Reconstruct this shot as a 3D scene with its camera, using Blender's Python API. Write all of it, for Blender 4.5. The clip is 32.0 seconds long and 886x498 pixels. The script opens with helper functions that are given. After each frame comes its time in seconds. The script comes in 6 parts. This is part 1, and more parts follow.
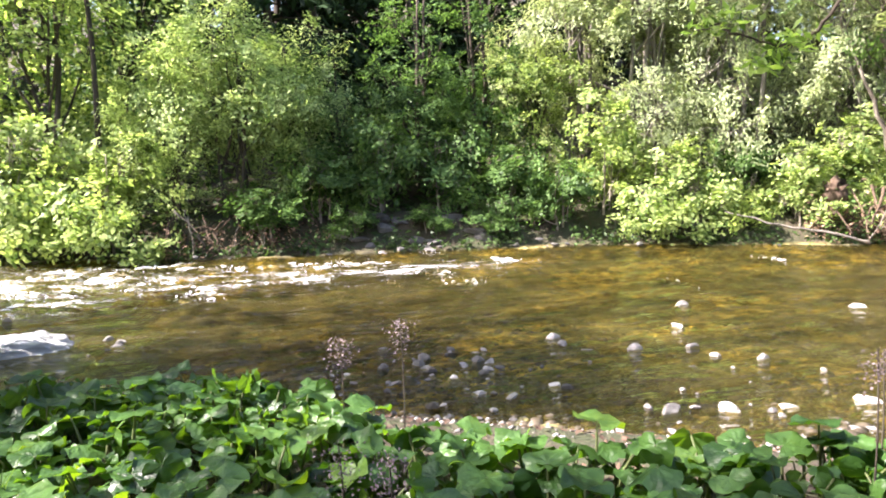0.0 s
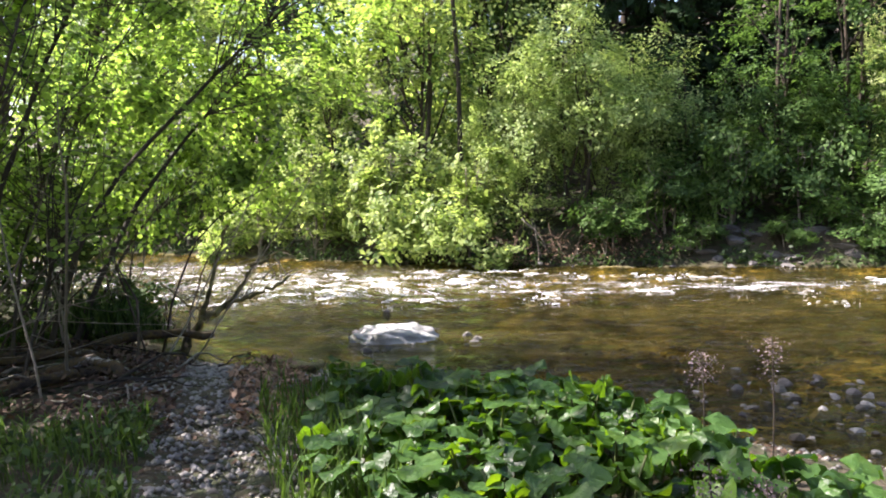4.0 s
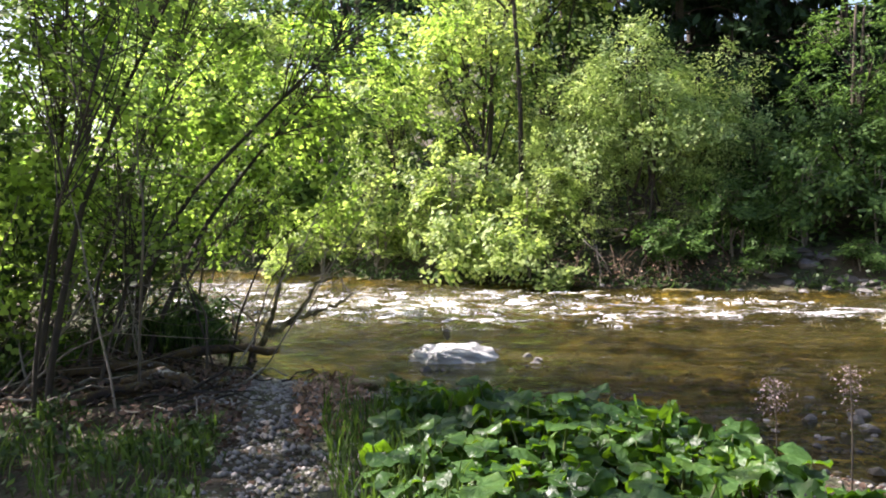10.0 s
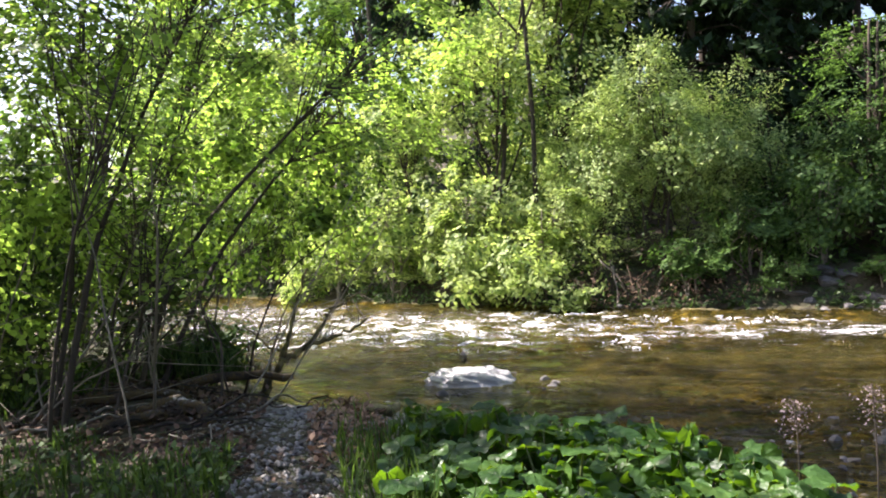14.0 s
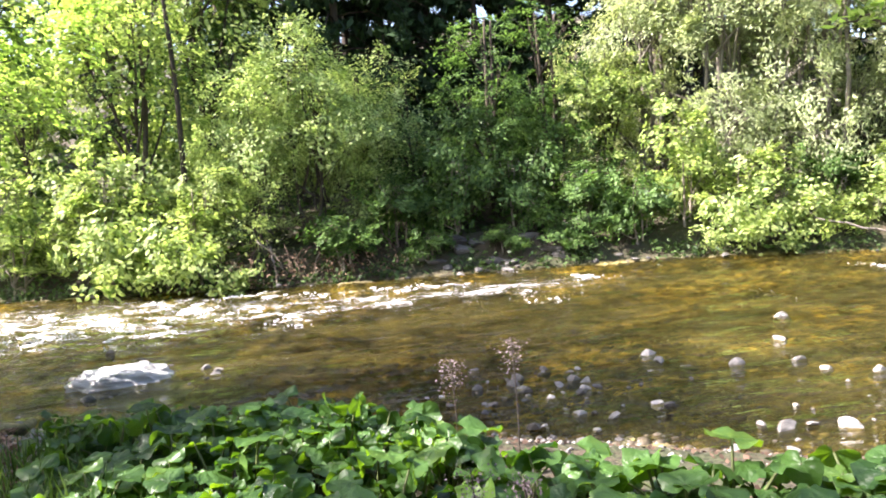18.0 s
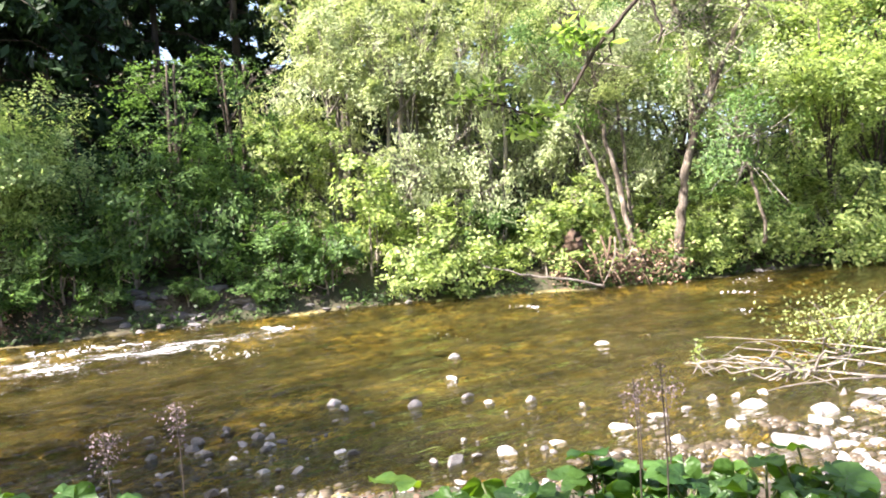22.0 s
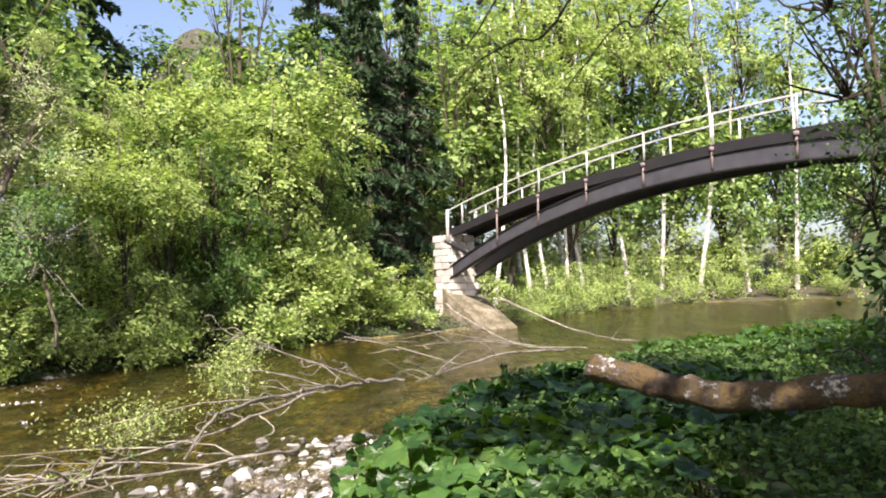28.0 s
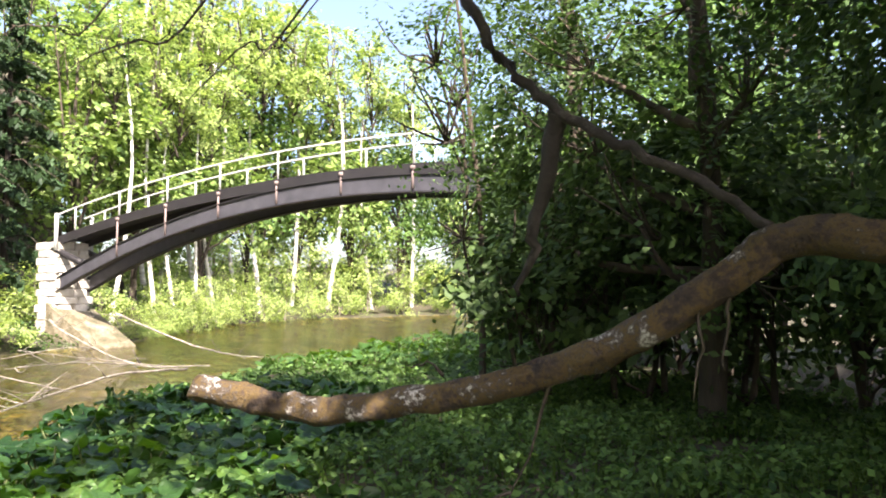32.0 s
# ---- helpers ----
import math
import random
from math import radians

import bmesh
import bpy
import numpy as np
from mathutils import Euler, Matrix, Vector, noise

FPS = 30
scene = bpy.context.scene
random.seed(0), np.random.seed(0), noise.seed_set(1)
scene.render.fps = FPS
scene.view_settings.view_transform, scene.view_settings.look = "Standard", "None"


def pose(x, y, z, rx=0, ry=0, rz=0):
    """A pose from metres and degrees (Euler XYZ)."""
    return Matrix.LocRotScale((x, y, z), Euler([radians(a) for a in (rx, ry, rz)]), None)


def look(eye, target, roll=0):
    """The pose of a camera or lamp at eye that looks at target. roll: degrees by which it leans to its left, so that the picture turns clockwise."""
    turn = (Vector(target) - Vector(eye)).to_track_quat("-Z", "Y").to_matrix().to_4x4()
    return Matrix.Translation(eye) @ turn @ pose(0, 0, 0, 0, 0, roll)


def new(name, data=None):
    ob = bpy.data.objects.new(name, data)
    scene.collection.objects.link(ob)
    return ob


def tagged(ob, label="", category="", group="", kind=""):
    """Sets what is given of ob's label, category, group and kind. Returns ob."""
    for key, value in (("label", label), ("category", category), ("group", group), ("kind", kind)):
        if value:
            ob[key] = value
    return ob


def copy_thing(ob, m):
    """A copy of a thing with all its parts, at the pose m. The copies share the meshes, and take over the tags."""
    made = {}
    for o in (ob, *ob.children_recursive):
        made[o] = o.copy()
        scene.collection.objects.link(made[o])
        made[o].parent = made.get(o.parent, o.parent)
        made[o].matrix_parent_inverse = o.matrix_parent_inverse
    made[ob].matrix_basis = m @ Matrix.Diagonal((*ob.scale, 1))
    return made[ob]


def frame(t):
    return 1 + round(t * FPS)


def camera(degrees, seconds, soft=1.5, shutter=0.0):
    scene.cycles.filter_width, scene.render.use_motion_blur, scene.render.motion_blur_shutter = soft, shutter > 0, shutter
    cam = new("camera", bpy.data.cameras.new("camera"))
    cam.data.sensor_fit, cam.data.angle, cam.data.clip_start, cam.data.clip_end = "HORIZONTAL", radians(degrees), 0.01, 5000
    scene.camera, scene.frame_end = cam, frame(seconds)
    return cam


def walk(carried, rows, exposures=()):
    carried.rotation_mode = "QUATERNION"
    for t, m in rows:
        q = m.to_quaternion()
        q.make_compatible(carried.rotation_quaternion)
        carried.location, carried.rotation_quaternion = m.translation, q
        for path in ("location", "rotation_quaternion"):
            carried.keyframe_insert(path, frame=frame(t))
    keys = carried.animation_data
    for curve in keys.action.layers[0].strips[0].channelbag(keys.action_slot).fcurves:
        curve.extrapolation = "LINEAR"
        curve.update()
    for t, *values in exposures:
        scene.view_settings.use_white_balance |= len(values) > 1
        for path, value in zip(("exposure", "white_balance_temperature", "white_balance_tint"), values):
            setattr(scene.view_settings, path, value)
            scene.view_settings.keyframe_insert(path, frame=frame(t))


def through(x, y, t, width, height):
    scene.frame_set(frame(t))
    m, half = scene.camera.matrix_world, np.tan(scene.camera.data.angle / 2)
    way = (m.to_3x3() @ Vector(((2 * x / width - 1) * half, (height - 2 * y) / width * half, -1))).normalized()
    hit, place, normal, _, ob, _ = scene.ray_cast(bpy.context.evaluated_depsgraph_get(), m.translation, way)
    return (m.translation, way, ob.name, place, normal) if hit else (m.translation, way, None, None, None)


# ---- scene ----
cam = camera(63.0, 32.0, soft=1.9)
PATH = [  # seconds, eye, yaw to the left, pitch up, roll
    (0, (0.100, 0.042, 2.098), -14.29, -7.41, -1.33),
    (0.5, (0.073, 0.042, 2.100), -10.96, -6.55, -1.52),
    (1, (0.052, 0.033, 2.103), -5.82, -5.62, -2.12),
    (1.5, (0.020, 0.034, 2.103), -1.35, -5.13, -2.06),
    (2, (0.004, 0.031, 2.101), 0.85, -5.10, -1.32),
    (2.5, (-0.033, 0.025, 2.092), 7.14, -6.00, -0.62),
    (3, (-0.045, 0.013, 2.092), 9.89, -7.17, -0.64),
    (3.5, (-0.045, 0.011, 2.092), 11.14, -6.37, -1.62),
    (5.5, (-0.039, 0.013, 2.086), 12.90, -5.27, -2.62),
    (6, (-0.034, 0.023, 2.083), 13.42, -5.08, -2.42),
    (6.5, (-0.043, 0.016, 2.083), 13.75, -4.81, -2.32),
    (7, (-0.040, 0.014, 2.089), 14.04, -4.54, -2.29),
    (7.5, (-0.046, 0.011, 2.088), 14.23, -4.64, -1.93),
    (8, (-0.054, 0.010, 2.086), 14.70, -4.74, -1.80),
    (8.5, (-0.051, 0.006, 2.089), 14.98, -4.64, -2.11),
    (9, (-0.059, -0.003, 2.090), 15.47, -4.49, -2.22),
    (9.5, (-0.064, -0.013, 2.094), 16.02, -4.11, -2.13),
    (10, (-0.063, -0.005, 2.091), 16.58, -3.98, -2.13),
    (10.5, (-0.060, -0.003, 2.087), 16.82, -3.92, -2.47),
    (11, (-0.056, -0.005, 2.090), 16.99, -3.82, -2.25),
    (11.5, (-0.064, -0.002, 2.092), 17.51, -3.98, -2.50),
    (12, (-0.060, -0.001, 2.092), 17.47, -3.58, -2.08),
    (12.5, (-0.054, 0.009, 2.087), 16.98, -3.31, -2.40),
    (13, (-0.052, 0.009, 2.093), 17.20, -2.58, -2.87),
    (13.5, (-0.046, 0.013, 2.091), 17.82, -2.03, -3.12),
    (15.5, (-0.033, 0.036, 2.095), 17.29, -3.24, -3.60),
    (16, (-0.043, 0.048, 2.095), 14.88, -3.97, -3.64),
    (16.5, (-0.065, 0.099, 2.092), 6.87, -4.78, -4.12),
    (17, (-0.106, 0.106, 2.097), 0.95, -5.18, -4.84),
    (17.5, (-0.104, 0.099, 2.096), -5.51, -5.58, -4.50),
    (18, (-0.104, 0.119, 2.090), -8.98, -5.47, -4.18),
    (18.5, (-0.093, 0.107, 2.091), -11.71, -5.20, -3.68),
    (19, (-0.099, 0.129, 2.091), -14.08, -4.92, -3.88),
    (19.5, (-0.029, 0.076, 2.102), -16.33, -4.95, -3.52),
    (20, (0.024, 0.033, 2.104), -17.78, -4.96, -2.75),
    (20.5, (0.070, 0.003, 2.099), -18.10, -5.19, -2.02),
    (21, (0.066, 0.037, 2.106), -22.46, -4.36, -3.16),
    (21.5, (0.048, 0.076, 2.101), -28.36, -3.32, -3.94),
    (22, (0.039, 0.078, 2.102), -32.86, -3.09, -3.39),
    (22.5, (0.038, 0.074, 2.103), -36.37, -2.98, -2.79),
    (23, (0.042, 0.074, 2.099), -38.51, -3.35, -2.84),
    (23.5, (0.046, 0.075, 2.098), -41.19, -3.55, -1.81),
    (24, (0.049, 0.065, 2.104), -44.19, -2.77, -1.73),
    (24.5, (0.060, 0.066, 2.107), -47.62, -1.87, -1.96),
    (25, (0.075, 0.044, 2.100), -50.48, -1.24, -3.51),
    (25.5, (0.104, -0.049, 2.108), -55.09, -0.69, -1.02),
    (26, (0.115, -0.050, 2.120), -62.43, 1.19, -2.21),
    (26.5, (0.099, -0.046, 2.122), -69.75, 2.51, -2.69),
    (28.5, (0.075, -0.172, 2.119), -88.75, 2.40, -0.47),
    (29, (0.088, -0.199, 2.107), -93.39, 1.71, -0.03),
    (29.5, (0.071, -0.204, 2.117), -97.55, 1.47, 0.01),
    (30, (0.065, -0.219, 2.118), -100.71, 2.10, -0.05),
    (30.5, (0.096, -0.222, 2.120), -103.58, 1.25, -0.22),
    (31, (0.142, -0.246, 2.118), -106.52, 1.99, -0.47),
    (31.5, (0.068, -0.262, 2.127), -109.83, 3.34, -1.30),
    (32, (0.007, -0.255, 2.138), -112.95, 3.86, -0.28),
]


def eye_pose(eye, yaw, pitch, roll):
    a, b = radians(yaw), radians(pitch)
    way = Vector((-math.sin(a) * math.cos(b), math.cos(a) * math.cos(b), math.sin(b)))
    return look(eye, Vector(eye) + way, roll)


EXPOSURES = [(t, s, 6350 if t < 27 else 6700, 22 if t < 27 else 18) for t, s in ((0, 2.45), (2, 2.3), (3, 1.85), (13.5, 1.82), (16, 1.82), (17, 2.05), (18.2, 2.45), (22, 2.4), (23, 2.05), (25, 1.78), (26, 1.75), (29, 1.35), (30.5, 1.6), (32, 2.2))]
walk(cam, [(t, eye_pose(e, yw, pt, rl)) for t, e, yw, pt, rl in PATH], EXPOSURES)

# ---- world and sun ----
SUN_YAW, SUN_UP = 84.0, 46.0
to_sun = Vector((-math.sin(radians(SUN_YAW)) * math.cos(radians(SUN_UP)), math.cos(radians(SUN_YAW)) * math.cos(radians(SUN_UP)), math.sin(radians(SUN_UP))))
world = bpy.data.worlds.new("world")
scene.world = world
world.use_nodes = True
wn = world.node_tree
sky = wn.nodes.new("ShaderNodeTexSky")
sky.sky_type, sky.sun_disc = "NISHITA", False
sky.dust_density, sky.air_density, sky.ozone_density = 3.0, 1.0, 1.0
sky.sun_elevation, sky.sun_rotation = radians(SUN_UP), math.atan2(to_sun.x, to_sun.y)
wn.links.new(sky.outputs[0], wn.nodes["Background"].inputs[0])
wn.nodes["Background"].inputs[1].default_value = 0.1
sun = new("sun", bpy.data.lights.new("sun", "SUN"))
sun.data.energy, sun.data.angle, sun.data.color = 5.0, radians(0.55), (1.0, 0.94, 0.84)
sun.matrix_world = look((0, 0, 40), Vector((0, 0, 40)) - to_sun)

# ---- materials ----
def material(name, rough=0.8):
    m = bpy.data.materials.new(name)
    m.use_nodes = True
    p = m.node_tree.nodes["Principled BSDF"]
    p.inputs["Roughness"].default_value = rough
    return m, m.node_tree, p


def node(nt, kind, **inputs):
    n = nt.nodes.new("ShaderNode" + kind)
    for key, value in inputs.items():
        n.inputs[key.replace("_", " ")].default_value = value
    return n


def ramp(nt, fac, stops):
    r = nt.nodes.new("ShaderNodeValToRGB")
    while len(r.color_ramp.elements) < len(stops):
        r.color_ramp.elements.new(0.5)
    for e, (pos, col) in zip(r.color_ramp.elements, stops):
        e.position, e.color = pos, (*col, 1)
    nt.links.new(fac, r.inputs[0])
    return r.outputs[0]


def coords(nt, scale=(1, 1, 1), kind="Object"):
    tc, mp = node(nt, "TexCoord"), node(nt, "Mapping")
    mp.inputs["Scale"].default_value = scale
    nt.links.new(tc.outputs[kind], mp.inputs[0])
    return mp.outputs[0]


def noise_tex(nt, vec, scale, detail=4.0, rough=0.6):
    n = node(nt, "TexNoise", Scale=scale, Detail=detail, Roughness=rough)
    nt.links.new(vec, n.inputs["Vector"])
    return n.outputs[0]


def mixed(nt, fac, a, b, mode="MIX"):
    m = nt.nodes.new("ShaderNodeMix")
    m.data_type, m.blend_type = "RGBA", mode
    for slot, v in ((0, fac), (6, a), (7, b)):
        if isinstance(v, (int, float)):
            m.inputs[slot].default_value = v
        elif isinstance(v, tuple):
            m.inputs[slot].default_value = (*v, 1)
        else:
            nt.links.new(v, m.inputs[slot])
    return m.outputs[2]


def bump(nt, p, height, strength, dist=0.02):
    b = node(nt, "Bump", Strength=strength, Distance=dist)
    nt.links.new(height, b.inputs["Height"])
    nt.links.new(b.outputs[0], p.inputs["Normal"])


def rough_mat(name, stops, scale=3.0, fine=40.0, rough=0.85, strength=0.5, dist=0.02, stretch=(1, 1, 1), spread=0.25):
    """A rough natural surface: blotches, fine grain, relief, and a shift of tone from one object to the next."""
    m, nt, p = material(name, rough)
    v = coords(nt, stretch)
    big, small = noise_tex(nt, v, scale), noise_tex(nt, v, fine, 6.0, 0.7)
    col = ramp(nt, mixed(nt, 0.4, big, small), stops)
    info = node(nt, "ObjectInfo")
    tone = ramp(nt, info.outputs["Random"], [(0, (1 - spread,) * 3), (1, (1 + spread,) * 3)])
    nt.links.new(mixed(nt, 1.0, col, tone, "MULTIPLY"), p.inputs["Base Color"])
    bump(nt, p, mixed(nt, 0.5, big, small), strength, dist)
    return m


def leaf_mat(name, dark, light, gloss=0.45, through=0.45, thru_tint=(1.2, 1.25, 0.75), veins=False):
    """A leaf that lets part of the light through; each leaf has its own tone."""
    m, nt, p = material(name, gloss)
    dark, light = [(c[0] * 1.05, c[1] * 1.0, c[2] * 1.12) for c in (dark, light)]
    geo = node(nt, "NewGeometry")
    if veins:
        v = coords(nt, (1, 1, 1), "Object")
        crinkle = mixed(nt, 0.25, noise_tex(nt, v, 16.0, 2.0), noise_tex(nt, v, 45.0, 1.0))
        info = node(nt, "ObjectInfo")
        fac = mixed(nt, 0.3, info.outputs["Random"], noise_tex(nt, v, 11.0))
        col = ramp(nt, fac, [(0.15, dark), (0.6, light), (0.78, light), (0.92, (light[0] * 1.9, light[1] * 1.4, light[2] * 0.9))])
        bump(nt, p, crinkle, 0.8, 0.02)
    else:
        col = ramp(nt, geo.outputs["Random Per Island"], [(0.0, dark), (0.65, light), (1.0, tuple(min(1, c * 1.35) for c in light))])
    nt.links.new(col, p.inputs["Base Color"])
    p.inputs["Specular IOR Level"].default_value = 0.5 if veins else 0.22
    t = node(nt, "BsdfTranslucent")
    nt.links.new(mixed(nt, 1.0, col, thru_tint, "MULTIPLY"), t.inputs[0])
    ms = node(nt, "MixShader", Fac=through)
    nt.links.new(p.outputs[0], ms.inputs[1])
    nt.links.new(t.outputs[0], ms.inputs[2])
    nt.links.new(ms.outputs[0], nt.nodes["Material Output"].inputs[0])
    return m


M_STONE = rough_mat("river_stone", [(0.3, (0.13, 0.12, 0.1)), (0.5, (0.32, 0.3, 0.275)), (0.72, (0.54, 0.52, 0.49))], 5, 60, 0.7, 0.6, 0.02, spread=0.45)
M_BED = rough_mat("wet_pebble", [(0.3, (0.05, 0.04, 0.024)), (0.5, (0.12, 0.095, 0.06)), (0.75, (0.24, 0.2, 0.14))], 5, 50, 0.4, 0.3, 0.01, spread=0.4)
M_SLAB = rough_mat("grey_slab", [(0.3, (0.06, 0.055, 0.05)), (0.55, (0.14, 0.13, 0.12)), (0.8, (0.3, 0.29, 0.27))], 4, 40, 0.8, 0.6, 0.02, (1, 1, 3), 0.4)
M_BOULDER = rough_mat("pale_boulder", [(0.34, (0.1, 0.1, 0.1)), (0.41, (0.42, 0.41, 0.39)), (0.5, (0.5, 0.495, 0.485)), (0.62, (0.68, 0.675, 0.66))], 3.5, 26, 0.8, 1.0, 0.06, (0.7, 1.6, 3.0))
M_BARK = rough_mat("dark_bark", [(0.3, (0.024, 0.019, 0.014)), (0.55, (0.065, 0.05, 0.036)), (0.8, (0.13, 0.105, 0.075))], 4, 30, 0.95, 0.9, 0.03, (1, 1, 0.25))
M_GREYBARK = rough_mat("grey_bark", [(0.3, (0.1, 0.085, 0.065)), (0.5, (0.22, 0.19, 0.15)), (0.75, (0.36, 0.32, 0.26))], 5, 40, 0.95, 0.8, 0.02, (1, 1, 0.3))
M_ALDERBARK = rough_mat("blotched_alder_bark", [(0.34, (0.025, 0.02, 0.014)), (0.47, (0.085, 0.068, 0.048)), (0.56, (0.17, 0.145, 0.11)), (0.68, (0.36, 0.33, 0.27))], 5, 18, 0.95, 1.0, 0.05, (1, 1, 0.5))
M_DRIFT = rough_mat("bleached_wood", [(0.36, (0.06, 0.052, 0.042)), (0.5, (0.18, 0.16, 0.13)), (0.66, (0.36, 0.33, 0.28))], 4, 40, 0.9, 0.6, 0.01, (1, 1, 0.3))
# pale stops: lichen, enlarged to stand in for sun flecks on the log
M_MOSSBARK = rough_mat("mossy_bark", [(0.36, (0.018, 0.014, 0.012)), (0.45, (0.055, 0.036, 0.024)), (0.51, (0.105, 0.068, 0.02)), (0.55, (0.05, 0.036, 0.028)), (0.58, (0.12, 0.1, 0.08)), (0.63, (0.46, 0.44, 0.4))], 4.0, 30, 0.95, 1.0, 0.05)
M_BIRCH = rough_mat("birch_bark", [(0.3, (0.05, 0.045, 0.04)), (0.42, (0.36, 0.34, 0.3)), (0.6, (0.66, 0.64, 0.6))], 1.6, 12, 0.8, 0.4, 0.01, (1, 1, 5))
M_SOIL = rough_mat("root_soil", [(0.3, (0.05, 0.032, 0.02)), (0.55, (0.13, 0.085, 0.055)), (0.8, (0.25, 0.18, 0.12))], 4, 40, 0.95, 1.0, 0.04)
M_IRON = rough_mat("dark_iron", [(0.3, (0.007, 0.006, 0.007)), (0.6, (0.016, 0.014, 0.016)), (0.85, (0.04, 0.03, 0.028))], 2, 30, 0.65, 0.3, 0.005, spread=0.1)
M_ARCH = rough_mat("grey_iron", [(0.3, (0.026, 0.026, 0.032)), (0.6, (0.055, 0.054, 0.064)), (0.85, (0.11, 0.1, 0.1))], 2, 30, 0.55, 0.3, 0.005, spread=0.1)
M_RAIL = rough_mat("pale_rail_paint", [(0.3, (0.28, 0.28, 0.27)), (0.7, (0.5, 0.5, 0.48))], 3, 30, 0.5, 0.15, 0.003, spread=0.05)
M_RUST = rough_mat("rusty_iron", [(0.3, (0.08, 0.06, 0.058)), (0.7, (0.26, 0.2, 0.185))], 6, 40, 0.85, 0.4, 0.005, spread=0.1)
M_MASON = rough_mat("pale_masonry", [(0.3, (0.2, 0.18, 0.15)), (0.5, (0.4, 0.37, 0.33)), (0.8, (0.58, 0.56, 0.52))], 2, 25, 0.9, 0.6, 0.02, spread=0.25)
M_CONC = rough_mat("stained_concrete", [(0.36, (0.04, 0.045, 0.02)), (0.48, (0.12, 0.1, 0.06)), (0.66, (0.3, 0.26, 0.2))], 1.6, 14, 0.9, 0.5, 0.02)
M_CLIFF = rough_mat("cliff_rock", [(0.3, (0.03, 0.028, 0.02)), (0.55, (0.1, 0.09, 0.07)), (0.8, (0.28, 0.35, 0.31))], 0.5, 4, 0.95, 1.0, 0.2)
M_TWIGMOSS = rough_mat("mossy_twigs", [(0.36, (0.05, 0.04, 0.025)), (0.5, (0.16, 0.135, 0.06)), (0.62, (0.3, 0.26, 0.12))], 8, 40, 0.95, 0.9, 0.02)
# near-black bark: the shade on these limbs is put into the colour
M_SHADEBARK = rough_mat("shade_dark_bark", [(0.3, (0.01, 0.008, 0.006)), (0.55, (0.028, 0.022, 0.017)), (0.8, (0.07, 0.06, 0.05))], 6, 40, 0.9, 1.0, 0.03)
M_FOAM = rough_mat("white_water", [(0.3, (0.75, 0.75, 0.74)), (0.7, (0.9, 0.9, 0.9))], 8, 60, 0.5, 0.6, 0.02, spread=0.0)

L_ALDER = leaf_mat("alder_leaves", (0.03, 0.075, 0.018), (0.11, 0.2, 0.05), 0.5, 0.42)
L_FRESH = leaf_mat("fresh_leaves", (0.08, 0.15, 0.035), (0.36, 0.46, 0.15), 0.5, 0.5)
L_THIN = leaf_mat("thin_young_leaves", (0.03, 0.065, 0.015), (0.29, 0.42, 0.11), 0.5, 0.62, (1.3, 1.42, 0.65))
L_WILLOW = leaf_mat("willow_leaves", (0.13, 0.22, 0.06), (0.42, 0.53, 0.2), 0.5, 0.42)
L_SILVER = leaf_mat("grey_willow_leaves", (0.13, 0.185, 0.07), (0.36, 0.43, 0.21), 0.6, 0.4)
L_WOOD = leaf_mat("woodland_leaves", (0.06, 0.12, 0.03), (0.26, 0.37, 0.11), 0.5, 0.48)
# dark copy of the leaf colour, standing in for shade under the trees
L_DARK = leaf_mat("shade_toned_leaves", (0.024, 0.05, 0.016), (0.075, 0.13, 0.038), 0.5, 0.35)
L_SPRUCE = leaf_mat("spruce_needles", (0.012, 0.028, 0.012), (0.035, 0.07, 0.025), 0.6, 0.15)
L_GRASS = leaf_mat("grass_blades", (0.03, 0.065, 0.012), (0.09, 0.16, 0.03), 0.5, 0.4)
L_BUTTER = leaf_mat("butterbur_leaf", (0.014, 0.048, 0.01), (0.065, 0.15, 0.03), 0.4, 0.42, (2.3, 2.1, 0.2), veins=True)
L_STALK = leaf_mat("green_stalk", (0.06, 0.085, 0.03), (0.12, 0.15, 0.055), 0.5, 0.2)
L_SEED = leaf_mat("seed_fluff", (0.08, 0.065, 0.06), (0.24, 0.2, 0.185), 0.8, 0.3, (1, 1, 1))
# darker tone of the dead leaves
L_DARKLITTER = leaf_mat("dark_dead_leaves", (0.03, 0.019, 0.012), (0.11, 0.074, 0.046), 0.8, 0.1, (1, 1, 1))
L_LITTER = leaf_mat("dead_leaves", (0.09, 0.055, 0.03), (0.3, 0.21, 0.13), 0.8, 0.15, (1, 1, 1))


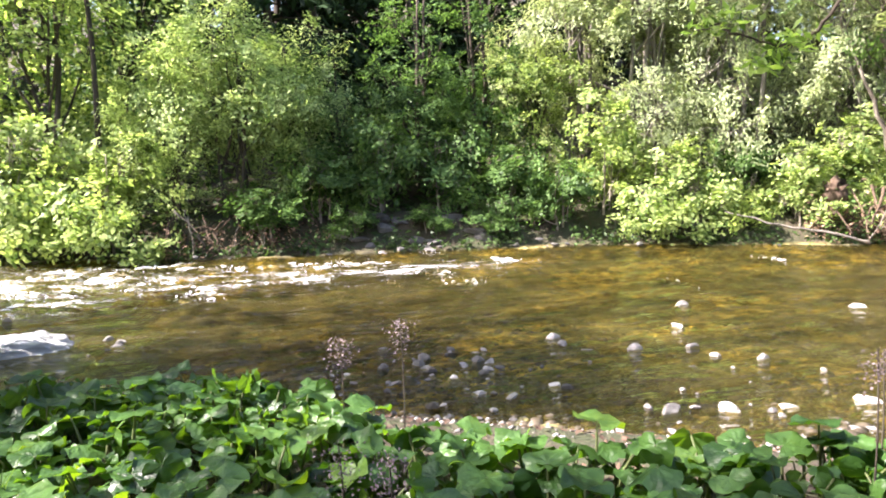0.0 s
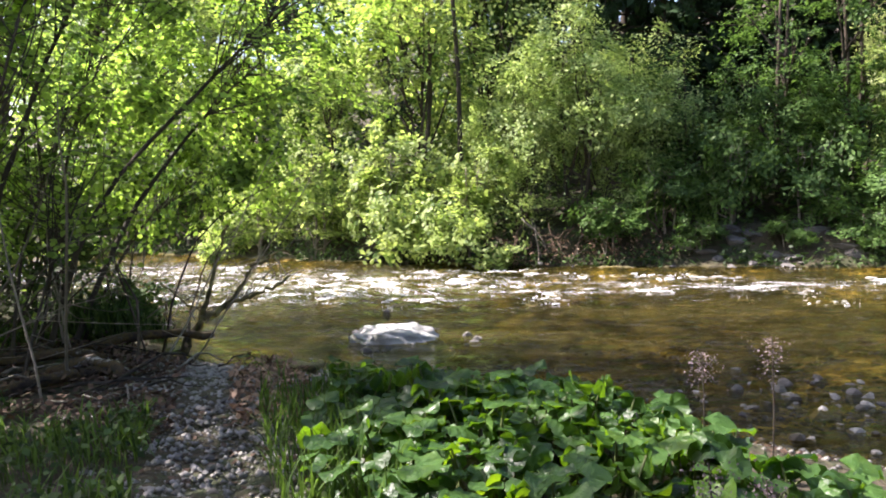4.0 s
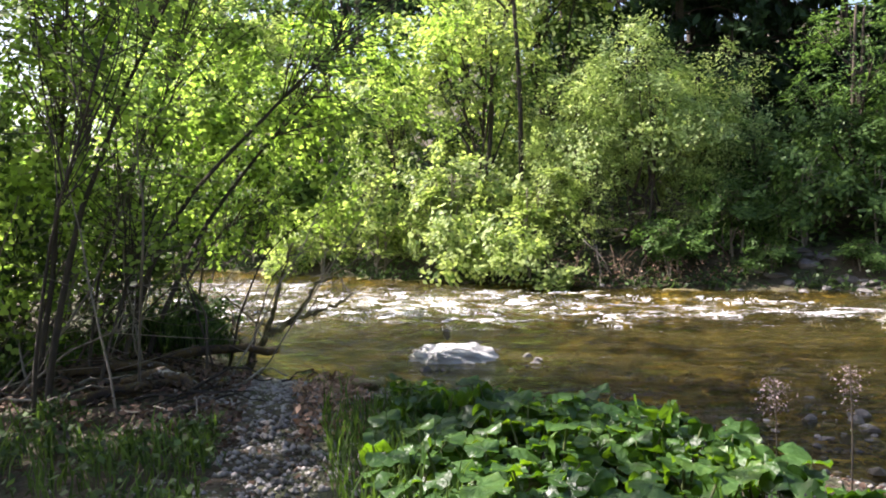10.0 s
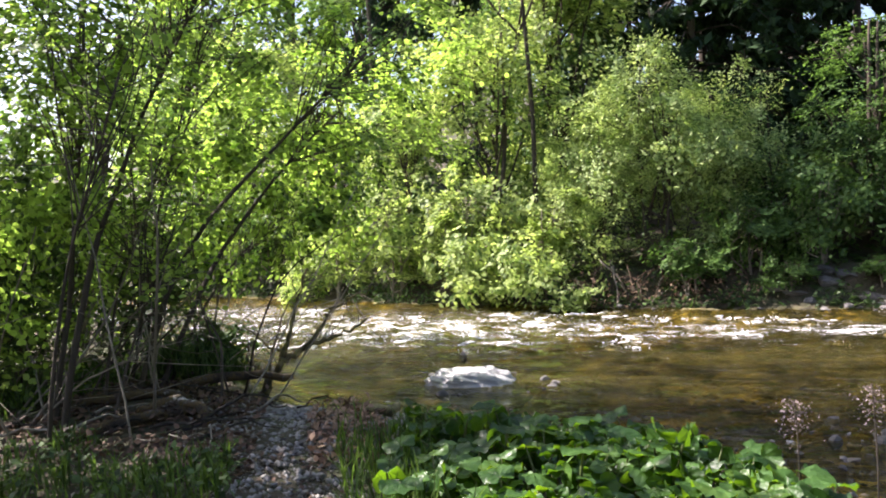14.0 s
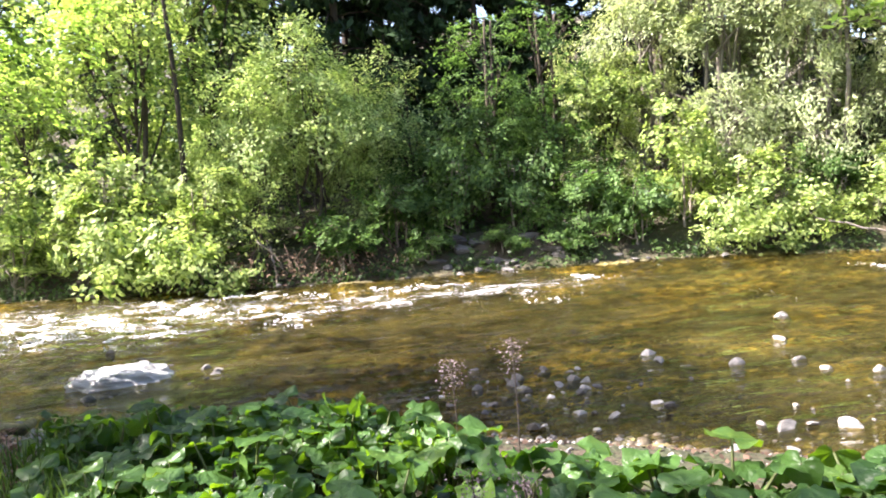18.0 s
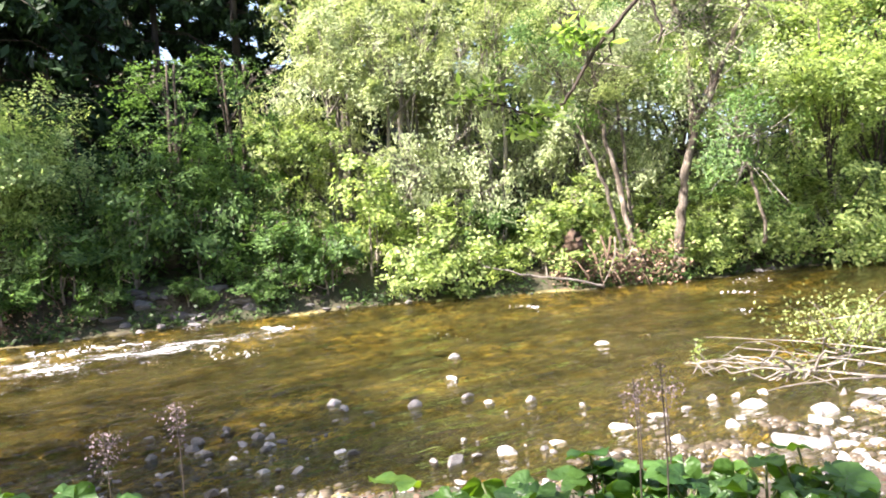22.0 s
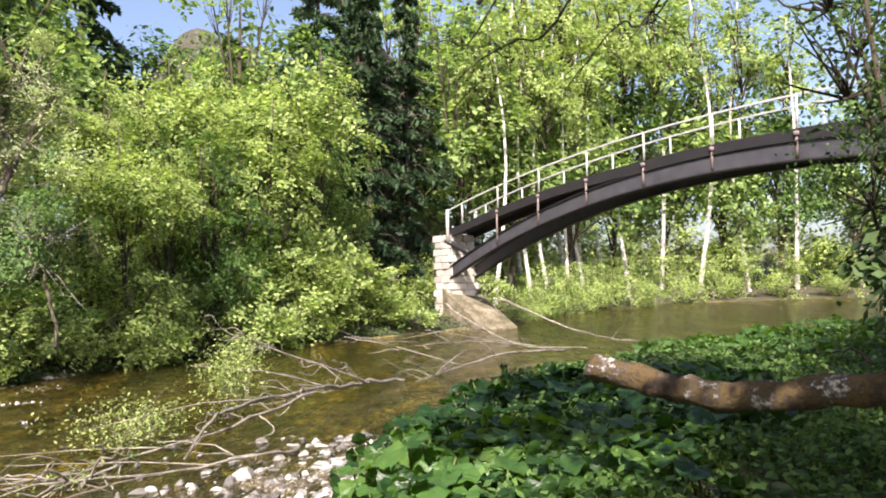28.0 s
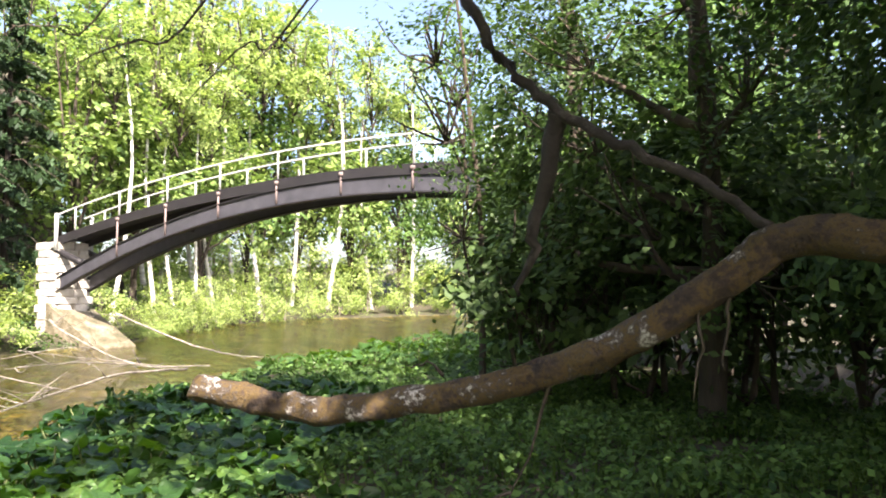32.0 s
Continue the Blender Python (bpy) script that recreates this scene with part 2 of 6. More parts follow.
def ground_material():
    m, nt, p = material("ground_soil", 0.95)
    v = coords(nt)
    pos = node(nt, "NewGeometry").outputs["Position"]
    sep = node(nt, "SeparateXYZ")
    nt.links.new(pos, sep.inputs[0])
    big, small = noise_tex(nt, v, 0.7, 5.0), noise_tex(nt, v, 14.0, 6.0, 0.7)
    land = ramp(nt, mixed(nt, 0.45, big, small), [(0.3, (0.025, 0.018, 0.01)), (0.48, (0.065, 0.05, 0.03)), (0.56, (0.04, 0.05, 0.018)), (0.75, (0.07, 0.056, 0.036))])
    vor = node(nt, "TexVoronoi", Scale=7.0)
    nt.links.new(v, vor.inputs["Vector"])
    vor2 = node(nt, "TexVoronoi", Scale=19.0)
    nt.links.new(v, vor2.inputs["Vector"])
    grey = node(nt, "SeparateColor")
    nt.links.new(vor.outputs["Color"], grey.inputs[0])
    bed = ramp(nt, mixed(nt, 0.5, grey.outputs[0], small), [(0.2, (0.1, 0.082, 0.035)), (0.45, (0.23, 0.19, 0.085)), (0.6, (0.34, 0.285, 0.13)), (0.8, (0.46, 0.4, 0.23))])
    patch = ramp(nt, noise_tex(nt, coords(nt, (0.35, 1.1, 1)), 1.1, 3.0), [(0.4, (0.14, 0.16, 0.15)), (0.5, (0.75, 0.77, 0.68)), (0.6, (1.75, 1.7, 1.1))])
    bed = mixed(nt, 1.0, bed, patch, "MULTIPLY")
    deep_dim = node(nt, "MapRange")  # light lost in deeper water, painted as a darker bed
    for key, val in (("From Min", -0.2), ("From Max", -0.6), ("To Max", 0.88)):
        deep_dim.inputs[key].default_value = val
    nt.links.new(sep.outputs[2], deep_dim.inputs[0])
    bed = mixed(nt, deep_dim.outputs[0], bed, (0.035, 0.03, 0.012))
    wet = node(nt, "MapRange")
    for key, val in (("From Min", -0.03), ("From Max", 0.05)):
        wet.inputs[key].default_value = val
    nt.links.new(sep.outputs[2], wet.inputs[0])
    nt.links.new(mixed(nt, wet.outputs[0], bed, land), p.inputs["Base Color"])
    bump(nt, p, mixed(nt, 0.5, vor2.outputs["Distance"], small), 0.9, 0.05)
    return m


def water_material():
    """Clear brown water: what lies under it shows through with an amber tint, the sky and bank mirror in the ripples, and
    the rapid breaks into white foam."""
    m, nt, p = material("river_water", 0.05)
    v = coords(nt, (0.45, 1.5, 1))
    v2 = coords(nt, (0.5, 1.8, 1))
    h = mixed(nt, 0.3, noise_tex(nt, v, 1.6, 3.0, 0.5), noise_tex(nt, v2, 5.0, 3.0, 0.55))
    rapid = node(nt, "Attribute")
    rapid.attribute_name = "rapid"
    b = node(nt, "Bump", Strength=1.0, Distance=0.26)
    nt.links.new(h, b.inputs["Height"])
    tr = node(nt, "BsdfTransparent")
    tr.inputs[0].default_value = (0.78, 0.69, 0.34, 1)
    body = node(nt, "BsdfDiffuse")
    body.inputs[0].default_value = (0.085, 0.073, 0.022, 1)
    under = node(nt, "MixShader", Fac=0.34)
    # cloudy patches, plus streaks painted in for the light on ripples
    murk_streaks = node(nt, "MapRange")
    for key, val in (("From Min", 0.38), ("From Max", 0.62), ("To Min", 0.03), ("To Max", 0.42)):
        murk_streaks.inputs[key].default_value = val
    nt.links.new(mixed(nt, 0.42, noise_tex(nt, coords(nt, (0.3, 0.8, 1)), 0.9, 3.0, 0.5), noise_tex(nt, coords(nt, (0.4, 1.6, 1)), 2.8, 3.0, 0.55)), murk_streaks.inputs[0])
    nt.links.new(murk_streaks.outputs[0], under.inputs[0])
    nt.links.new(tr.outputs[0], under.inputs[1])
    nt.links.new(body.outputs[0], under.inputs[2])
    gl = node(nt, "BsdfGlossy", Roughness=0.035)
    fr = node(nt, "Fresnel", IOR=1.45)
    for n in (gl, fr):
        nt.links.new(b.outputs[0], n.inputs["Normal"])
    ms = node(nt, "MixShader")
    nt.links.new(fr.outputs[0], ms.inputs[0])
    nt.links.new(under.outputs[0], ms.inputs[1])
    nt.links.new(gl.outputs[0], ms.inputs[2])
    foam = node(nt, "BsdfDiffuse")
    foam.inputs[0].default_value = (0.85, 0.85, 0.83, 1)
    streak = mixed(nt, 0.5, noise_tex(nt, coords(nt, (0.5, 1.7, 1)), 2.0, 6.0, 0.75), noise_tex(nt, coords(nt, (0.8, 1.8, 1)), 26.0, 3.0, 0.75))
    add = node(nt, "Math")
    add.operation = "MULTIPLY_ADD"
    nt.links.new(rapid.outputs["Fac"], add.inputs[0])
    add.inputs[1].default_value = 0.125
    nt.links.new(streak, add.inputs[2])
    cut = node(nt, "MapRange")
    for key, val in (("From Min", 0.65), ("From Max", 0.71)):
        cut.inputs[key].default_value = val
    nt.links.new(add.outputs[0], cut.inputs[0])
    fm = node(nt, "MixShader")
    nt.links.new(cut.outputs[0], fm.inputs[0])
    nt.links.new(ms.outputs[0], fm.inputs[1])
    nt.links.new(foam.outputs[0], fm.inputs[2])
    nt.links.new(fm.outputs[0], nt.nodes["Material Output"].inputs[0])
    return m


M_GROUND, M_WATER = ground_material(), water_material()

# ---- mesh helpers ----
def mesh_of(name, verts, faces, mat, smooth=False):
    me = bpy.data.meshes.new(name)
    me.from_pydata([tuple(v) for v in verts], [], faces)
    me.materials.append(mat)
    if smooth:
        me.polygons.foreach_set("use_smooth", [True] * len(me.polygons))
    return me


def quads_of(name, corners, mat):
    """A mesh of loose leaves from an array (leaves, corners, 3)."""
    n, k = corners.shape[:2]
    me = bpy.data.meshes.new(name)
    me.vertices.add(k * n)
    me.vertices.foreach_set("co", corners.astype(np.float32).ravel())
    me.loops.add(k * n)
    me.loops.foreach_set("vertex_index", np.arange(k * n, dtype=np.int32))
    me.polygons.add(n)
    me.polygons.foreach_set("loop_start", np.arange(0, k * n, k, dtype=np.int32))
    me.update(calc_edges=True)
    me.materials.append(mat)
    return me


def part(name, me, parent, label="", at=None):
    ob = new(name, me)
    ob.parent = parent
    if at is not None:
        ob.matrix_basis = at
    return tagged(ob, label)


def thing(name, m, label, category, group="", kind=""):
    ob = new(name)
    ob.empty_display_size = 0.2
    ob.matrix_basis = m
    return tagged(ob, label, category, group, kind)


class Tubes:
    """Gathers bent, tapering round limbs into one mesh."""

    def __init__(self, rng, sides=7, lump=0.06):
        self.v, self.f, self.rng, self.sides, self.lump = [], [], rng, sides, lump

    def add(self, pts, r0, r1, fine=3, wobble=0.0, sides=None):
        pts = [np.array(p, float) for p in pts]
        line = []
        for i in range(len(pts) - 1):
            a, b = pts[i], pts[i + 1]
            p, q = pts[max(i - 1, 0)], pts[min(i + 2, len(pts) - 1)]
            for k in range(fine):
                t = k / fine
                line.append(0.5 * (2 * a + (b - p) * t + (2 * p - 5 * a + 4 * b - q) * t * t + (3 * a - p - 3 * b + q) * t**3))
        line.append(pts[-1])
        n, s = len(line), sides or self.sides
        for i in range(1, n - 1):
            line[i] = line[i] + self.rng.normal(0, 1, 3) * wobble
        base, up = len(self.v), np.array([0.31, 0.57, 0.76])
        for i, c in enumerate(line):
            d = line[min(i + 1, n - 1)] - line[max(i - 1, 0)]
            d = d / (np.linalg.norm(d) + 1e-9)
            a = np.cross(d, up)
            a = a / (np.linalg.norm(a) + 1e-9)
            b = np.cross(d, a)
            r = r0 + (r1 - r0) * i / (n - 1)
            for k in range(s):
                w = 2 * math.pi * k / s
                rr = r * (1 + self.lump * self.rng.normal())
                self.v.append(c + rr * (math.cos(w) * a + math.sin(w) * b))
        for i in range(n - 1):
            for k in range(s):
                p, q = base + i * s + k, base + i * s + (k + 1) % s
                self.f.append((p, q, q + s, p + s))
        self.f.append(tuple(base + k for k in reversed(range(s))))
        self.f.append(tuple(base + (n - 1) * s + k for k in range(s)))
        return self

    def mesh(self, name, mat):
        return mesh_of(name, self.v, self.f, mat, True)


def leaf_quads(rng, pts, size, upright=0.35, narrow=0.55, droop=0.0, face=None, rounded=False):
    """Corners of single leaves at the given places; face gives the way that a spray of leaves lies."""
    n = len(pts)
    nrm = rng.normal(0, 1, (n, 3))
    nrm[:, 2] = np.abs(nrm[:, 2]) + upright
    if face is not None:
        nrm = face * 1.25 + nrm * 0.42
    nrm /= np.linalg.norm(nrm, axis=1)[:, None]
    a = rng.normal(0, 1, (n, 3))
    a[:, 2] -= droop
    a -= (a * nrm).sum(1)[:, None] * nrm
    a /= np.linalg.norm(a, axis=1)[:, None]
    b = np.cross(nrm, a)
    s = (size * rng.uniform(0.6, 1.3, n))[:, None]
    base = pts - a * s * 0.5
    if rounded:
        side, lift = b * s * narrow * 0.5, nrm * s * 0.1
        return np.stack([base, base + a * s * 0.28 + side * 0.85 + lift, base + a * s * 0.66 + side * 0.9 + lift, base + a * s, base + a * s * 0.66 - side * 0.9 + lift, base + a * s * 0.28 - side * 0.85 + lift], 1)
    return np.stack([base, pts + b * s * narrow * 0.5, base + a * s, pts - b * s * narrow * 0.5], 1)


def clumps(rng, blobs, per_area=7.0, shell=0.62):
    """Centres of leaf clumps in the outer part of egg-shaped masses (x, y, z, rx, ry, rz), with gaps."""
    out = []
    for x, y, z, rx, ry, rz in blobs:
        n = max(6, int(per_area * (rx * ry + rx * rz + ry * rz)))
        d = rng.normal(0, 1, (n, 3))
        d /= np.linalg.norm(d, axis=1)[:, None]
        r = rng.uniform(shell**3, 1.0, n) ** (1 / 3) * rng.uniform(0.82, 1.16, n)
        out.append(np.array([x, y, z]) + d * r[:, None] * [rx, ry, rz])
    return np.concatenate(out)


def leaf_cloud(rng, centres, n, spread, size, **kw):
    """Leaves in flat sprays round the clump centres: each spray has its own tilt, breadth and density."""
    k = len(centres)
    away = centres - centres.mean(0)
    away /= np.linalg.norm(away, axis=1)[:, None] + 1e-6
    face = away * 0.55 + rng.normal(0, 0.5, (k, 3)) + [0, 0, 0.65]
    face /= np.linalg.norm(face, axis=1)[:, None]
    weight = rng.gamma(1.6, 1.0, k)
    broad = rng.uniform(0.55, 1.45, k)
    pick = rng.choice(k, n, p=weight / weight.sum())
    f = face[pick]
    off = rng.normal(0, 1, (n, 3)) * (spread * broad[pick])[:, None]
    off -= 0.72 * (off * f).sum(1)[:, None] * f
    return leaf_quads(rng, centres[pick] + off, size, face=f, **kw)


def make_tree(name, seed, height, trunk_r, blobs, n, size, leaf, bark, label, category="tree", stems=((0, 0),), lean=(0, 0), spread=0.22, per_area=7.0, twigs=70, fork=0.35, limb_bark=None, **kw):
    """A tree or bush: tapered trunks, limbs that reach into the masses of the crown, twigs, and single leaves in clumps."""
    rng = np.random.RandomState(seed)
    ob = thing(name, pose(0, 0, -60), label, category)
    cs = clumps(rng, blobs, per_area)
    top = np.array([lean[0], lean[1], height])
    for sx, sy in stems:
        tb = Tubes(rng, 8)
        foot = np.array([sx, sy, -0.3])
        tip = top + np.array([sx, sy, 0]) * 1.2
        mid = foot * 0.5 + tip * 0.5 + np.array([*rng.normal(0, 0.12, 2), 0]) * height * 0.2
        tb.add([foot, foot + [0, 0, 0.35], mid, tip], trunk_r * 1.25, trunk_r * 0.25, 4, trunk_r * 0.12)
        part("trunk", tb.mesh("trunk", bark), ob)
    for i, (x, y, z, rx, ry, rz) in enumerate(blobs):
        sx, sy = stems[i % len(stems)]
        tb = Tubes(rng, 6)
        h = min(height * 0.9, max(0.2, z - rz * 0.9)) * rng.uniform(fork, 0.95)
        k = h / height
        start = np.array([sx + lean[0] * k, sy + lean[1] * k, h])
        end = np.array([x, y, z + 0.3 * rz])
        tb.add([start, start * 0.55 + end * 0.45 + rng.normal(0, 0.1, 3), end], trunk_r * 0.5, trunk_r * 0.12, 3, 0.02)
        near = cs[np.argsort(np.linalg.norm(cs - end, axis=1))[: max(4, twigs // len(blobs))]]
        for c in near:
            q = start * 0.25 + end * 0.75
            tb.add([q, q * 0.5 + c * 0.5 + rng.normal(0, 0.08, 3), c], trunk_r * 0.13, 0.006, 2, sides=3)
        tagged(part("limb", tb.mesh("limb", limb_bark or bark), ob), kind="stuff")
    part("crown", quads_of("crown", leaf_cloud(rng, cs, n, spread, size, **kw), leaf), ob, "dense leafy crown")
    return ob


def make_spruce(name, seed, height, n, leaf, label):
    rng = np.random.RandomState(seed)
    ob = thing(name, pose(0, 0, -60), label, "tree")
    part("trunk", Tubes(rng, 8).add([(0, 0, -0.3), (0, 0, height * 0.5), (0, 0, height)], height * 0.012, 0.03, 4).mesh("trunk", M_BARK), ob)
    pts, tb = [], Tubes(rng, 3)
    for i in range(int(height * 5.5)):
        z = height * (0.05 + 0.93 * rng.uniform() ** 0.9)
        reach = (height - z) * 0.2 + 0.35
        w = rng.uniform(0, 2 * math.pi)
        d = np.array([math.cos(w), math.sin(w), 0])
        end = np.array([0, 0, z - reach * 0.35]) + d * reach
        tb.add([(0, 0, z), np.array([0, 0, z]) + d * reach * 0.5, end], 0.035, 0.008, 2)
        t = rng.uniform(0.12, 1, (int(n / (height * 5.5)), 1))
        p = np.array([[0, 0, z]]) * (1 - t) + end * t
        side = np.array([-d[1], d[0], 0])
        pts.append(p + side * rng.normal(0, 0.2, (len(p), 1)) * reach * 0.6 * (1.1 - t) - np.array([[0, 0, 1.0]]) * np.abs(rng.normal(0, 0.12, (len(p), 1))))
    tagged(part("limb", tb.mesh("limb", M_BARK), ob), kind="stuff")
    part("crown", quads_of("crown", leaf_quads(rng, np.concatenate(pts), 0.47, 0.1, 0.35, 1.4), leaf), ob, "dark hanging needle boughs")
    return ob


def stand(ob, x, y, turn=0.0, scale=1.0, z=None, tall=1.0, label="", group=""):
    """A copy of a tree with its foot on the ground."""
    base = ground_z(x, y) if z is None else z
    made = copy_thing(ob, pose(x, y, base - 0.05, 0, 0, turn))
    made.scale = (scale, scale, scale * tall)
    return tagged(made, label, group=group)


def drop_model(ob):
    """Takes the model of a thing away once its copies stand."""
    for o in (*ob.children_recursive, ob):
        bpy.data.objects.remove(o)

# ---- ground and river ----
FAR_SHORE = [(-150, 75), (-60, 40), (-30, 27), (-14, 20.6), (-7, 17.8), (-2.5, 16.4), (2.3, 15.6), (7.5, 14.8), (11, 13.2), (14, 12.2), (18, 11.2), (23, 10.2), (28, 7.4), (33, 4.0), (38, 0.2), (46, -2), (60, -6), (74, -15), (81, -30), (82, -60), (78, -160)]
NEAR_SHORE = [(-150, 55), (-60, 28), (-25, 18.5), (-12.5, 14.2), (-7.6, 10.4), (-5.3, 8.0), (-4, 7.6), (-3, 7.3), (-1.5, 6.8), (0.5, 6.0), (2, 5.1), (3.7, 4.1), (5.2, 3.0), (6.5, 2.3), (8.5, 1.9), (11, 1.7), (13.5, 0.6), (16, -0.8), (19, -3.2), (24, -7.5), (30, -14), (40, -22), (48, -36), (50, -62), (46, -160)]


def shore_gap(x, y, line):
    """Distance to a shore line, and whether the point lies on its upper (far) side."""
    best, side = np.full(x.shape, 1e9), np.zeros(x.shape)
    for (ax, ay), (bx, by) in zip(line, line[1:]):
        dx, dy = bx - ax, by - ay
        t = np.clip(((x - ax) * dx + (y - ay) * dy) / (dx * dx + dy * dy), 0, 1)
        d = np.hypot(x - ax - t * dx, y - ay - t * dy)
        s = np.sign(dx * (y - ay) - dy * (x - ax))
        side = np.where(d < best, s, side)
        best = np.minimum(best, d)
    return best, side


def waves(x, y, seed, step, size):
    r = np.random.RandomState(seed)
    out = np.zeros(x.shape)
    for k in range(7):
        w, ph = r.uniform(0, 2 * math.pi, 2)
        f = 2 * math.pi / (step * r.uniform(0.6, 1.7))
        out += np.sin(f * (x * math.cos(w) + y * math.sin(w)) + ph)
    return out * size / 2.6


def smooth(t):
    t = np.clip(t, 0, 1)
    return t * t * (3 - 2 * t)


def height_at(x, y):
    df, sf = shore_gap(x, y, FAR_SHORE)
    dn, sn = shore_gap(x, y, NEAR_SHORE)
    wet = np.minimum(df, dn)
    # deepened at low x so the bed's painted depth darkening takes hold there
    h = -0.03 - (0.32 + 0.3 * smooth((4.5 - x) / 4)) * smooth(df / 2.0) * smooth(dn / (7.0 - 4.0 * smooth((4.5 - x) / 4))) - 0.07 * smooth(wet / 1.2) + waves(x, y, 5, 1.7, 0.025)
    bar = np.exp(-(((x - 6.6) / 3.4) ** 4)) * smooth((2.4 - dn) / 1.2)
    h = h * (1 - 0.8 * bar) + bar * (-0.012 + waves(x, y, 9, 0.8, 0.022))
    far = 0.75 * smooth(df / 1.6) + 0.3 * smooth((df - 1) / 5) + 0.3 * np.clip(df - 3, 0, 60) - 0.06 * np.clip(df - 45, 0, 20) + waves(x, y, 6, 6.0, 0.25) * smooth(df / 5)
    far = far + waves(x, y, 16, 60.0, 3.0) * smooth((df - 30) / 60)
    low = smooth((x - 28) / 12)
    far = far * (1 - 0.55 * low)
    near = 0.2 * smooth(dn / 0.7) + 0.36 * smooth((dn - 0.4) / 1.8) + waves(x, y, 7, 2.5, 0.035) + 0.06 * np.clip(dn - 14, 0, 80) + waves(x, y, 17, 50.0, 2.0) * smooth((dn - 30) / 60)
    return np.where(sf > 0, far, np.where(sn < 0, near, h))


def axis(lo, hi, step, reach):
    mid = list(np.arange(lo, hi, step))
    out, s = [], step
    while mid[-1] < reach:
        s *= 1.13
        mid.append(mid[-1] + s)
    s = step
    while (out[-1] if out else mid[0]) > -reach:
        s *= 1.13
        out.append((out[-1] if out else mid[0]) - s)
    return np.array(out[::-1] + mid)


XS, YS = axis(-9, 17, 0.13, 700), axis(-4, 18.5, 0.13, 700)
GX, GY = np.meshgrid(XS, YS)
GH = height_at(GX, GY)


def ground_z(x, y):
    """The height of the ground sheet at one place, read from its grid."""
    i, j = min(max(np.searchsorted(YS, y) - 1, 0), len(YS) - 2), min(max(np.searchsorted(XS, x) - 1, 0), len(XS) - 2)
    u, v = (x - XS[j]) / (XS[j + 1] - XS[j]), (y - YS[i]) / (YS[i + 1] - YS[i])
    return float((GH[i, j] * (1 - u) + GH[i, j + 1] * u) * (1 - v) + (GH[i + 1, j] * (1 - u) + GH[i + 1, j + 1] * u) * v)


def grid_faces(keep=None):
    ny, nx = GX.shape
    i, j = np.meshgrid(np.arange(ny - 1), np.arange(nx - 1), indexing="ij")
    a = i * nx + j
    q = np.stack([a, a + 1, a + nx + 1, a + nx], -1).reshape(-1, 4)
    return q if keep is None else q[keep.ravel()[q].any(1)]


rng0 = np.random.RandomState(3)
fine = (np.abs(GX - 4) < 14) & (np.abs(GY - 7) < 13)
verts = np.stack([GX, GY, GH + rng0.normal(0, 0.012, GH.shape) * fine], -1).reshape(-1, 3)
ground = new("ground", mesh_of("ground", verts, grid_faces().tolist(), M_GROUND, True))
tagged(ground, "bare earth banks and amber pebble bed of the river", "ground", kind="structure")

# rough water over the shallow ledge, calm water beside the gravel
rapid = np.exp(-(((GX + 4.5) / 6.5) ** 2)) * np.exp(-(((GY - 13.2) / 2.6) ** 2)) + 0.35 * np.exp(-(((GX + 14) / 7) ** 2))
WZ = waves(GX, GY * 1.6, 21, 1.1, 0.012) + waves(GX, GY * 1.5, 22, 0.5, 0.006) + rapid * (waves(GX, GY * 2, 23, 0.9, 0.035) + waves(GX, GY * 2, 24, 0.42, 0.02))
WZ = WZ * (1 - smooth((np.hypot(GX, GY) - 20) / 15)) - 0.0
river = (GH < 0.07) & (np.abs(GX) < 149)
wf = grid_faces(river)
used, inv = np.unique(wf, return_inverse=True)
wv = np.stack([GX, GY, WZ], -1).reshape(-1, 3)[used]
water = new("water", mesh_of("water", wv, inv.reshape(-1, 4).tolist(), M_WATER, True))
broken = np.exp(-(((GX + 4.2) / 6.5) ** 2)) * np.exp(-(((GY - 13.0) / 2.7) ** 2)) + 0.75 * np.exp(-(((GX - 3.2) / 2.6) ** 2) - ((GY - 13.2) / 0.8) ** 2) + 0.8 * np.exp(-(((GX + 11) / 6) ** 2) - ((GY - 16.5) / 3) ** 2) + 0.5 * np.exp(-(((GX - 15.5) / 1.5) ** 2) - ((GY - 10.5) / 0.5) ** 2)
water.data.attributes.new("rapid", "FLOAT", "POINT").data.foreach_set("value", np.clip(broken, 0, 1).ravel()[used].astype(np.float32))
tagged(water, "shallow clear brown river water with ripples", "river", kind="structure")

# broken white crests
frng = np.random.RandomState(8)
fv, ff = [], []


def crest(x, y, lx, ly, h):
    k, base = 9, len(fv)
    for ring, (s, z) in enumerate(((1.0, 0.0), (0.7, h * 0.6), (0.35, h))):
        for i in range(k):
            w = 2 * math.pi * i / k
            j = frng.uniform(0.6, 1.35)
            fv.append((x + math.cos(w) * lx * s * j, y + math.sin(w) * ly * s * j, z + frng.normal(0, h * 0.25) - (0.02 if ring == 0 else 0)))
    for r in range(2):
        for i in range(k):
            p, q = base + r * k + i, base + r * k + (i + 1) % k
            ff.append((p, q, q + k, p + k))
    ff.append(tuple(base + 2 * k + i for i in range(k)))


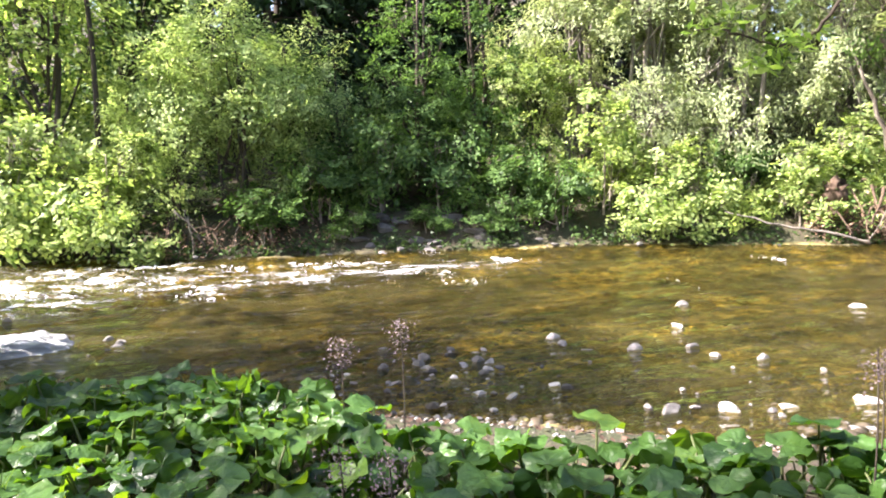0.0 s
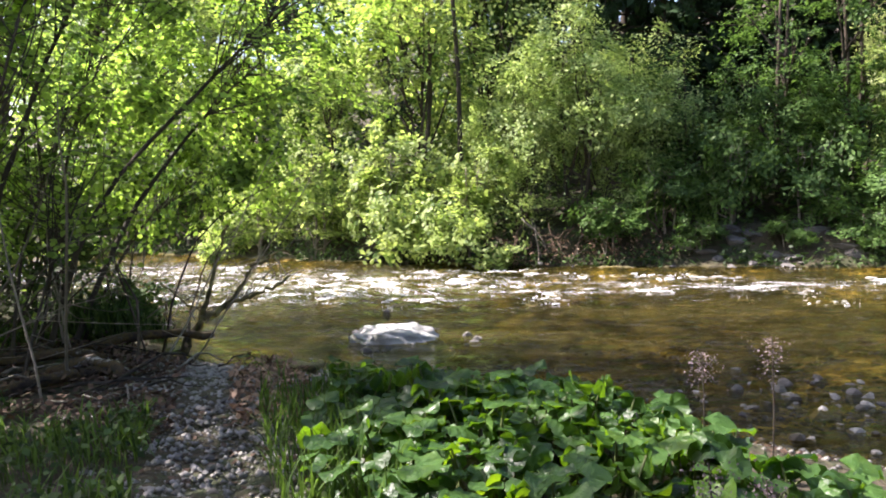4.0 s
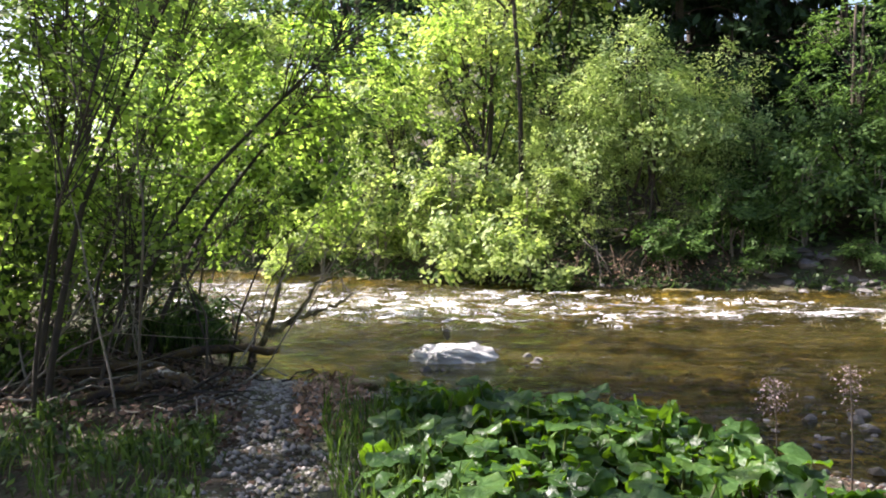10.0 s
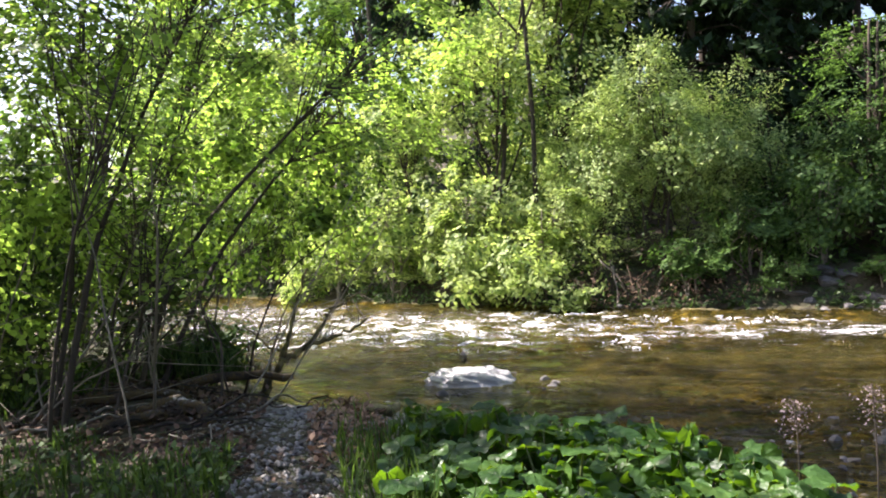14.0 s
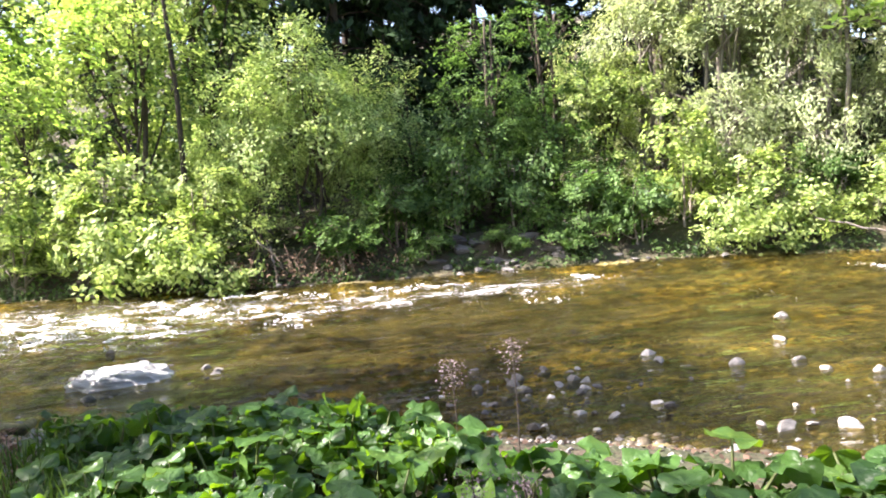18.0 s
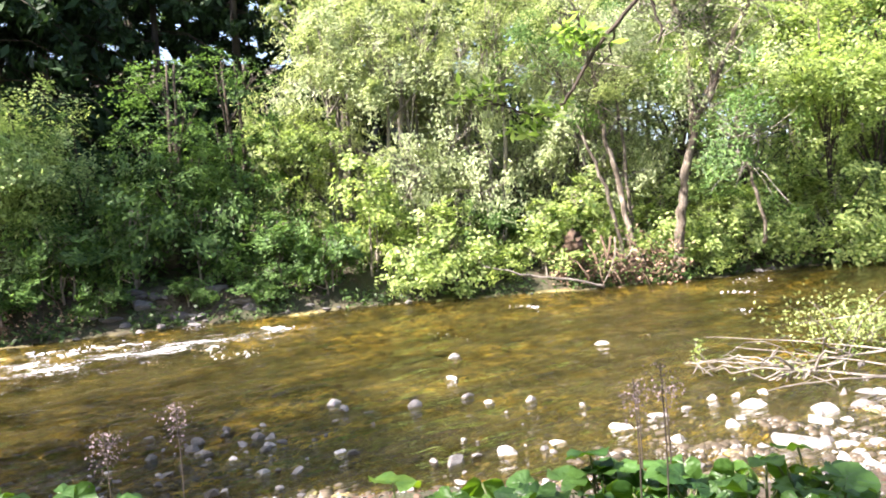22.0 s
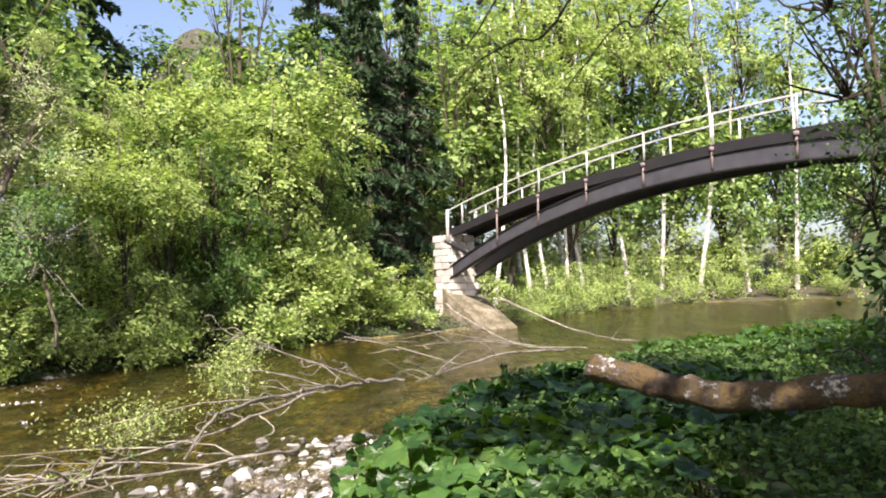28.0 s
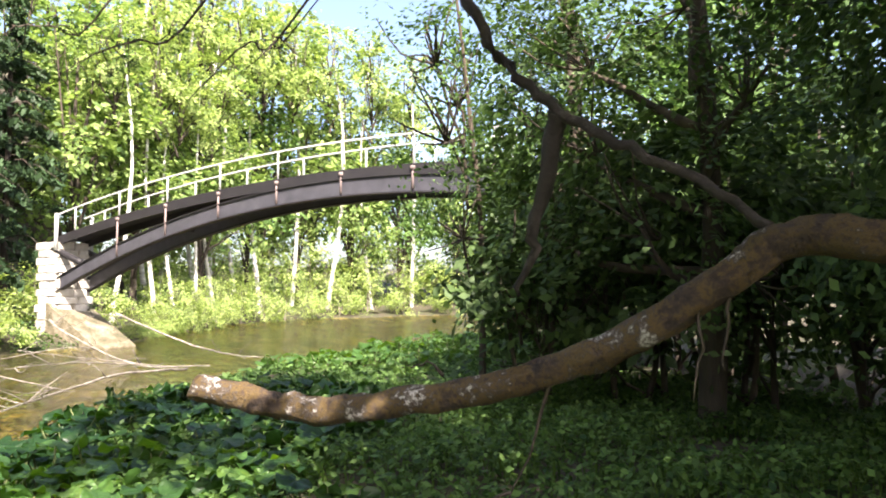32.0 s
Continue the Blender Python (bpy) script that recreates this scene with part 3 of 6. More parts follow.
def wave_line(cx, cy, long, fat=1.0):
    """One breaking wave: a ragged row of small white slivers."""
    bend, ph = frng.uniform(-0.12, 0.12), frng.uniform(0, 6.28)
    for u in np.clip(frng.normal(0, 0.42, int(12 + 44 * long)), -1.3, 1.3):
        edge = 1.0 - 0.6 * abs(u)
        crest(cx + u * long, cy + bend * u * u + 0.05 * math.sin(5 * u + ph) + frng.normal(0, 0.2), (0.015 + 0.11 * frng.uniform() ** 3) * edge * fat, frng.uniform(0.004, 0.012) * fat, (0.001 + 0.008 * frng.uniform() ** 2) * edge * fat)


for _ in range(130):
    x, y = frng.normal(-4.5, 4.6), frng.normal(13.0, 1.7)
    if x > 4.0 or y > 16 - 0.1 * min(x, 0) or y < 11.3:
        continue
    wave_line(x, y, 0.12 + 0.55 * frng.uniform() ** 2, frng.uniform(0.6, 1.2))
for x, y, long, fat in ((4.7, 13.65, 0.55, 1.9), (2.1, 14.1, 0.5, 1.5), (0.6, 14.6, 0.6, 1.5), (-1.6, 15.4, 0.6, 1.8), (3.2, 12.5, 0.3, 1.0), (15.5, 10.6, 0.7, 1.3), (11.5, 8.2, 0.25, 1.0), (13.5, 9.6, 0.3, 1.1), (6.5, 10.2, 0.2, 0.9), (9.6, 11.9, 0.3, 0.8)):
    wave_line(x, y, long, fat)
foam = new("white_water", mesh_of("white_water", fv, ff, M_FOAM, True))
tagged(foam, "white broken crests on the shallow rapid", "foam", kind="stuff")

# ---- far bank: trees and bushes ----
G_FAR = "trees on the far bank"


def blob_ring(seed, n, r, z0, z1, s0, s1):
    q = np.random.RandomState(seed)
    out = []
    for i in range(n):
        w, t = 2 * math.pi * (i + q.uniform(-0.3, 0.3)) / n, q.uniform()
        z = z0 + (z1 - z0) * t
        rad = r * (1 - 0.45 * t) * q.uniform(0.5, 1.0)
        s = q.uniform(s0, s1)
        out.append((rad * math.cos(w), rad * math.sin(w), z, s, s, s * q.uniform(0.7, 1.0)))
    return out


willow = make_tree("willow_bush", 11, 4.4, 0.055, blob_ring(1, 13, 1.6, 0.6, 4.3, 0.8, 1.15), 20000, 0.11, L_WILLOW, M_BARK, "rounded light green willow bush on the far bank", "bush", stems=((0, 0), (0.3, 0.1), (-0.25, 0.2)), narrow=0.4, per_area=9)
alder = make_tree("alder_tree", 12, 8.5, 0.14, blob_ring(2, 17, 2.4, 1.3, 9.0, 1.0, 1.5), 13000, 0.165, L_ALDER, M_BARK, "mid-green broadleaf tree with a dark trunk", stems=((0, 0), (0.4, 0.2)), per_area=6)
fresh = make_tree("young_tree", 13, 8.0, 0.1, blob_ring(3, 17, 2.2, 0.9, 8.6, 0.9, 1.45), 11500, 0.165, L_FRESH, M_BARK, "bright yellow-green broadleaf tree in fresh leaf", per_area=6, stems=((0, 0),), lean=(0.5, 0.2))
shrub = make_tree("shrub", 14, 1.6, 0.035, blob_ring(4, 7, 0.8, 0.4, 1.5, 0.45, 0.7), 4600, 0.125, L_ALDER, M_GREYBARK, "low dense green shrub on the far bank", "bush", stems=((0, 0), (0.2, 0.1), (-0.2, 0)), per_area=14, spread=0.14)
shrub_fresh = make_tree("shrub", 15, 1.9, 0.035, blob_ring(5, 8, 0.95, 0.35, 1.9, 0.5, 0.8), 5400, 0.13, L_FRESH, M_GREYBARK, "bright green shrub hanging over the water", "bush", stems=((0, 0), (0.2, 0.1)), per_area=14, spread=0.14)
silver = make_tree("grey_willow", 16, 6.0, 0.1, blob_ring(6, 16, 2.4, 0.8, 6.4, 0.8, 1.3), 27000, 0.135, L_SILVER, M_DRIFT, "pale grey-green willow with bare silvery twigs", "tree", stems=((0, 0), (0.5, 0.2), (-0.5, 0.1)), narrow=0.3, droop=1.2, per_area=7, twigs=240)
dense_spruce = make_spruce("spruce_tree", 22, 15.0, 8500, L_SPRUCE, "dense dark spruce behind the bank")
spruce = make_spruce("spruce_tree", 17, 16.0, 6500, L_SPRUCE, "tall dark spruce on the slope behind the bank")
birch = make_tree("birch_tree", 18, 17.0, 0.15, blob_ring(7, 11, 1.7, 10.5, 17.0, 0.9, 1.4), 3000, 0.24, L_FRESH, M_BIRCH, "slender birch with a white trunk and light crown", per_area=4, twigs=20, limb_bark=M_BARK, fork=0.9)
wood = make_tree("woodland_tree", 19, 12.0, 0.2, blob_ring(8, 16, 3.2, 1.6, 13.0, 1.5, 2.3), 4200, 0.36, L_WOOD, M_BARK, "yellow-green woodland tree on the slope", per_area=3, spread=0.4)
wood_dark = make_tree("woodland_tree", 20, 12.0, 0.2, blob_ring(9, 16, 3.2, 1.6, 13.0, 1.5, 2.3), 4200, 0.36, L_ALDER, M_BARK, "green woodland tree on the slope", per_area=3, spread=0.4)

far_bush = make_tree("shrub", 21, 1.9, 0.035, blob_ring(5, 8, 0.95, 0.35, 1.9, 0.5, 0.8), 3000, 0.105, L_FRESH, M_GREYBARK, "yellow-green bush on the far bank", "bush", per_area=12, spread=0.16, twigs=24)

# model, x, y, turn, scale, tall
LEFT_REACH = [
    (fresh, -4.8, 19.4, 0, 0.95, 1.0), (fresh, -7.6, 20.6, 120, 0.7, 1.0), (fresh, -3.0, 22.0, 200, 1.0, 1.2), (alder, -3.6, 23.6, 40, 1.0, 1.2),
    (shrub_fresh, -3.0, 17.0, 0, 1.15, 1.0), (shrub_fresh, -5.0, 17.6, 80, 1.25, 1.1), (shrub_fresh, -7.2, 18.4, 200, 1.2, 1.1), (shrub_fresh, -9.5, 19.2, 280, 1.2, 1.1),
    (fresh, -11.5, 22.4, 10, 0.8, 1.0), (alder, -9.8, 23.5, 90, 1.0, 1.2), (fresh, -15.0, 24.0, 150, 1.1, 1.1), (alder, -19.0, 27.0, 200, 1.2, 1.1), (shrub, -12.5, 21.0, 40, 1.4, 1.1), (shrub, -15.5, 22.2, 100, 1.5, 1.1),
]
MIDDLE_REACH = [
    (willow, -0.3, 17.6, 10, 1.05, 1.05), (willow, -1.7, 18.0, 130, 0.85, 0.95), (willow, 0.9, 18.6, 250, 0.95, 1.0),
    (alder, 2.1, 18.3, 90, 0.46, 1.0), (alder, 4.3, 18.6, 20, 0.62, 0.95), (alder, 6.1, 19.0, 140, 0.62, 1.0), (fresh, 7.4, 18.2, 60, 0.56, 1.0),
    (shrub, 1.5, 16.9, 0, 0.95, 1.0), (shrub, 3.0, 17.1, 70, 1.0, 1.1), (shrub, 4.6, 17.2, 160, 1.0, 1.1), (shrub, 6.1, 16.6, 220, 0.9, 1.0), (shrub, 0.2, 16.6, 300, 0.85, 0.8), (shrub, 2.2, 16.3, 40, 0.6, 0.7), (shrub, 5.4, 15.9, 120, 0.65, 0.7), (shrub, 3.9, 16.2, 190, 0.5, 0.7),
    (shrub, 7.0, 15.7, 20, 0.85, 1.0), (shrub_fresh, 8.9, 14.8, 0, 0.9, 1.0), (shrub_fresh, 9.8, 14.5, 90, 0.85, 1.1), (shrub_fresh, 8.3, 15.9, 180, 1.0, 1.3),
]
RIGHT_REACH = [
    (silver, 10.2, 17.2, 0, 0.95, 1.0), (silver, 12.2, 16.4, 110, 0.95, 1.05), (silver, 8.8, 19.0, 200, 0.95, 1.1), (silver, 14.8, 15.2, 280, 1.0, 1.1), (silver, 12.0, 20.0, 60, 1.2, 1.2), (silver, 17.5, 16.0, 160, 1.1, 1.2),
    (shrub, 11.2, 14.9, 0, 0.8, 1.0), (shrub, 12.8, 14.3, 80, 0.7, 0.9), (fresh, 17.0, 13.6, 0, 0.8, 1.0), (fresh, 20.4, 11.2, 40, 0.85, 1.0), (fresh, 18.8, 12.6, 160, 0.75, 0.95), (fresh, 22.4, 13.6, 250, 0.95, 1.1), (fresh, 23.2, 11.6, 300, 0.8, 1.0),
]
BRIDGE_REACH = [
    (shrub_fresh, 25.0, 9.4, 0, 1.5, 0.9), (shrub_fresh, 27.0, 8.6, 70, 1.6, 0.9), (shrub_fresh, 29.0, 7.6, 140, 1.6, 0.9), (shrub_fresh, 31.0, 6.8, 200, 1.5, 0.9), (shrub_fresh, 29.5, 10.0, 260, 1.9, 1.2), (shrub_fresh, 33.4, 5.6, 320, 1.5, 0.8),
    (shrub_fresh, 20.0, 10.9, 30, 1.2, 1.0), (shrub_fresh, 17.6, 11.9, 90, 1.0, 1.0), (shrub_fresh, 22.0, 10.7, 150, 1.1, 0.9), (fresh, 27.0, 13.0, 20, 1.15, 1.1), (alder, 24.6, 10.4, 110, 0.8, 1.0), (fresh, 28.2, 9.6, 200, 1.05, 1.05), (fresh, 31.6, 9.0, 290, 1.4, 1.1), (fresh, 30.5, 12.5, 70, 1.1, 1.1), (alder, 33.5, 11.0, 120, 1.1, 1.0), (fresh, 36.0, 14.0, 30, 1.3, 1.15), (alder, 38.4, 11.6, 80, 1.25, 1.1), (fresh, 35.2, 8.6, 150, 0.8, 1.0),
]
SPRUCES = [(3.4, 26.5, 0), (1.2, 28.0, 80), (5.8, 26.4, 150), (8.4, 25.8, 200), (-1.4, 29.5, 250), (10.6, 25.0, 300), (4.6, 30.0, 30), (7.6, 29.5, 60), (40.5, 16.0, 130)]
for model, x, y, turn, s, tall in LEFT_REACH + MIDDLE_REACH + RIGHT_REACH + BRIDGE_REACH:
    stand(model, x, y, turn, s, tall=tall, group=G_FAR)
SPRUCES += [(0.7, 24.0, 50), (-0.6, 25.5, 15), (2.2, 25.0, 75), (-3.2, 26.6, 140)]
for x, y, turn in SPRUCES:
    stand(dense_spruce, x, y, turn, 1.0 + 0.1 * math.sin(x), group=G_FAR)

for x, y, turn in [(-8, 31, 0), (0, 33, 50), (4, 34, 90), (9, 32, 130), (13, 29, 170), (17, 31, 210), (22, 28, 250), (-13, 33, 20), (27, 26, 60), (32, 20, 100)]:
    stand(spruce, x, y, turn, 1.25, group=G_FAR)

# woodland that closes the slopes round about
wrng = np.random.RandomState(31)
for x, y in [(15, 22), (18.5, 19.5), (11, 23), (22, 18.5), (25.5, 20.0), (-30, 36), (-24, 34), (-17, 33), (-10, 33), (12, 31), (17, 27), (21, 23), (26, 21), (15, 35), (23, 30), (31, 24), (-36, 44), (-20, 42), (-6, 40), (8, 41), (20, 39), (32, 33), (37, 21), (38, 25), (43.5, 12.5), (46, 16), (37, 14.5), (42, 26), (44, 18)]:
    stand(wood if wrng.uniform() < 0.5 else wood_dark, x + wrng.normal(0, 0.8), y + wrng.normal(0, 0.8), wrng.uniform(0, 360), wrng.uniform(0.85, 1.15), tall=wrng.uniform(0.95, 1.3), group="woodland on the slope")

# low growth on the slope behind the bank
urng = np.random.RandomState(33)
ux, uy = urng.uniform(-30, 45, 60000), urng.uniform(2, 34, 60000)
ud, us = shore_gap(ux, uy, FAR_SHORE)
ok = (us > 0) & (ud > 0.25) & (ud < 14) & (waves(ux, uy, 40, 2.2, 1.0) > -0.5)
uz = height_at(ux, uy) + np.abs(urng.normal(0, 0.28, 60000)) * smooth((ud - 0.5) / 2)
upts = np.stack([ux, uy, uz], -1)[ok]
half = len(upts) // 2
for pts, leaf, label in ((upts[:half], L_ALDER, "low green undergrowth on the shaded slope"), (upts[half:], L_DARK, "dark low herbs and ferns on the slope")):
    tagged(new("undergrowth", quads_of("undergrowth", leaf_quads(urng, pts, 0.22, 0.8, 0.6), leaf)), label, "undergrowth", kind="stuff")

# herbs that hang over the waterline of the far bank, dark colour for its shade
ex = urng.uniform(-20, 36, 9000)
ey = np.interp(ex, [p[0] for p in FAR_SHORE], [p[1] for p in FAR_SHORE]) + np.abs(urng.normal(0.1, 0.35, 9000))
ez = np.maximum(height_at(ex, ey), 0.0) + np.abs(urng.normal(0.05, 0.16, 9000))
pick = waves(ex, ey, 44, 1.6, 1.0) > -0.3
tagged(new("bank_herbs", quads_of("bank_herbs", leaf_quads(urng, np.stack([ex, ey, ez], -1)[pick], 0.13, 0.5, 0.5), L_DARK)), "herbs hanging over the waterline, coloured dark for shade", "herbs", kind="stuff")
MODELS = [dense_spruce, far_bush, willow, alder, fresh, shrub, shrub_fresh, silver, spruce, birch, wood, wood_dark]

# ---- beyond the bridge ----
def crag(seed, x, y, wide, tall):
    """A steep wooded rock face on the slope."""
    bm = bmesh.new()
    bmesh.ops.create_icosphere(bm, subdivisions=5, radius=1.0)
    off = Vector((seed, 2 * seed, 0))
    for v in bm.verts:
        p = v.co.copy()
        k = 1 + 0.28 * noise.noise(p * 2.2 + off) + 0.16 * noise.noise(p * 5 + off) + 0.09 * noise.noise(p * 11 + off)
        v.co = Vector((p.x * wide * k, p.y * wide * k, p.z * tall * (0.8 + 0.3 * k)))
    me = bpy.data.meshes.new("cliff")
    bm.to_mesh(me)
    bm.free()
    me.materials.append(M_CLIFF)
    ob = tagged(new("cliff", me), "steep dark brown rock face behind the spruces", "cliff", kind="structure")
    ob.matrix_basis = pose(x, y, ground_z(x, y), 0, 0, 40 * seed)


crag(1, 48.5, 20.5, 7.0, 15.0)
crag(2, 54.5, 11.5, 7.0, 17.0)

for x, y, s in [(54, -1.5, 1.25), (54.5, -2.8, 1.15), (50, 1.2, 1.2), (64, -6.4, 1.4), (57, -4.4, 1.1)]:
    stand(birch, x, y, 40 * x, s, group="birches beyond the bridge")
FAR_WOOD = [(43, 9, 1.2, spruce), (46, 6.5, 1.35, spruce), (49, 9.5, 1.5, spruce), (41, 8, 1.2, spruce), (52, 12, 1.6, spruce), (45, 12, 1.5, spruce), (56, 8, 1.7, wood), (51, 3.5, 1.4, wood), (62, 6, 1.9, wood), (57, 0, 1.5, wood), (66, 1, 1.8, wood_dark), (64, -5, 1.5, wood), (72, -6, 1.7, wood), (79, -11, 1.6, wood_dark), (86, -18, 1.6, wood), (88, -25, 1.5, wood), (90, -32, 1.5, wood_dark), (89, -40, 1.6, wood), (90, -48, 1.7, wood_dark), (74, 4, 2.1, wood)]
FAR_WOOD += [(56, -40, 1.2, wood_dark), (58, -50, 1.4, wood), (50, -30, 1.1, wood_dark), (64, -60, 1.6, wood), (42, -26, 1.0, wood), (98, -36, 2.0, wood), (97, -22, 2.0, wood_dark), (86, -58, 1.8, wood)]
FAR_WOOD += [(62, -1, 1.7, birch), (66, -5, 1.8, birch), (70, -2, 1.9, birch), (71, -9, 1.8, birch), (76, -12, 1.9, birch), (80, -16, 1.9, birch), (84, -21, 2.0, birch), (78, -7, 2.1, birch), (86, -27, 2.0, birch), (88, -33, 1.9, birch), (90, -18, 2.2, birch), (84, -13, 2.4, wood), (92, -26, 2.3, wood)]
for x, y, s, m in FAR_WOOD:
    stand(m, x, y, 71 * x, s, group="woodland beyond the bridge")
for x, y, s in [(41.0, -0.3, 0.7), (42.2, -0.7, 0.6), (43.4, -1.2, 0.7), (44.6, -1.6, 0.65), (45.8, -2.0, 0.7), (47.2, -2.4, 0.8), (46, -1.6, 1.3), (48, -2.4, 1.5), (50.5, -3.4, 1.4), (53, -4.0, 1.5), (56, -5.0, 1.6), (59, -6.0, 1.6), (63, -8.4, 1.8), (67, -11, 1.9), (71, -13.6, 1.9), (75, -17, 2.0), (78.5, -21, 2.1), (81, -25, 2.1), (82.5, -30, 2.2), (83, -36, 2.2), (83.5, -43, 2.2), (45, 1.5, 1.6), (41.5, 4.5, 1.5), (60, -2.5, 2.2), (68, -8, 2.3)]:
    stand(far_bush, x, y, 33 * x, s, group="bushes beyond the bridge", label="yellow-green bush on the bank beyond the bridge")
for x, y in [(84, -14), (88, -20), (90, -27), (91, -34), (91, -41), (92, -48), (90, -56), (80, -8), (74, -3), (66, 3), (58, -52), (62, -66), (54, -44), (96, -30)]:
    stand(far_bush, x, y, 31 * y, 4.6, group="bushes beyond the bridge", label="large yellow-green bush at the bend of the river")

# ---- footbridge ----
B0, B1 = np.array([38.25, 2.72]), np.array([11.6, -18.6])  # the far and the near end of the deck
BU = (B1 - B0) / np.linalg.norm(B1 - B0)
BN = np.array([-BU[1], BU[0]])  # across the deck
if BN[0] > 0:
    BN = -BN
SPAN = float(np.linalg.norm(B1 - B0))
WIDE = 1.5


def deck_z(s):
    t = 2 * s / SPAN - 1
    return 5.0 + 1.72 * (1 - t * t)


def arch_z(s):
    t = 2 * s / SPAN - 1
    return 2.75 + 3.4 * (1 - t * t)


def on_bridge(s, across, z):
    p = B0 + BU * s + BN * across
    return (p[0], p[1], z)


bridge = thing("footbridge", pose(0, 0, 0), "dark iron arch footbridge with pale railings over the river", "bridge")


def strip(name, low, high, a0, a1, mat, s0=0.0, s1=SPAN, n=40, label=""):
    """A long bent bar of box section that follows the deck or the arch."""
    v, f = [], []
    for i in range(n + 1):
        s = s0 + (s1 - s0) * i / n
        v += [on_bridge(s, a0, low(s)), on_bridge(s, a1, low(s)), on_bridge(s, a1, high(s)), on_bridge(s, a0, high(s))]
        if i:
            b = 4 * i
            f += [(b - 4 + k, b - 4 + (k + 1) % 4, b + (k + 1) % 4, b + k) for k in range(4)]
    f += [(3, 2, 1, 0), (4 * n, 4 * n + 1, 4 * n + 2, 4 * n + 3)]
    return part(name, mesh_of(name, v, f, mat), bridge, label)


strip("deck", lambda s: deck_z(s) - 0.12, lambda s: deck_z(s), -WIDE / 2, WIDE / 2, M_IRON, label="dark deck boards")
for a in (-WIDE / 2, WIDE / 2):
    strip("deck_girder", lambda s: deck_z(s) - 0.42, lambda s: deck_z(s) - 0.02, a - 0.06, a + 0.06, M_IRON, label="dark riveted deck girder")
    strip("arch_rib", lambda s: arch_z(s) - 0.36, lambda s: arch_z(s) + 0.2, a - 0.05, a + 0.05, M_ARCH, 0.6, SPAN - 0.6, label="dark grey arched rib")
    strip("lower_flange", lambda s: arch_z(s) - 0.41, lambda s: arch_z(s) - 0.36, a - 0.14, a + 0.14, M_IRON)
    strip("upper_flange", lambda s: arch_z(s) + 0.2, lambda s: arch_z(s) + 0.24, a - 0.12, a + 0.12, M_IRON)
    strip("top_rail", lambda s: deck_z(s) + 1.0, lambda s: deck_z(s) + 1.06, a - 0.03, a + 0.03, M_RAIL, label="pale painted top rail")


def upright(name, s, across, z0, z1, r, mat, label="", parent=bridge):
    tb = Tubes(np.random.RandomState(2), 8, 0.0)
    tb.add([on_bridge(s, across, z0), on_bridge(s, across, (z0 + z1) / 2), on_bridge(s, across, z1)], r, r, 1)
    return part(name, tb.mesh(name, mat), parent, label)


BAYS = [SPAN * (0.0437 + 0.0873 * k) for k in range(12)]
for s in BAYS:
    for a in (-WIDE / 2, WIDE / 2):
        upright("rail_post", s, a, deck_z(s) - 0.1, deck_z(s) + 1.05, 0.04, M_RAIL, "pale painted railing post")
for i, s in enumerate(BAYS[1:-1]):
    for a in (-WIDE / 2 - 0.08, WIDE / 2 + 0.08):
        z0, z1 = arch_z(s) - 0.3, deck_z(s) - 0.2
        hanger = upright("hanger", s, a, min(z0, z1 - 0.5), z1, 0.045, M_RUST, "rusty iron hanger")
        upright("bolt_cap", s, a, z1 - 0.04, z1 + 0.1, 0.09, M_RUST, "rusty bolt head", hanger)
    if i % 2:
        tb = Tubes(np.random.RandomState(2), 6, 0.0)
        tb.add([on_bridge(s, -WIDE / 2, arch_z(s)), on_bridge(s, WIDE / 2, arch_z(s))], 0.05, 0.05, 1)
        part("cross_brace", tb.mesh("cross_brace", M_IRON), bridge)
for a in (-WIDE / 2, WIDE / 2):
    t2 = Tubes(np.random.RandomState(2), 8, 0.0)
    t2.add([on_bridge(0.0, a, deck_z(0) - 0.5), on_bridge(1.35, a, deck_z(0) - 1.0), on_bridge(2.0, a, arch_z(2.0) + 0.3)], 0.16, 0.14, 2)
    part("end_bracket", t2.mesh("end_bracket", M_IRON), bridge)


def block_mesh(name, lx, ly, lz, mat, seed=0, cut=0.03):
    """A hewn block with broken edges."""
    q = np.random.RandomState(seed)
    bm = bmesh.new()
    bmesh.ops.create_cube(bm, size=1.0)
    for v in bm.verts:
        v.co = Vector((v.co.x * lx, v.co.y * ly, v.co.z * lz))
    bmesh.ops.bevel(bm, geom=list(bm.edges), offset=cut, segments=1, affect="EDGES")
    for v in bm.verts:
        v.co += Vector(q.normal(0, cut * 0.25, 3))
    me = bpy.data.meshes.new(name)
    bm.to_mesh(me)
    bm.free()
    me.materials.append(mat)
    return me


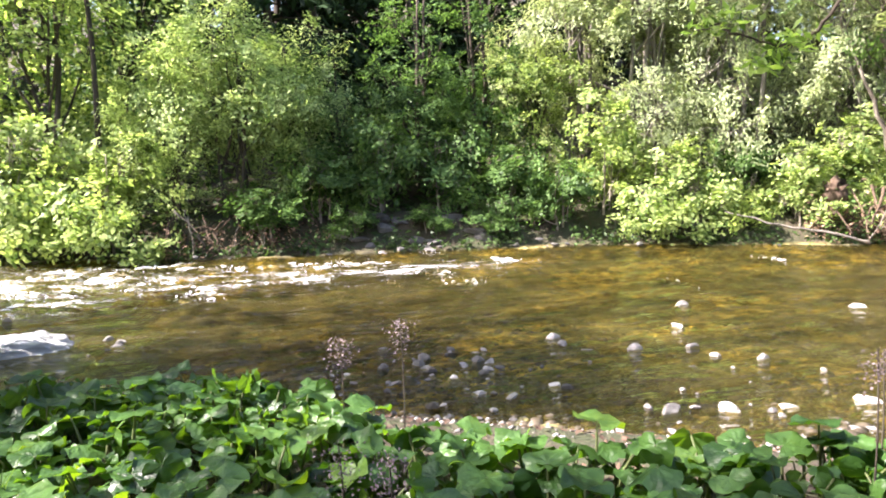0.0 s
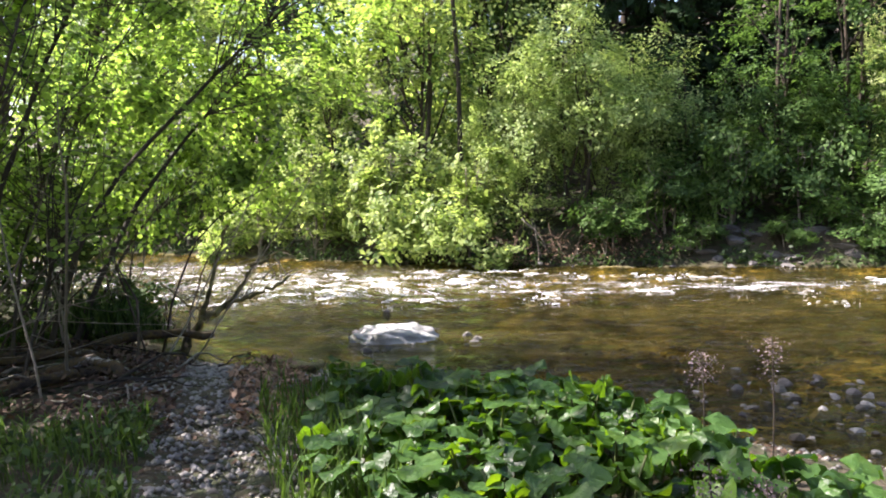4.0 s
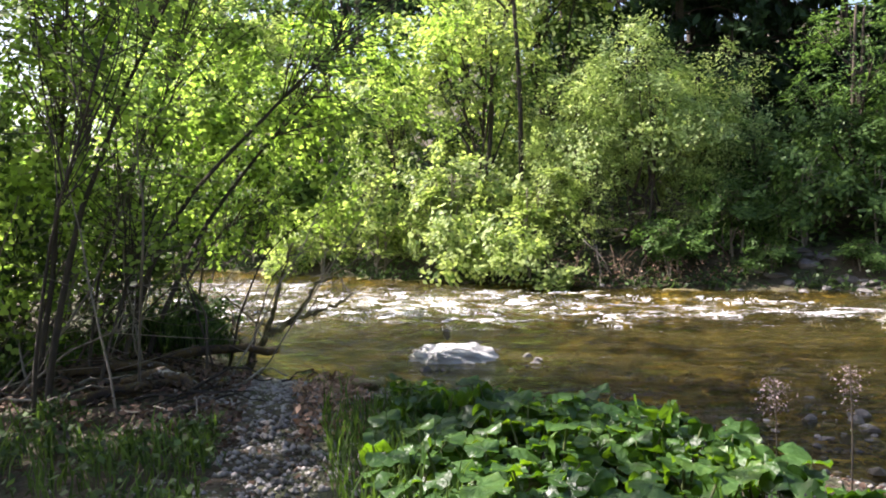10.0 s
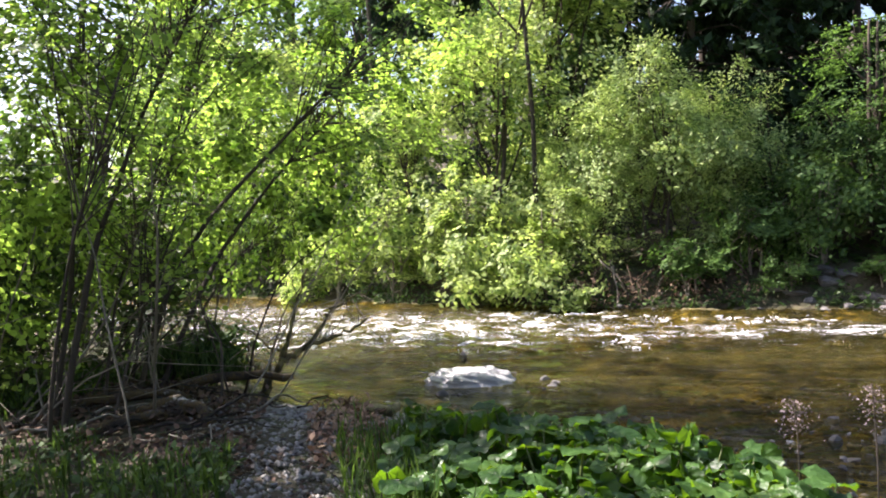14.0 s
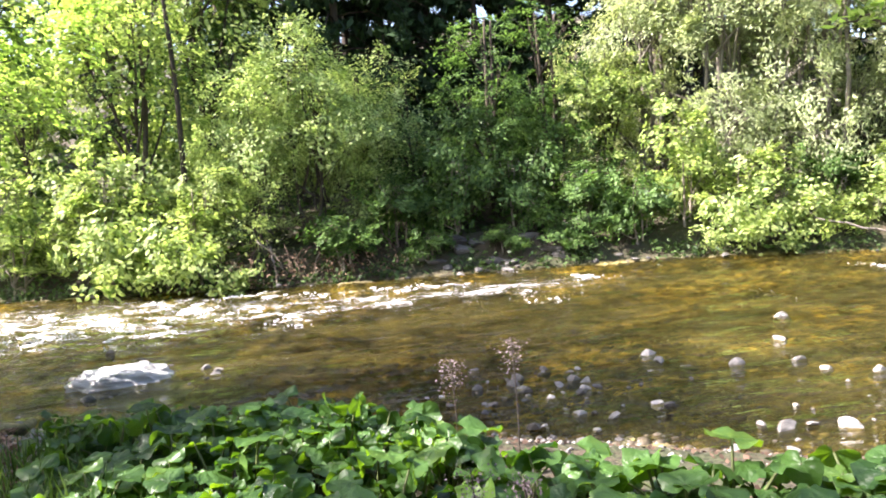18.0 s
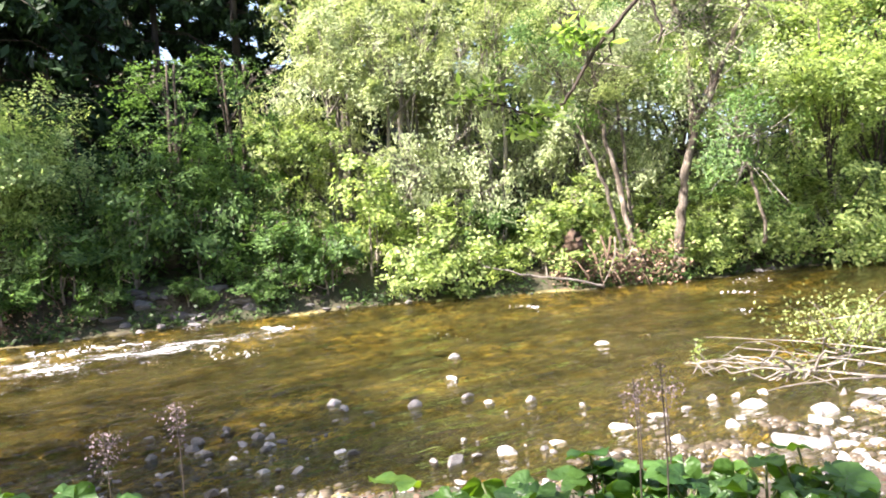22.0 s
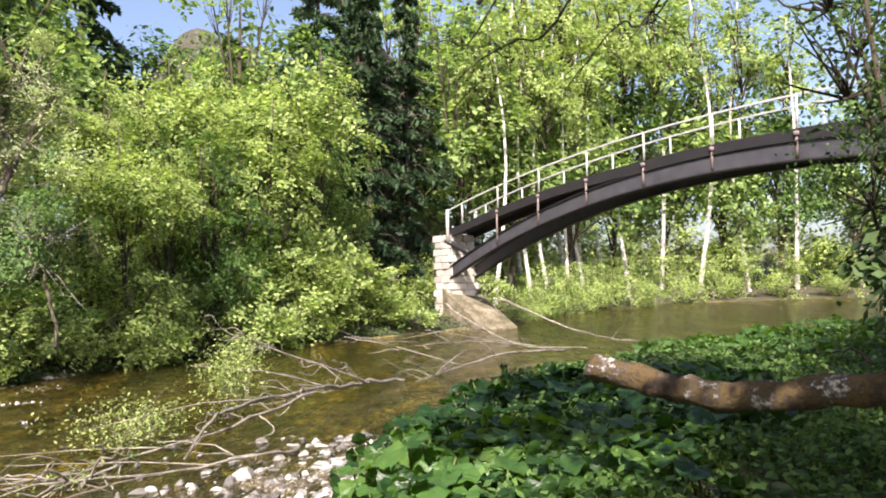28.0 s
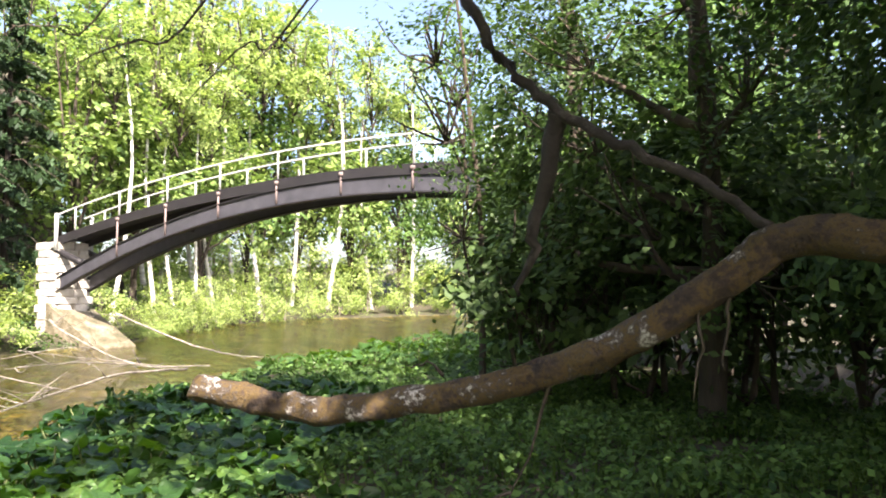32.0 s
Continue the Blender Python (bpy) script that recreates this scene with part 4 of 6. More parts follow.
# masonry abutments with a sloping concrete apron
turn = math.degrees(math.atan2(BU[1], BU[0]))
BLOCKS = [block_mesh("stone_block", 0.7, 0.45, 0.34, M_MASON, k) for k in range(5)]
CORE = block_mesh("core", 1.3, 1.5, 4.5, M_MASON, 9)
for end, sgn in ((0.0, -1), (SPAN, 1)):
    ab = thing("abutment", pose(*on_bridge(end + sgn * 0.25, 0, 0), 0, 0, turn), "pale stone block abutment carrying the footbridge", "abutment")
    part("core", CORE, ab, "rough masonry core", pose(0, 0, 2.35))
    q = np.random.RandomState(4)
    for face in range(3):
        for row in range(13):
            for col in range(2):
                z = 0.3 + row * 0.36
                shift = 0.1 if row % 2 else -0.1
                u = -0.37 + col * 0.74 + shift
                j = q.uniform(-0.03, 0.05)
                if face == 0:
                    m = pose(u, 0.68 + j, z)
                elif face == 1:
                    m = pose(u, -0.68 - j, z)
                else:
                    m = pose(-sgn * (0.58 + j), u, z, 0, 0, 90)
                part("stone_block", BLOCKS[q.randint(5)], ab, at=m)
    if sgn < 0:
        ap = [(0.3, -1.1, -0.8), (0.3, 1.1, -0.8), (4.4, 1.0, -0.8), (4.4, -1.0, -0.8), (0.3, -1.1, 2.0), (0.3, 1.1, 1.85), (3.7, 1.0, 0.1), (3.7, -1.0, 0.08)]
        part("apron", mesh_of("apron", ap, [(0, 1, 2, 3), (7, 6, 5, 4), (0, 4, 5, 1), (1, 5, 6, 2), (2, 6, 7, 3), (3, 7, 4, 0)], M_CONC), ab, "stained sloping concrete apron")
    for a in (-0.9, 0.9):
        part("end_post", Tubes(np.random.RandomState(2), 8, 0.0).add([(-sgn * 0.6, a, 4.4), (-sgn * 0.6, a, 5.2), (-sgn * 0.6, a, 6.1)], 0.09, 0.09, 1).mesh("end_post", M_RAIL), ab, "pale concrete end post")

# ---- stones of the river ----
def stone_mesh(seed, sub=2, flat=0.62):
    q = np.random.RandomState(seed)
    bm = bmesh.new()
    bmesh.ops.create_icosphere(bm, subdivisions=sub, radius=0.5)
    cuts = [(q.normal(0, 1, 3), q.uniform(0.2, 0.4)) for _ in range(11)]
    off = Vector(q.uniform(0, 50, 3))
    for v in bm.verts:
        p = np.array(v.co)
        for d, lim in cuts:
            d = d / np.linalg.norm(d)
            over = p @ d - lim
            if over > 0:
                p = p - d * over * 0.97
        p = p * (1 + 0.1 * noise.noise(Vector(p) * 3 + off) + 0.05 * noise.noise(Vector(p) * 9 + off))
        v.co = Vector((p[0], p[1], p[2] * flat))
    me = bpy.data.meshes.new("stone")
    bm.to_mesh(me)
    bm.free()
    me.materials.append(M_STONE)
    return me


STONES = [stone_mesh(50 + k, 3 if k < 3 else 2, 0.62 + 0.07 * (k % 4)) for k in range(9)]
SLABS = [me.copy() for me in STONES]
for me in SLABS:
    me.materials[0] = M_SLAB
srng = np.random.RandomState(60)


small_v, small_f, small_m = [], [], []
CHIPS = [stone_mesh(90 + k, 1, 0.7) for k in range(6)]


def small_stone(x, y, wide, high, mat):
    """One of the many small stones that are joined into a single spread."""
    base, me = len(small_v), CHIPS[srng.randint(6)]
    z = max(ground_z(x, y), -0.01) if srng.uniform() < 0.4 else ground_z(x, y)
    m = pose(x, y, z + high * 0.15, srng.uniform(-15, 15), srng.uniform(-15, 15), srng.uniform(0, 360)) @ Matrix.Diagonal((wide * 1.2, wide * srng.uniform(0.7, 1.1), high * 1.7, 1))
    small_v.extend(tuple(m @ v.co) for v in me.vertices)
    small_f.extend(tuple(base + i for i in p.vertices) for p in me.polygons)
    small_m.extend([0 if mat is None else 1] * len(me.polygons))


def stone(x, y, wide, high, label, group, name="stone", z=None, mat=None):
    if wide < 0.155 and z is None:
        return small_stone(x, y, wide, high, mat)
    base = ground_z(x, y)
    ob = new(name, (STONES if mat is None else SLABS)[srng.randint(9)])
    s = wide * 1.2
    tall = max(high * 1.2, wide * 0.36) / 0.6
    top = max(base + high * 0.35, (0.0 if base < 0.02 else base) + high * 0.3)
    ob.matrix_basis = pose(x, y, top - tall * 0.3 if z is None else z, srng.uniform(-12, 12), srng.uniform(-12, 12), srng.uniform(0, 360)) @ Matrix.Diagonal((s, s * srng.uniform(0.55, 0.95), tall, 1))
    return tagged(ob, label, "stone", group)


BAR_A = [(5.75, 3.48, 0.61, 0.30), (5.92, 3.21, 0.25, 0.20), (6.36, 4.34, 0.32, 0.17), (6.29, 4.83, 0.19, 0.13), (6.82, 4.82, 0.28, 0.17), (6.70, 3.84, 0.35, 0.13), (7.32, 4.00, 0.20, 0.18), (7.24, 3.44, 0.18, 0.09), (7.62, 3.35, 0.19, 0.11), (7.68, 3.06, 0.25, 0.09), (8.18, 2.95, 0.36, 0.22), (8.95, 3.40, 0.34, 0.13), (5.46, 4.80, 0.25, 0.20), (4.89, 4.77, 0.31, 0.11), (5.53, 4.52, 0.21, 0.11), (4.15, 4.85, 0.29, 0.15), (3.73, 4.99, 0.20, 0.18), (3.25, 5.08, 0.27, 0.10), (4.34, 5.51, 0.14, 0.11), (4.56, 6.33, 0.18, 0.08), (3.95, 6.32, 0.13, 0.07), (4.08, 6.13, 0.12, 0.06)]
BAR_B = [(3.44, 6.91, 0.20, 0.06), (4.90, 6.08, 0.19, 0.12), (4.53, 6.72, 0.17, 0.10), (3.93, 6.90, 0.19, 0.11), (1.21, 7.03, 0.16, 0.10), (1.59, 7.03, 0.18, 0.09), (2.25, 6.98, 0.22, 0.14), (2.10, 6.43, 0.12, 0.08), (2.03, 7.39, 0.23, 0.10), (4.89, 7.57, 0.24, 0.09), (5.62, 8.57, 0.31, 0.20), (7.66, 7.69, 0.33, 0.08), (8.60, 7.73, 0.23, 0.12), (3.28, 7.59, 0.22, 0.09), (6.01, 2.65, 0.44, 0.25), (5.48, 2.56, 0.27, 0.09), (5.18, 5.56, 0.11, 0.08), (6.06, 3.05, 0.20, 0.10), (9.03, 2.85, 0.33, 0.21), (8.73, 2.26, 0.31, 0.23), (8.84, 2.50, 0.28, 0.11), (7.11, 2.52, 0.51, 0.28)]
BAR_C = [(6.33, 3.75, 0.40, 0.2), (6.87, 4.6, 0.30, 0.12), (7.72, 3.4, 0.19, 0.09), (6.73, 1.10, 0.31, 0.15), (6.62, 1.54, 0.25, 0.15), (9.75, 2.49, 0.27, 0.09), (8.29, 3.51, 0.27, 0.08), (9.39, 2.35, 0.26, 0.10), (-3.28, 10.84, 0.16, 0.14), (-2.6, 6.6, 0.16, 0.09), (-3.39, 7.5, 0.19, 0.10)]
G_BAR = "pale stones on the gravel bar"
for x, y, w, h in BAR_A + BAR_B + BAR_C:
    stone(x, y, w, h, "large pale sunlit river stone" if w > 0.3 else "pale angular river stone in shallow water", G_BAR, mat=M_SLAB if x < 3.0 else None)
for k in range(620):
    t = srng.uniform() ** 0.6
    x = 0.6 + 9.8 * t
    y = np.interp(x, [p[0] for p in NEAR_SHORE], [p[1] for p in NEAR_SHORE]) + abs(srng.normal(0.15, 0.85))
    w = 0.04 + (0.11 if x < 5 else 0.2) * srng.uniform() ** 2.6
    stone(x, y, w, w * srng.uniform(0.4, 0.75), "small pale river stone" if w < 0.1 else "angular wet river stone", G_BAR, mat=None if k % 3 else M_SLAB)
for k in range(130):  # a cluster in the shallows off the butterbur
    x, y = srng.normal(1.7, 0.55), srng.normal(6.85, 0.45)
    w = 0.04 + 0.15 * srng.uniform() ** 2.5
    stone(x, y, w, w * srng.uniform(0.35, 0.7), "small wet stone in the shallows", G_BAR, mat=M_SLAB if k % 3 else None)
for k in range(110):  # shaded stones below the butterbur clump
    x = srng.uniform(4.9, 9.5)
    y = srng.normal(1.85, 0.3)
    w = 0.06 + 0.2 * srng.uniform() ** 2
    stone(x, y, w, w * 0.45, "grey shaded stone on the shore", G_BAR, mat=M_SLAB if k % 2 else None)
for k in range(240):
    x, y = srng.uniform(3.8, 7.6), srng.uniform(0.7, 2.9)
    w = 0.06 + 0.17 * srng.uniform() ** 2
    stone(x, y, w, w * 0.5, "grey stone on the shore below the butterbur", G_BAR, mat=M_SLAB if k % 3 else None)
for k in range(260):  # loose stones on the path
    t = srng.uniform() ** 0.8
    x, y = -1.6 - 2.55 * t + srng.normal(0, 0.42), 2.6 + 4.7 * t + srng.normal(0, 0.25)
    w = 0.03 + 0.08 * srng.uniform() ** 2
    stone(x, y, w, w * 0.5, "pale stone on the path", "stones of the shore", mat=M_SLAB if k % 3 else None)
for k in range(60):  # stones where the path meets the water
    x, y = srng.normal(-3.3, 0.6), srng.normal(6.9, 0.5)
    w = 0.06 + 0.16 * srng.uniform() ** 2
    stone(x, y, w, w * 0.5, "grey shore stone where the path meets the water", "stones of the shore", mat=M_SLAB if k % 2 else None)
for k in range(26):  # dark stones round the boulder
    a = srng.uniform(0, 2 * math.pi)
    x, y = -2.5 + 0.95 * math.cos(a), 8.95 + 0.65 * math.sin(a)
    w = 0.07 + 0.18 * srng.uniform() ** 2
    stone(x, y, w, w * 0.5, "dark wet stone at the foot of the boulder", "stones of the shore", mat=M_SLAB)
for _ in range(50):
    x, y = srng.uniform(-4.4, -1.6), srng.normal(7.1, 0.35)
    w = 0.05 + 0.12 * srng.uniform() ** 2
    stone(x, y, w, w * 0.5, "grey shore stone beside the path", "stones of the shore")
for _ in range(70):
    x = srng.uniform(-6, 24)
    y = np.interp(x, [p[0] for p in FAR_SHORE], [p[1] for p in FAR_SHORE]) + srng.normal(0.15, 0.22)
    w = 0.08 + 0.22 * srng.uniform() ** 2
    stone(x, y, w, w * 0.35, "flat grey stone at the foot of the far bank", "stones of the far bank", z=0.02 + srng.uniform(-0.02, 0.05), mat=M_SLAB)
for _ in range(26):  # slabs below the dark hollow
    x = srng.uniform(1.5, 6.8)
    y = np.interp(x, [p[0] for p in FAR_SHORE], [p[1] for p in FAR_SHORE]) + srng.uniform(0.4, 1.5)
    w = srng.uniform(0.3, 0.8)
    stone(x, y, w, w * 0.18, "flat grey slab lying on the far bank", "slabs of the far bank", "stone_slab", mat=M_SLAB)

me = mesh_of("small_stones", small_v, small_f, M_STONE)
me.materials.append(M_SLAB)
me.polygons.foreach_set("material_index", small_m)
tagged(new("small_stones", me), "many small angular stones along the shore", "stones", kind="stuff")
for me in CHIPS:
    bpy.data.meshes.remove(me)

# fine gravel, past counting
TET = [(0, 1, 2), (0, 2, 3), (0, 3, 1), (4, 2, 1), (4, 3, 2), (4, 1, 3)]
shore_x = srng.uniform(-1.0, 11.0, 5200)
shore_y = np.interp(shore_x, [p[0] for p in NEAR_SHORE], [p[1] for p in NEAR_SHORE]) + srng.normal(0.5, 0.9, 5200)
gt = srng.uniform(0, 1, 5600) ** 0.8
for gx, gy, mat, label in ((shore_x, shore_y, M_STONE, "fine pale gravel on the shore"), (-1.6 - 2.6 * gt + srng.normal(0, 0.44, 5600), 2.6 + 4.9 * gt + srng.normal(0, 0.3, 5600), M_STONE, "fine grey gravel of the path")):
    gv, gf = [], []
    for x, y, z in zip(gx, gy, height_at(gx, gy)):
        s, b = 0.008 + 0.035 * srng.uniform() ** 3, len(gv)
        ring = [(math.cos(w) * s, math.sin(w) * s * 0.7) for w in (srng.uniform(0, 1) + 2.1 * i for i in range(3))]
        gv += [(x, y, z + s * 0.8), *[(x + p, y + q, z + s * 0.15) for p, q in ring], (x, y, z - s * 0.5)]
        gf += [tuple(b + i for i in t) for t in TET]
    tagged(new("gravel", mesh_of("gravel", gv, gf, mat, True)), label, "gravel", kind="stuff")

# amber pebbles under the shallow water
pv, pf = [], []
px_ = np.concatenate([srng.uniform(-2.5, 15.0, 3800), srng.uniform(2.0, 10.5, 4000)])
py_ = np.interp(px_, [p[0] for p in NEAR_SHORE], [p[1] for p in NEAR_SHORE]) + np.concatenate([srng.uniform(0, 1, 3800) ** 1.4 * 6.5, srng.uniform(0, 1, 4000) * 2.3])
for x, y, z in zip(px_, py_, height_at(px_, py_)):
    s, b = 0.02 + 0.065 * srng.uniform() ** 2.5, len(pv)
    w0 = srng.uniform(0, 6)
    pv += [(x, y, z + s * 0.55), *[(x + math.cos(w0 + i * 1.26) * s * srng.uniform(0.8, 1.2), y + math.sin(w0 + i * 1.26) * s * 0.75, z + s * 0.2) for i in range(5)], *[(x + math.cos(w0 + i * 1.26) * s, y + math.sin(w0 + i * 1.26) * s * 0.75, z - s * 0.3) for i in range(5)]]
    for i in range(5):
        j = (i + 1) % 5
        pf += [(b, b + 1 + i, b + 1 + j), (b + 1 + i, b + 6 + i, b + 6 + j, b + 1 + j)]
tagged(new("pebbles", mesh_of("pebbles", pv, pf, M_BED, True)), "amber pebbles under the shallow water", "pebbles", kind="stuff")

# the big pale boulder at the water's edge
q = np.random.RandomState(71)
bm = bmesh.new()
bmesh.ops.create_icosphere(bm, subdivisions=5, radius=0.5)
off = Vector((3, 8, 1))
for v in bm.verts:
    p = v.co.copy()
    for d, lim in ((Vector((-0.45, -0.1, 0.9)), 0.3), (Vector((0.75, -0.2, 0.6)), 0.34), (Vector((0, -1, 0.25)), 0.36), (Vector((0.1, 0.7, 0.7)), 0.38)):
        over = p.dot(d.normalized()) - lim
        if over > 0:
            p -= d.normalized() * over * 0.7
    ridge = 1 - abs(noise.noise(Vector((p.x * 3 + p.z * 5, p.y * 6, p.z * 9)) + off)) * 2
    p *= 1 + 0.2 * noise.noise(p * 4 + off) + 0.11 * noise.noise(p * 11 + off) + 0.06 * noise.noise(p * 24 + off) + 0.09 * ridge
    v.co = p
me = bpy.data.meshes.new("boulder")
bm.to_mesh(me)
bm.free()
me.materials.append(M_BOULDER)
me.polygons.foreach_set("use_smooth", [True] * len(me.polygons))
boulder = tagged(new("boulder", me), "big pale rugged boulder at the water's edge", "boulder")
boulder.matrix_basis = pose(-2.55, 9.0, -0.05, 0, 8, 12) @ Matrix.Diagonal((1.25, 0.9, 0.5, 1))

# ---- butterbur ----
def butterbur_leaf(seed, high, reach, size):
    """A broad round leaf with a notch at its stalk, crinkled and wavy-edged, on a bent stalk; the origin is at the root."""
    q = np.random.RandomState(seed)
    tb = Tubes(q, 4, 0.0)
    top = np.array([reach, 0, high])
    tb.add([(0, 0, -0.08), (reach * 0.35, 0, high * 0.55), top], 0.011, 0.007, 2)
    v, f = list(tb.v), list(tb.f)
    stalk_faces, base, n = len(f), len(v), 22
    tilt, ph = radians(q.choice([-8, 12, 30, 48, 70, 88]) + q.uniform(-8, 8)), q.uniform(0, 6.28, 5)
    cup, fold, roll = q.uniform(-0.35, 0.35), q.uniform(-0.35, 0.5), radians(q.uniform(-25, 25))
    v.append(top)
    for ring in (0.36, 0.7, 1.0):
        for i in range(n):
            w = 2 * math.pi * (i + 0.5) / n
            gap = math.exp(-(((w - math.pi) / 0.3) ** 2))
            r = size * ring * (1.0 - 0.68 * gap) * (1 + ring * (0.035 * math.sin(3 * w + ph[0]) + 0.03 * math.sin(7 * w + ph[1]) + 0.014 * (-1) ** i * (ring > 0.9)))
            x, y = r * math.cos(w) * 0.98 + size * 0.26 * ring, r * math.sin(w) * 1.12
            rib = 0.055 * math.cos(7 * w) * math.sin(math.pi * min(1, ring * 1.1))
            z = cup * (x * x + y * y) / size + size * (ring**3 * (0.13 * math.sin(3 * w + ph[2]) + 0.12 * math.sin(5 * w + ph[3]) + 0.07 * math.sin(9 * w + ph[4])) + rib + 0.035 * q.normal()) - fold * abs(y)
            y, z = y * math.cos(roll) - z * math.sin(roll), y * math.sin(roll) + z * math.cos(roll)
            xx, zz = x * math.cos(tilt) + z * math.sin(tilt), -x * math.sin(tilt) + z * math.cos(tilt)
            v.append(top + np.array([xx, y, zz]))
    for i in range(n):
        j = (i + 1) % n
        if i != n // 2 - 1:
            f.append((base, base + 1 + i, base + 1 + j))
            for k in range(2):
                a = base + 1 + k * n
                f.append((a + i, a + n + i, a + n + j, a + j))
    me = mesh_of("leaf", v, f, L_BUTTER, True)
    me.materials.append(L_STALK)
    me.polygons.foreach_set("material_index", [1] * stalk_faces + [0] * (len(f) - stalk_faces))
    return me


LEAVES = [butterbur_leaf(80 + k, h, r, s) for k, (h, r, s) in enumerate([(0.36, 0.08, 0.105), (0.3, 0.15, 0.1), (0.4, 0.05, 0.12), (0.22, 0.18, 0.085), (0.33, 0.12, 0.1), (0.16, 0.15, 0.07), (0.27, 0.17, 0.11), (0.38, 0.1, 0.09), (0.34, 0.06, 0.115), (0.24, 0.1, 0.09), (0.31, 0.16, 0.105), (0.37, 0.12, 0.1)])]
prng = np.random.RandomState(90)


def inside(x, y, poly):
    c = False
    for (ax, ay), (bx, by) in zip(poly, poly[1:] + poly[:1]):
        if (ay > y) != (by > y) and x < ax + (y - ay) * (bx - ax) / (by - ay):
            c = not c
    return c


def butterburs(poly, step, size, leaves, label, group, joined=lambda x: False):
    """Plants over a patch of ground; those far from the path are joined into one spread of leaves."""
    xs, ys = [p[0] for p in poly], [p[1] for p in poly]
    jv, jf, jm = [], [], []
    for gx in np.arange(min(xs), max(xs), step):
        for gy in np.arange(min(ys), max(ys), step):
            x, y = gx + prng.uniform(-0.5, 0.5) * step, gy + prng.uniform(-0.5, 0.5) * step
            if not inside(x, y, poly):
                continue
            foot = pose(x, y, ground_z(x, y) - 0.02)
            far = joined(x)
            ob = None if far else thing("butterbur_plant", foot, label, "plant", group)
            w0 = prng.uniform(0, 360)
            for k in range(leaves + prng.randint(-1, 2)):
                s = size * prng.uniform(0.55, 1.25) * (0.72 if y > 4.9 else 1.0)
                m = pose(prng.normal(0, 0.05), prng.normal(0, 0.05), 0, prng.uniform(-14, 14), prng.uniform(-14, 14), w0 + k * 137.5) @ Matrix.Diagonal((s, s, s * prng.uniform(0.75, 1.0), 1))
                me = LEAVES[prng.randint(12)]
                if not far:
                    part("leaf", me, ob, at=m)
                    continue
                base, m = len(jv), foot @ m
                jv.extend(tuple(m @ v.co) for v in me.vertices)
                jf.extend(tuple(base + i for i in p.vertices) for p in me.polygons)
                jm.extend(p.material_index for p in me.polygons)
    if jf:
        me = mesh_of("butterbur_patch", jv, jf, L_BUTTER, True)
        me.materials.append(L_STALK)
        me.polygons.foreach_set("material_index", jm)
        tagged(new("butterbur_patch", me), label, "plants", kind="stuff")


butterburs([(-0.8, 2.0), (-1.5, 3.6), (-2.1, 5.4), (-1.6, 6.1), (-0.5, 5.9), (0.3, 4.9), (0.9, 3.7), (1.5, 3.0), (2.0, 2.65), (2.6, 2.75), (3.3, 2.5), (3.6, 1.9), (3.2, 1.3), (2, 1.5), (0, 1.8)], 0.222, 0.74, 8, "broad green butterbur leaves in sun on the near bank", "butterbur on the near bank")
butterburs([(4.3, 0.35), (5.1, 1.0), (6.6, 1.4), (9.2, 1.4), (10.4, 0.5), (11, -1.0), (10.5, -3.5), (7, -2.4), (5.2, -1.2)], 0.275, 1.0, 6, "tall butterbur leaves in shade near the fallen log", "butterbur by the log", lambda x: x > 7.0)
butterburs([(15.3, -2.0), (18, -4.0), (21, -6.8), (25, -10.5), (21, -12), (14, -7)], 0.75, 1.1, 6, "broad butterbur leaves on the shore before the bridge", "butterbur by the bridge", lambda x: True)
butterburs([(4.2, -0.3), (5.2, 0.2), (5.2, -1.4), (3.2, -1.8), (2.6, -0.9)], 0.42, 0.95, 5, "shaded butterbur leaves below the fallen log", "butterbur by the log")
butterburs([(-2.6, 5.9), (-2.3, 6.5), (-3.2, 6.6), (-3.4, 6.0)], 0.4, 0.6, 4, "small butterbur beside the mossy log", "butterbur on the near bank")

# faded butterbur flower stalks with seed heads
for x, y, top, n in [(0.81, 3.8, 1.22, 90), (0.49, 3.9, 1.12, 110), (2.36, 2.22, 1.33, 50), (2.44, 2.14, 1.4, 40), (2.78, 2.41, 1.2, 50), (2.69, 2.51, 1.22, 50), (0.52, 2.58, 1.0, 110), (0.35, 2.71, 1.0, 90)]:
    q = np.random.RandomState(int(x * 100))
    ob = thing("flower_stalk", pose(x, y, ground_z(x, y)), "faded butterbur stalk with a greyish seed head", "flower")
    h = top - ground_z(x, y)
    part("stem", Tubes(q, 5).add([(0, 0, -0.05), (0.01, 0, h * 0.5), (0, 0.01, h)], 0.005, 0.003, 3).mesh("stem", M_BARK), ob, "thin dark stem")
    n *= 2
    pts = np.stack([q.normal(0, 0.04, n), q.normal(0, 0.04, n), h - np.abs(q.normal(0, 0.1, n))], -1)
    tagged(part("seed_head", quads_of("seed_head", leaf_quads(q, pts, 0.015, 0.2, 0.6), L_SEED), ob, "greyish fluffy seed head"), kind="stuff")

# ---- left of the path: the tree that leans over the water ----
G_LEFT = "trees beside the path"


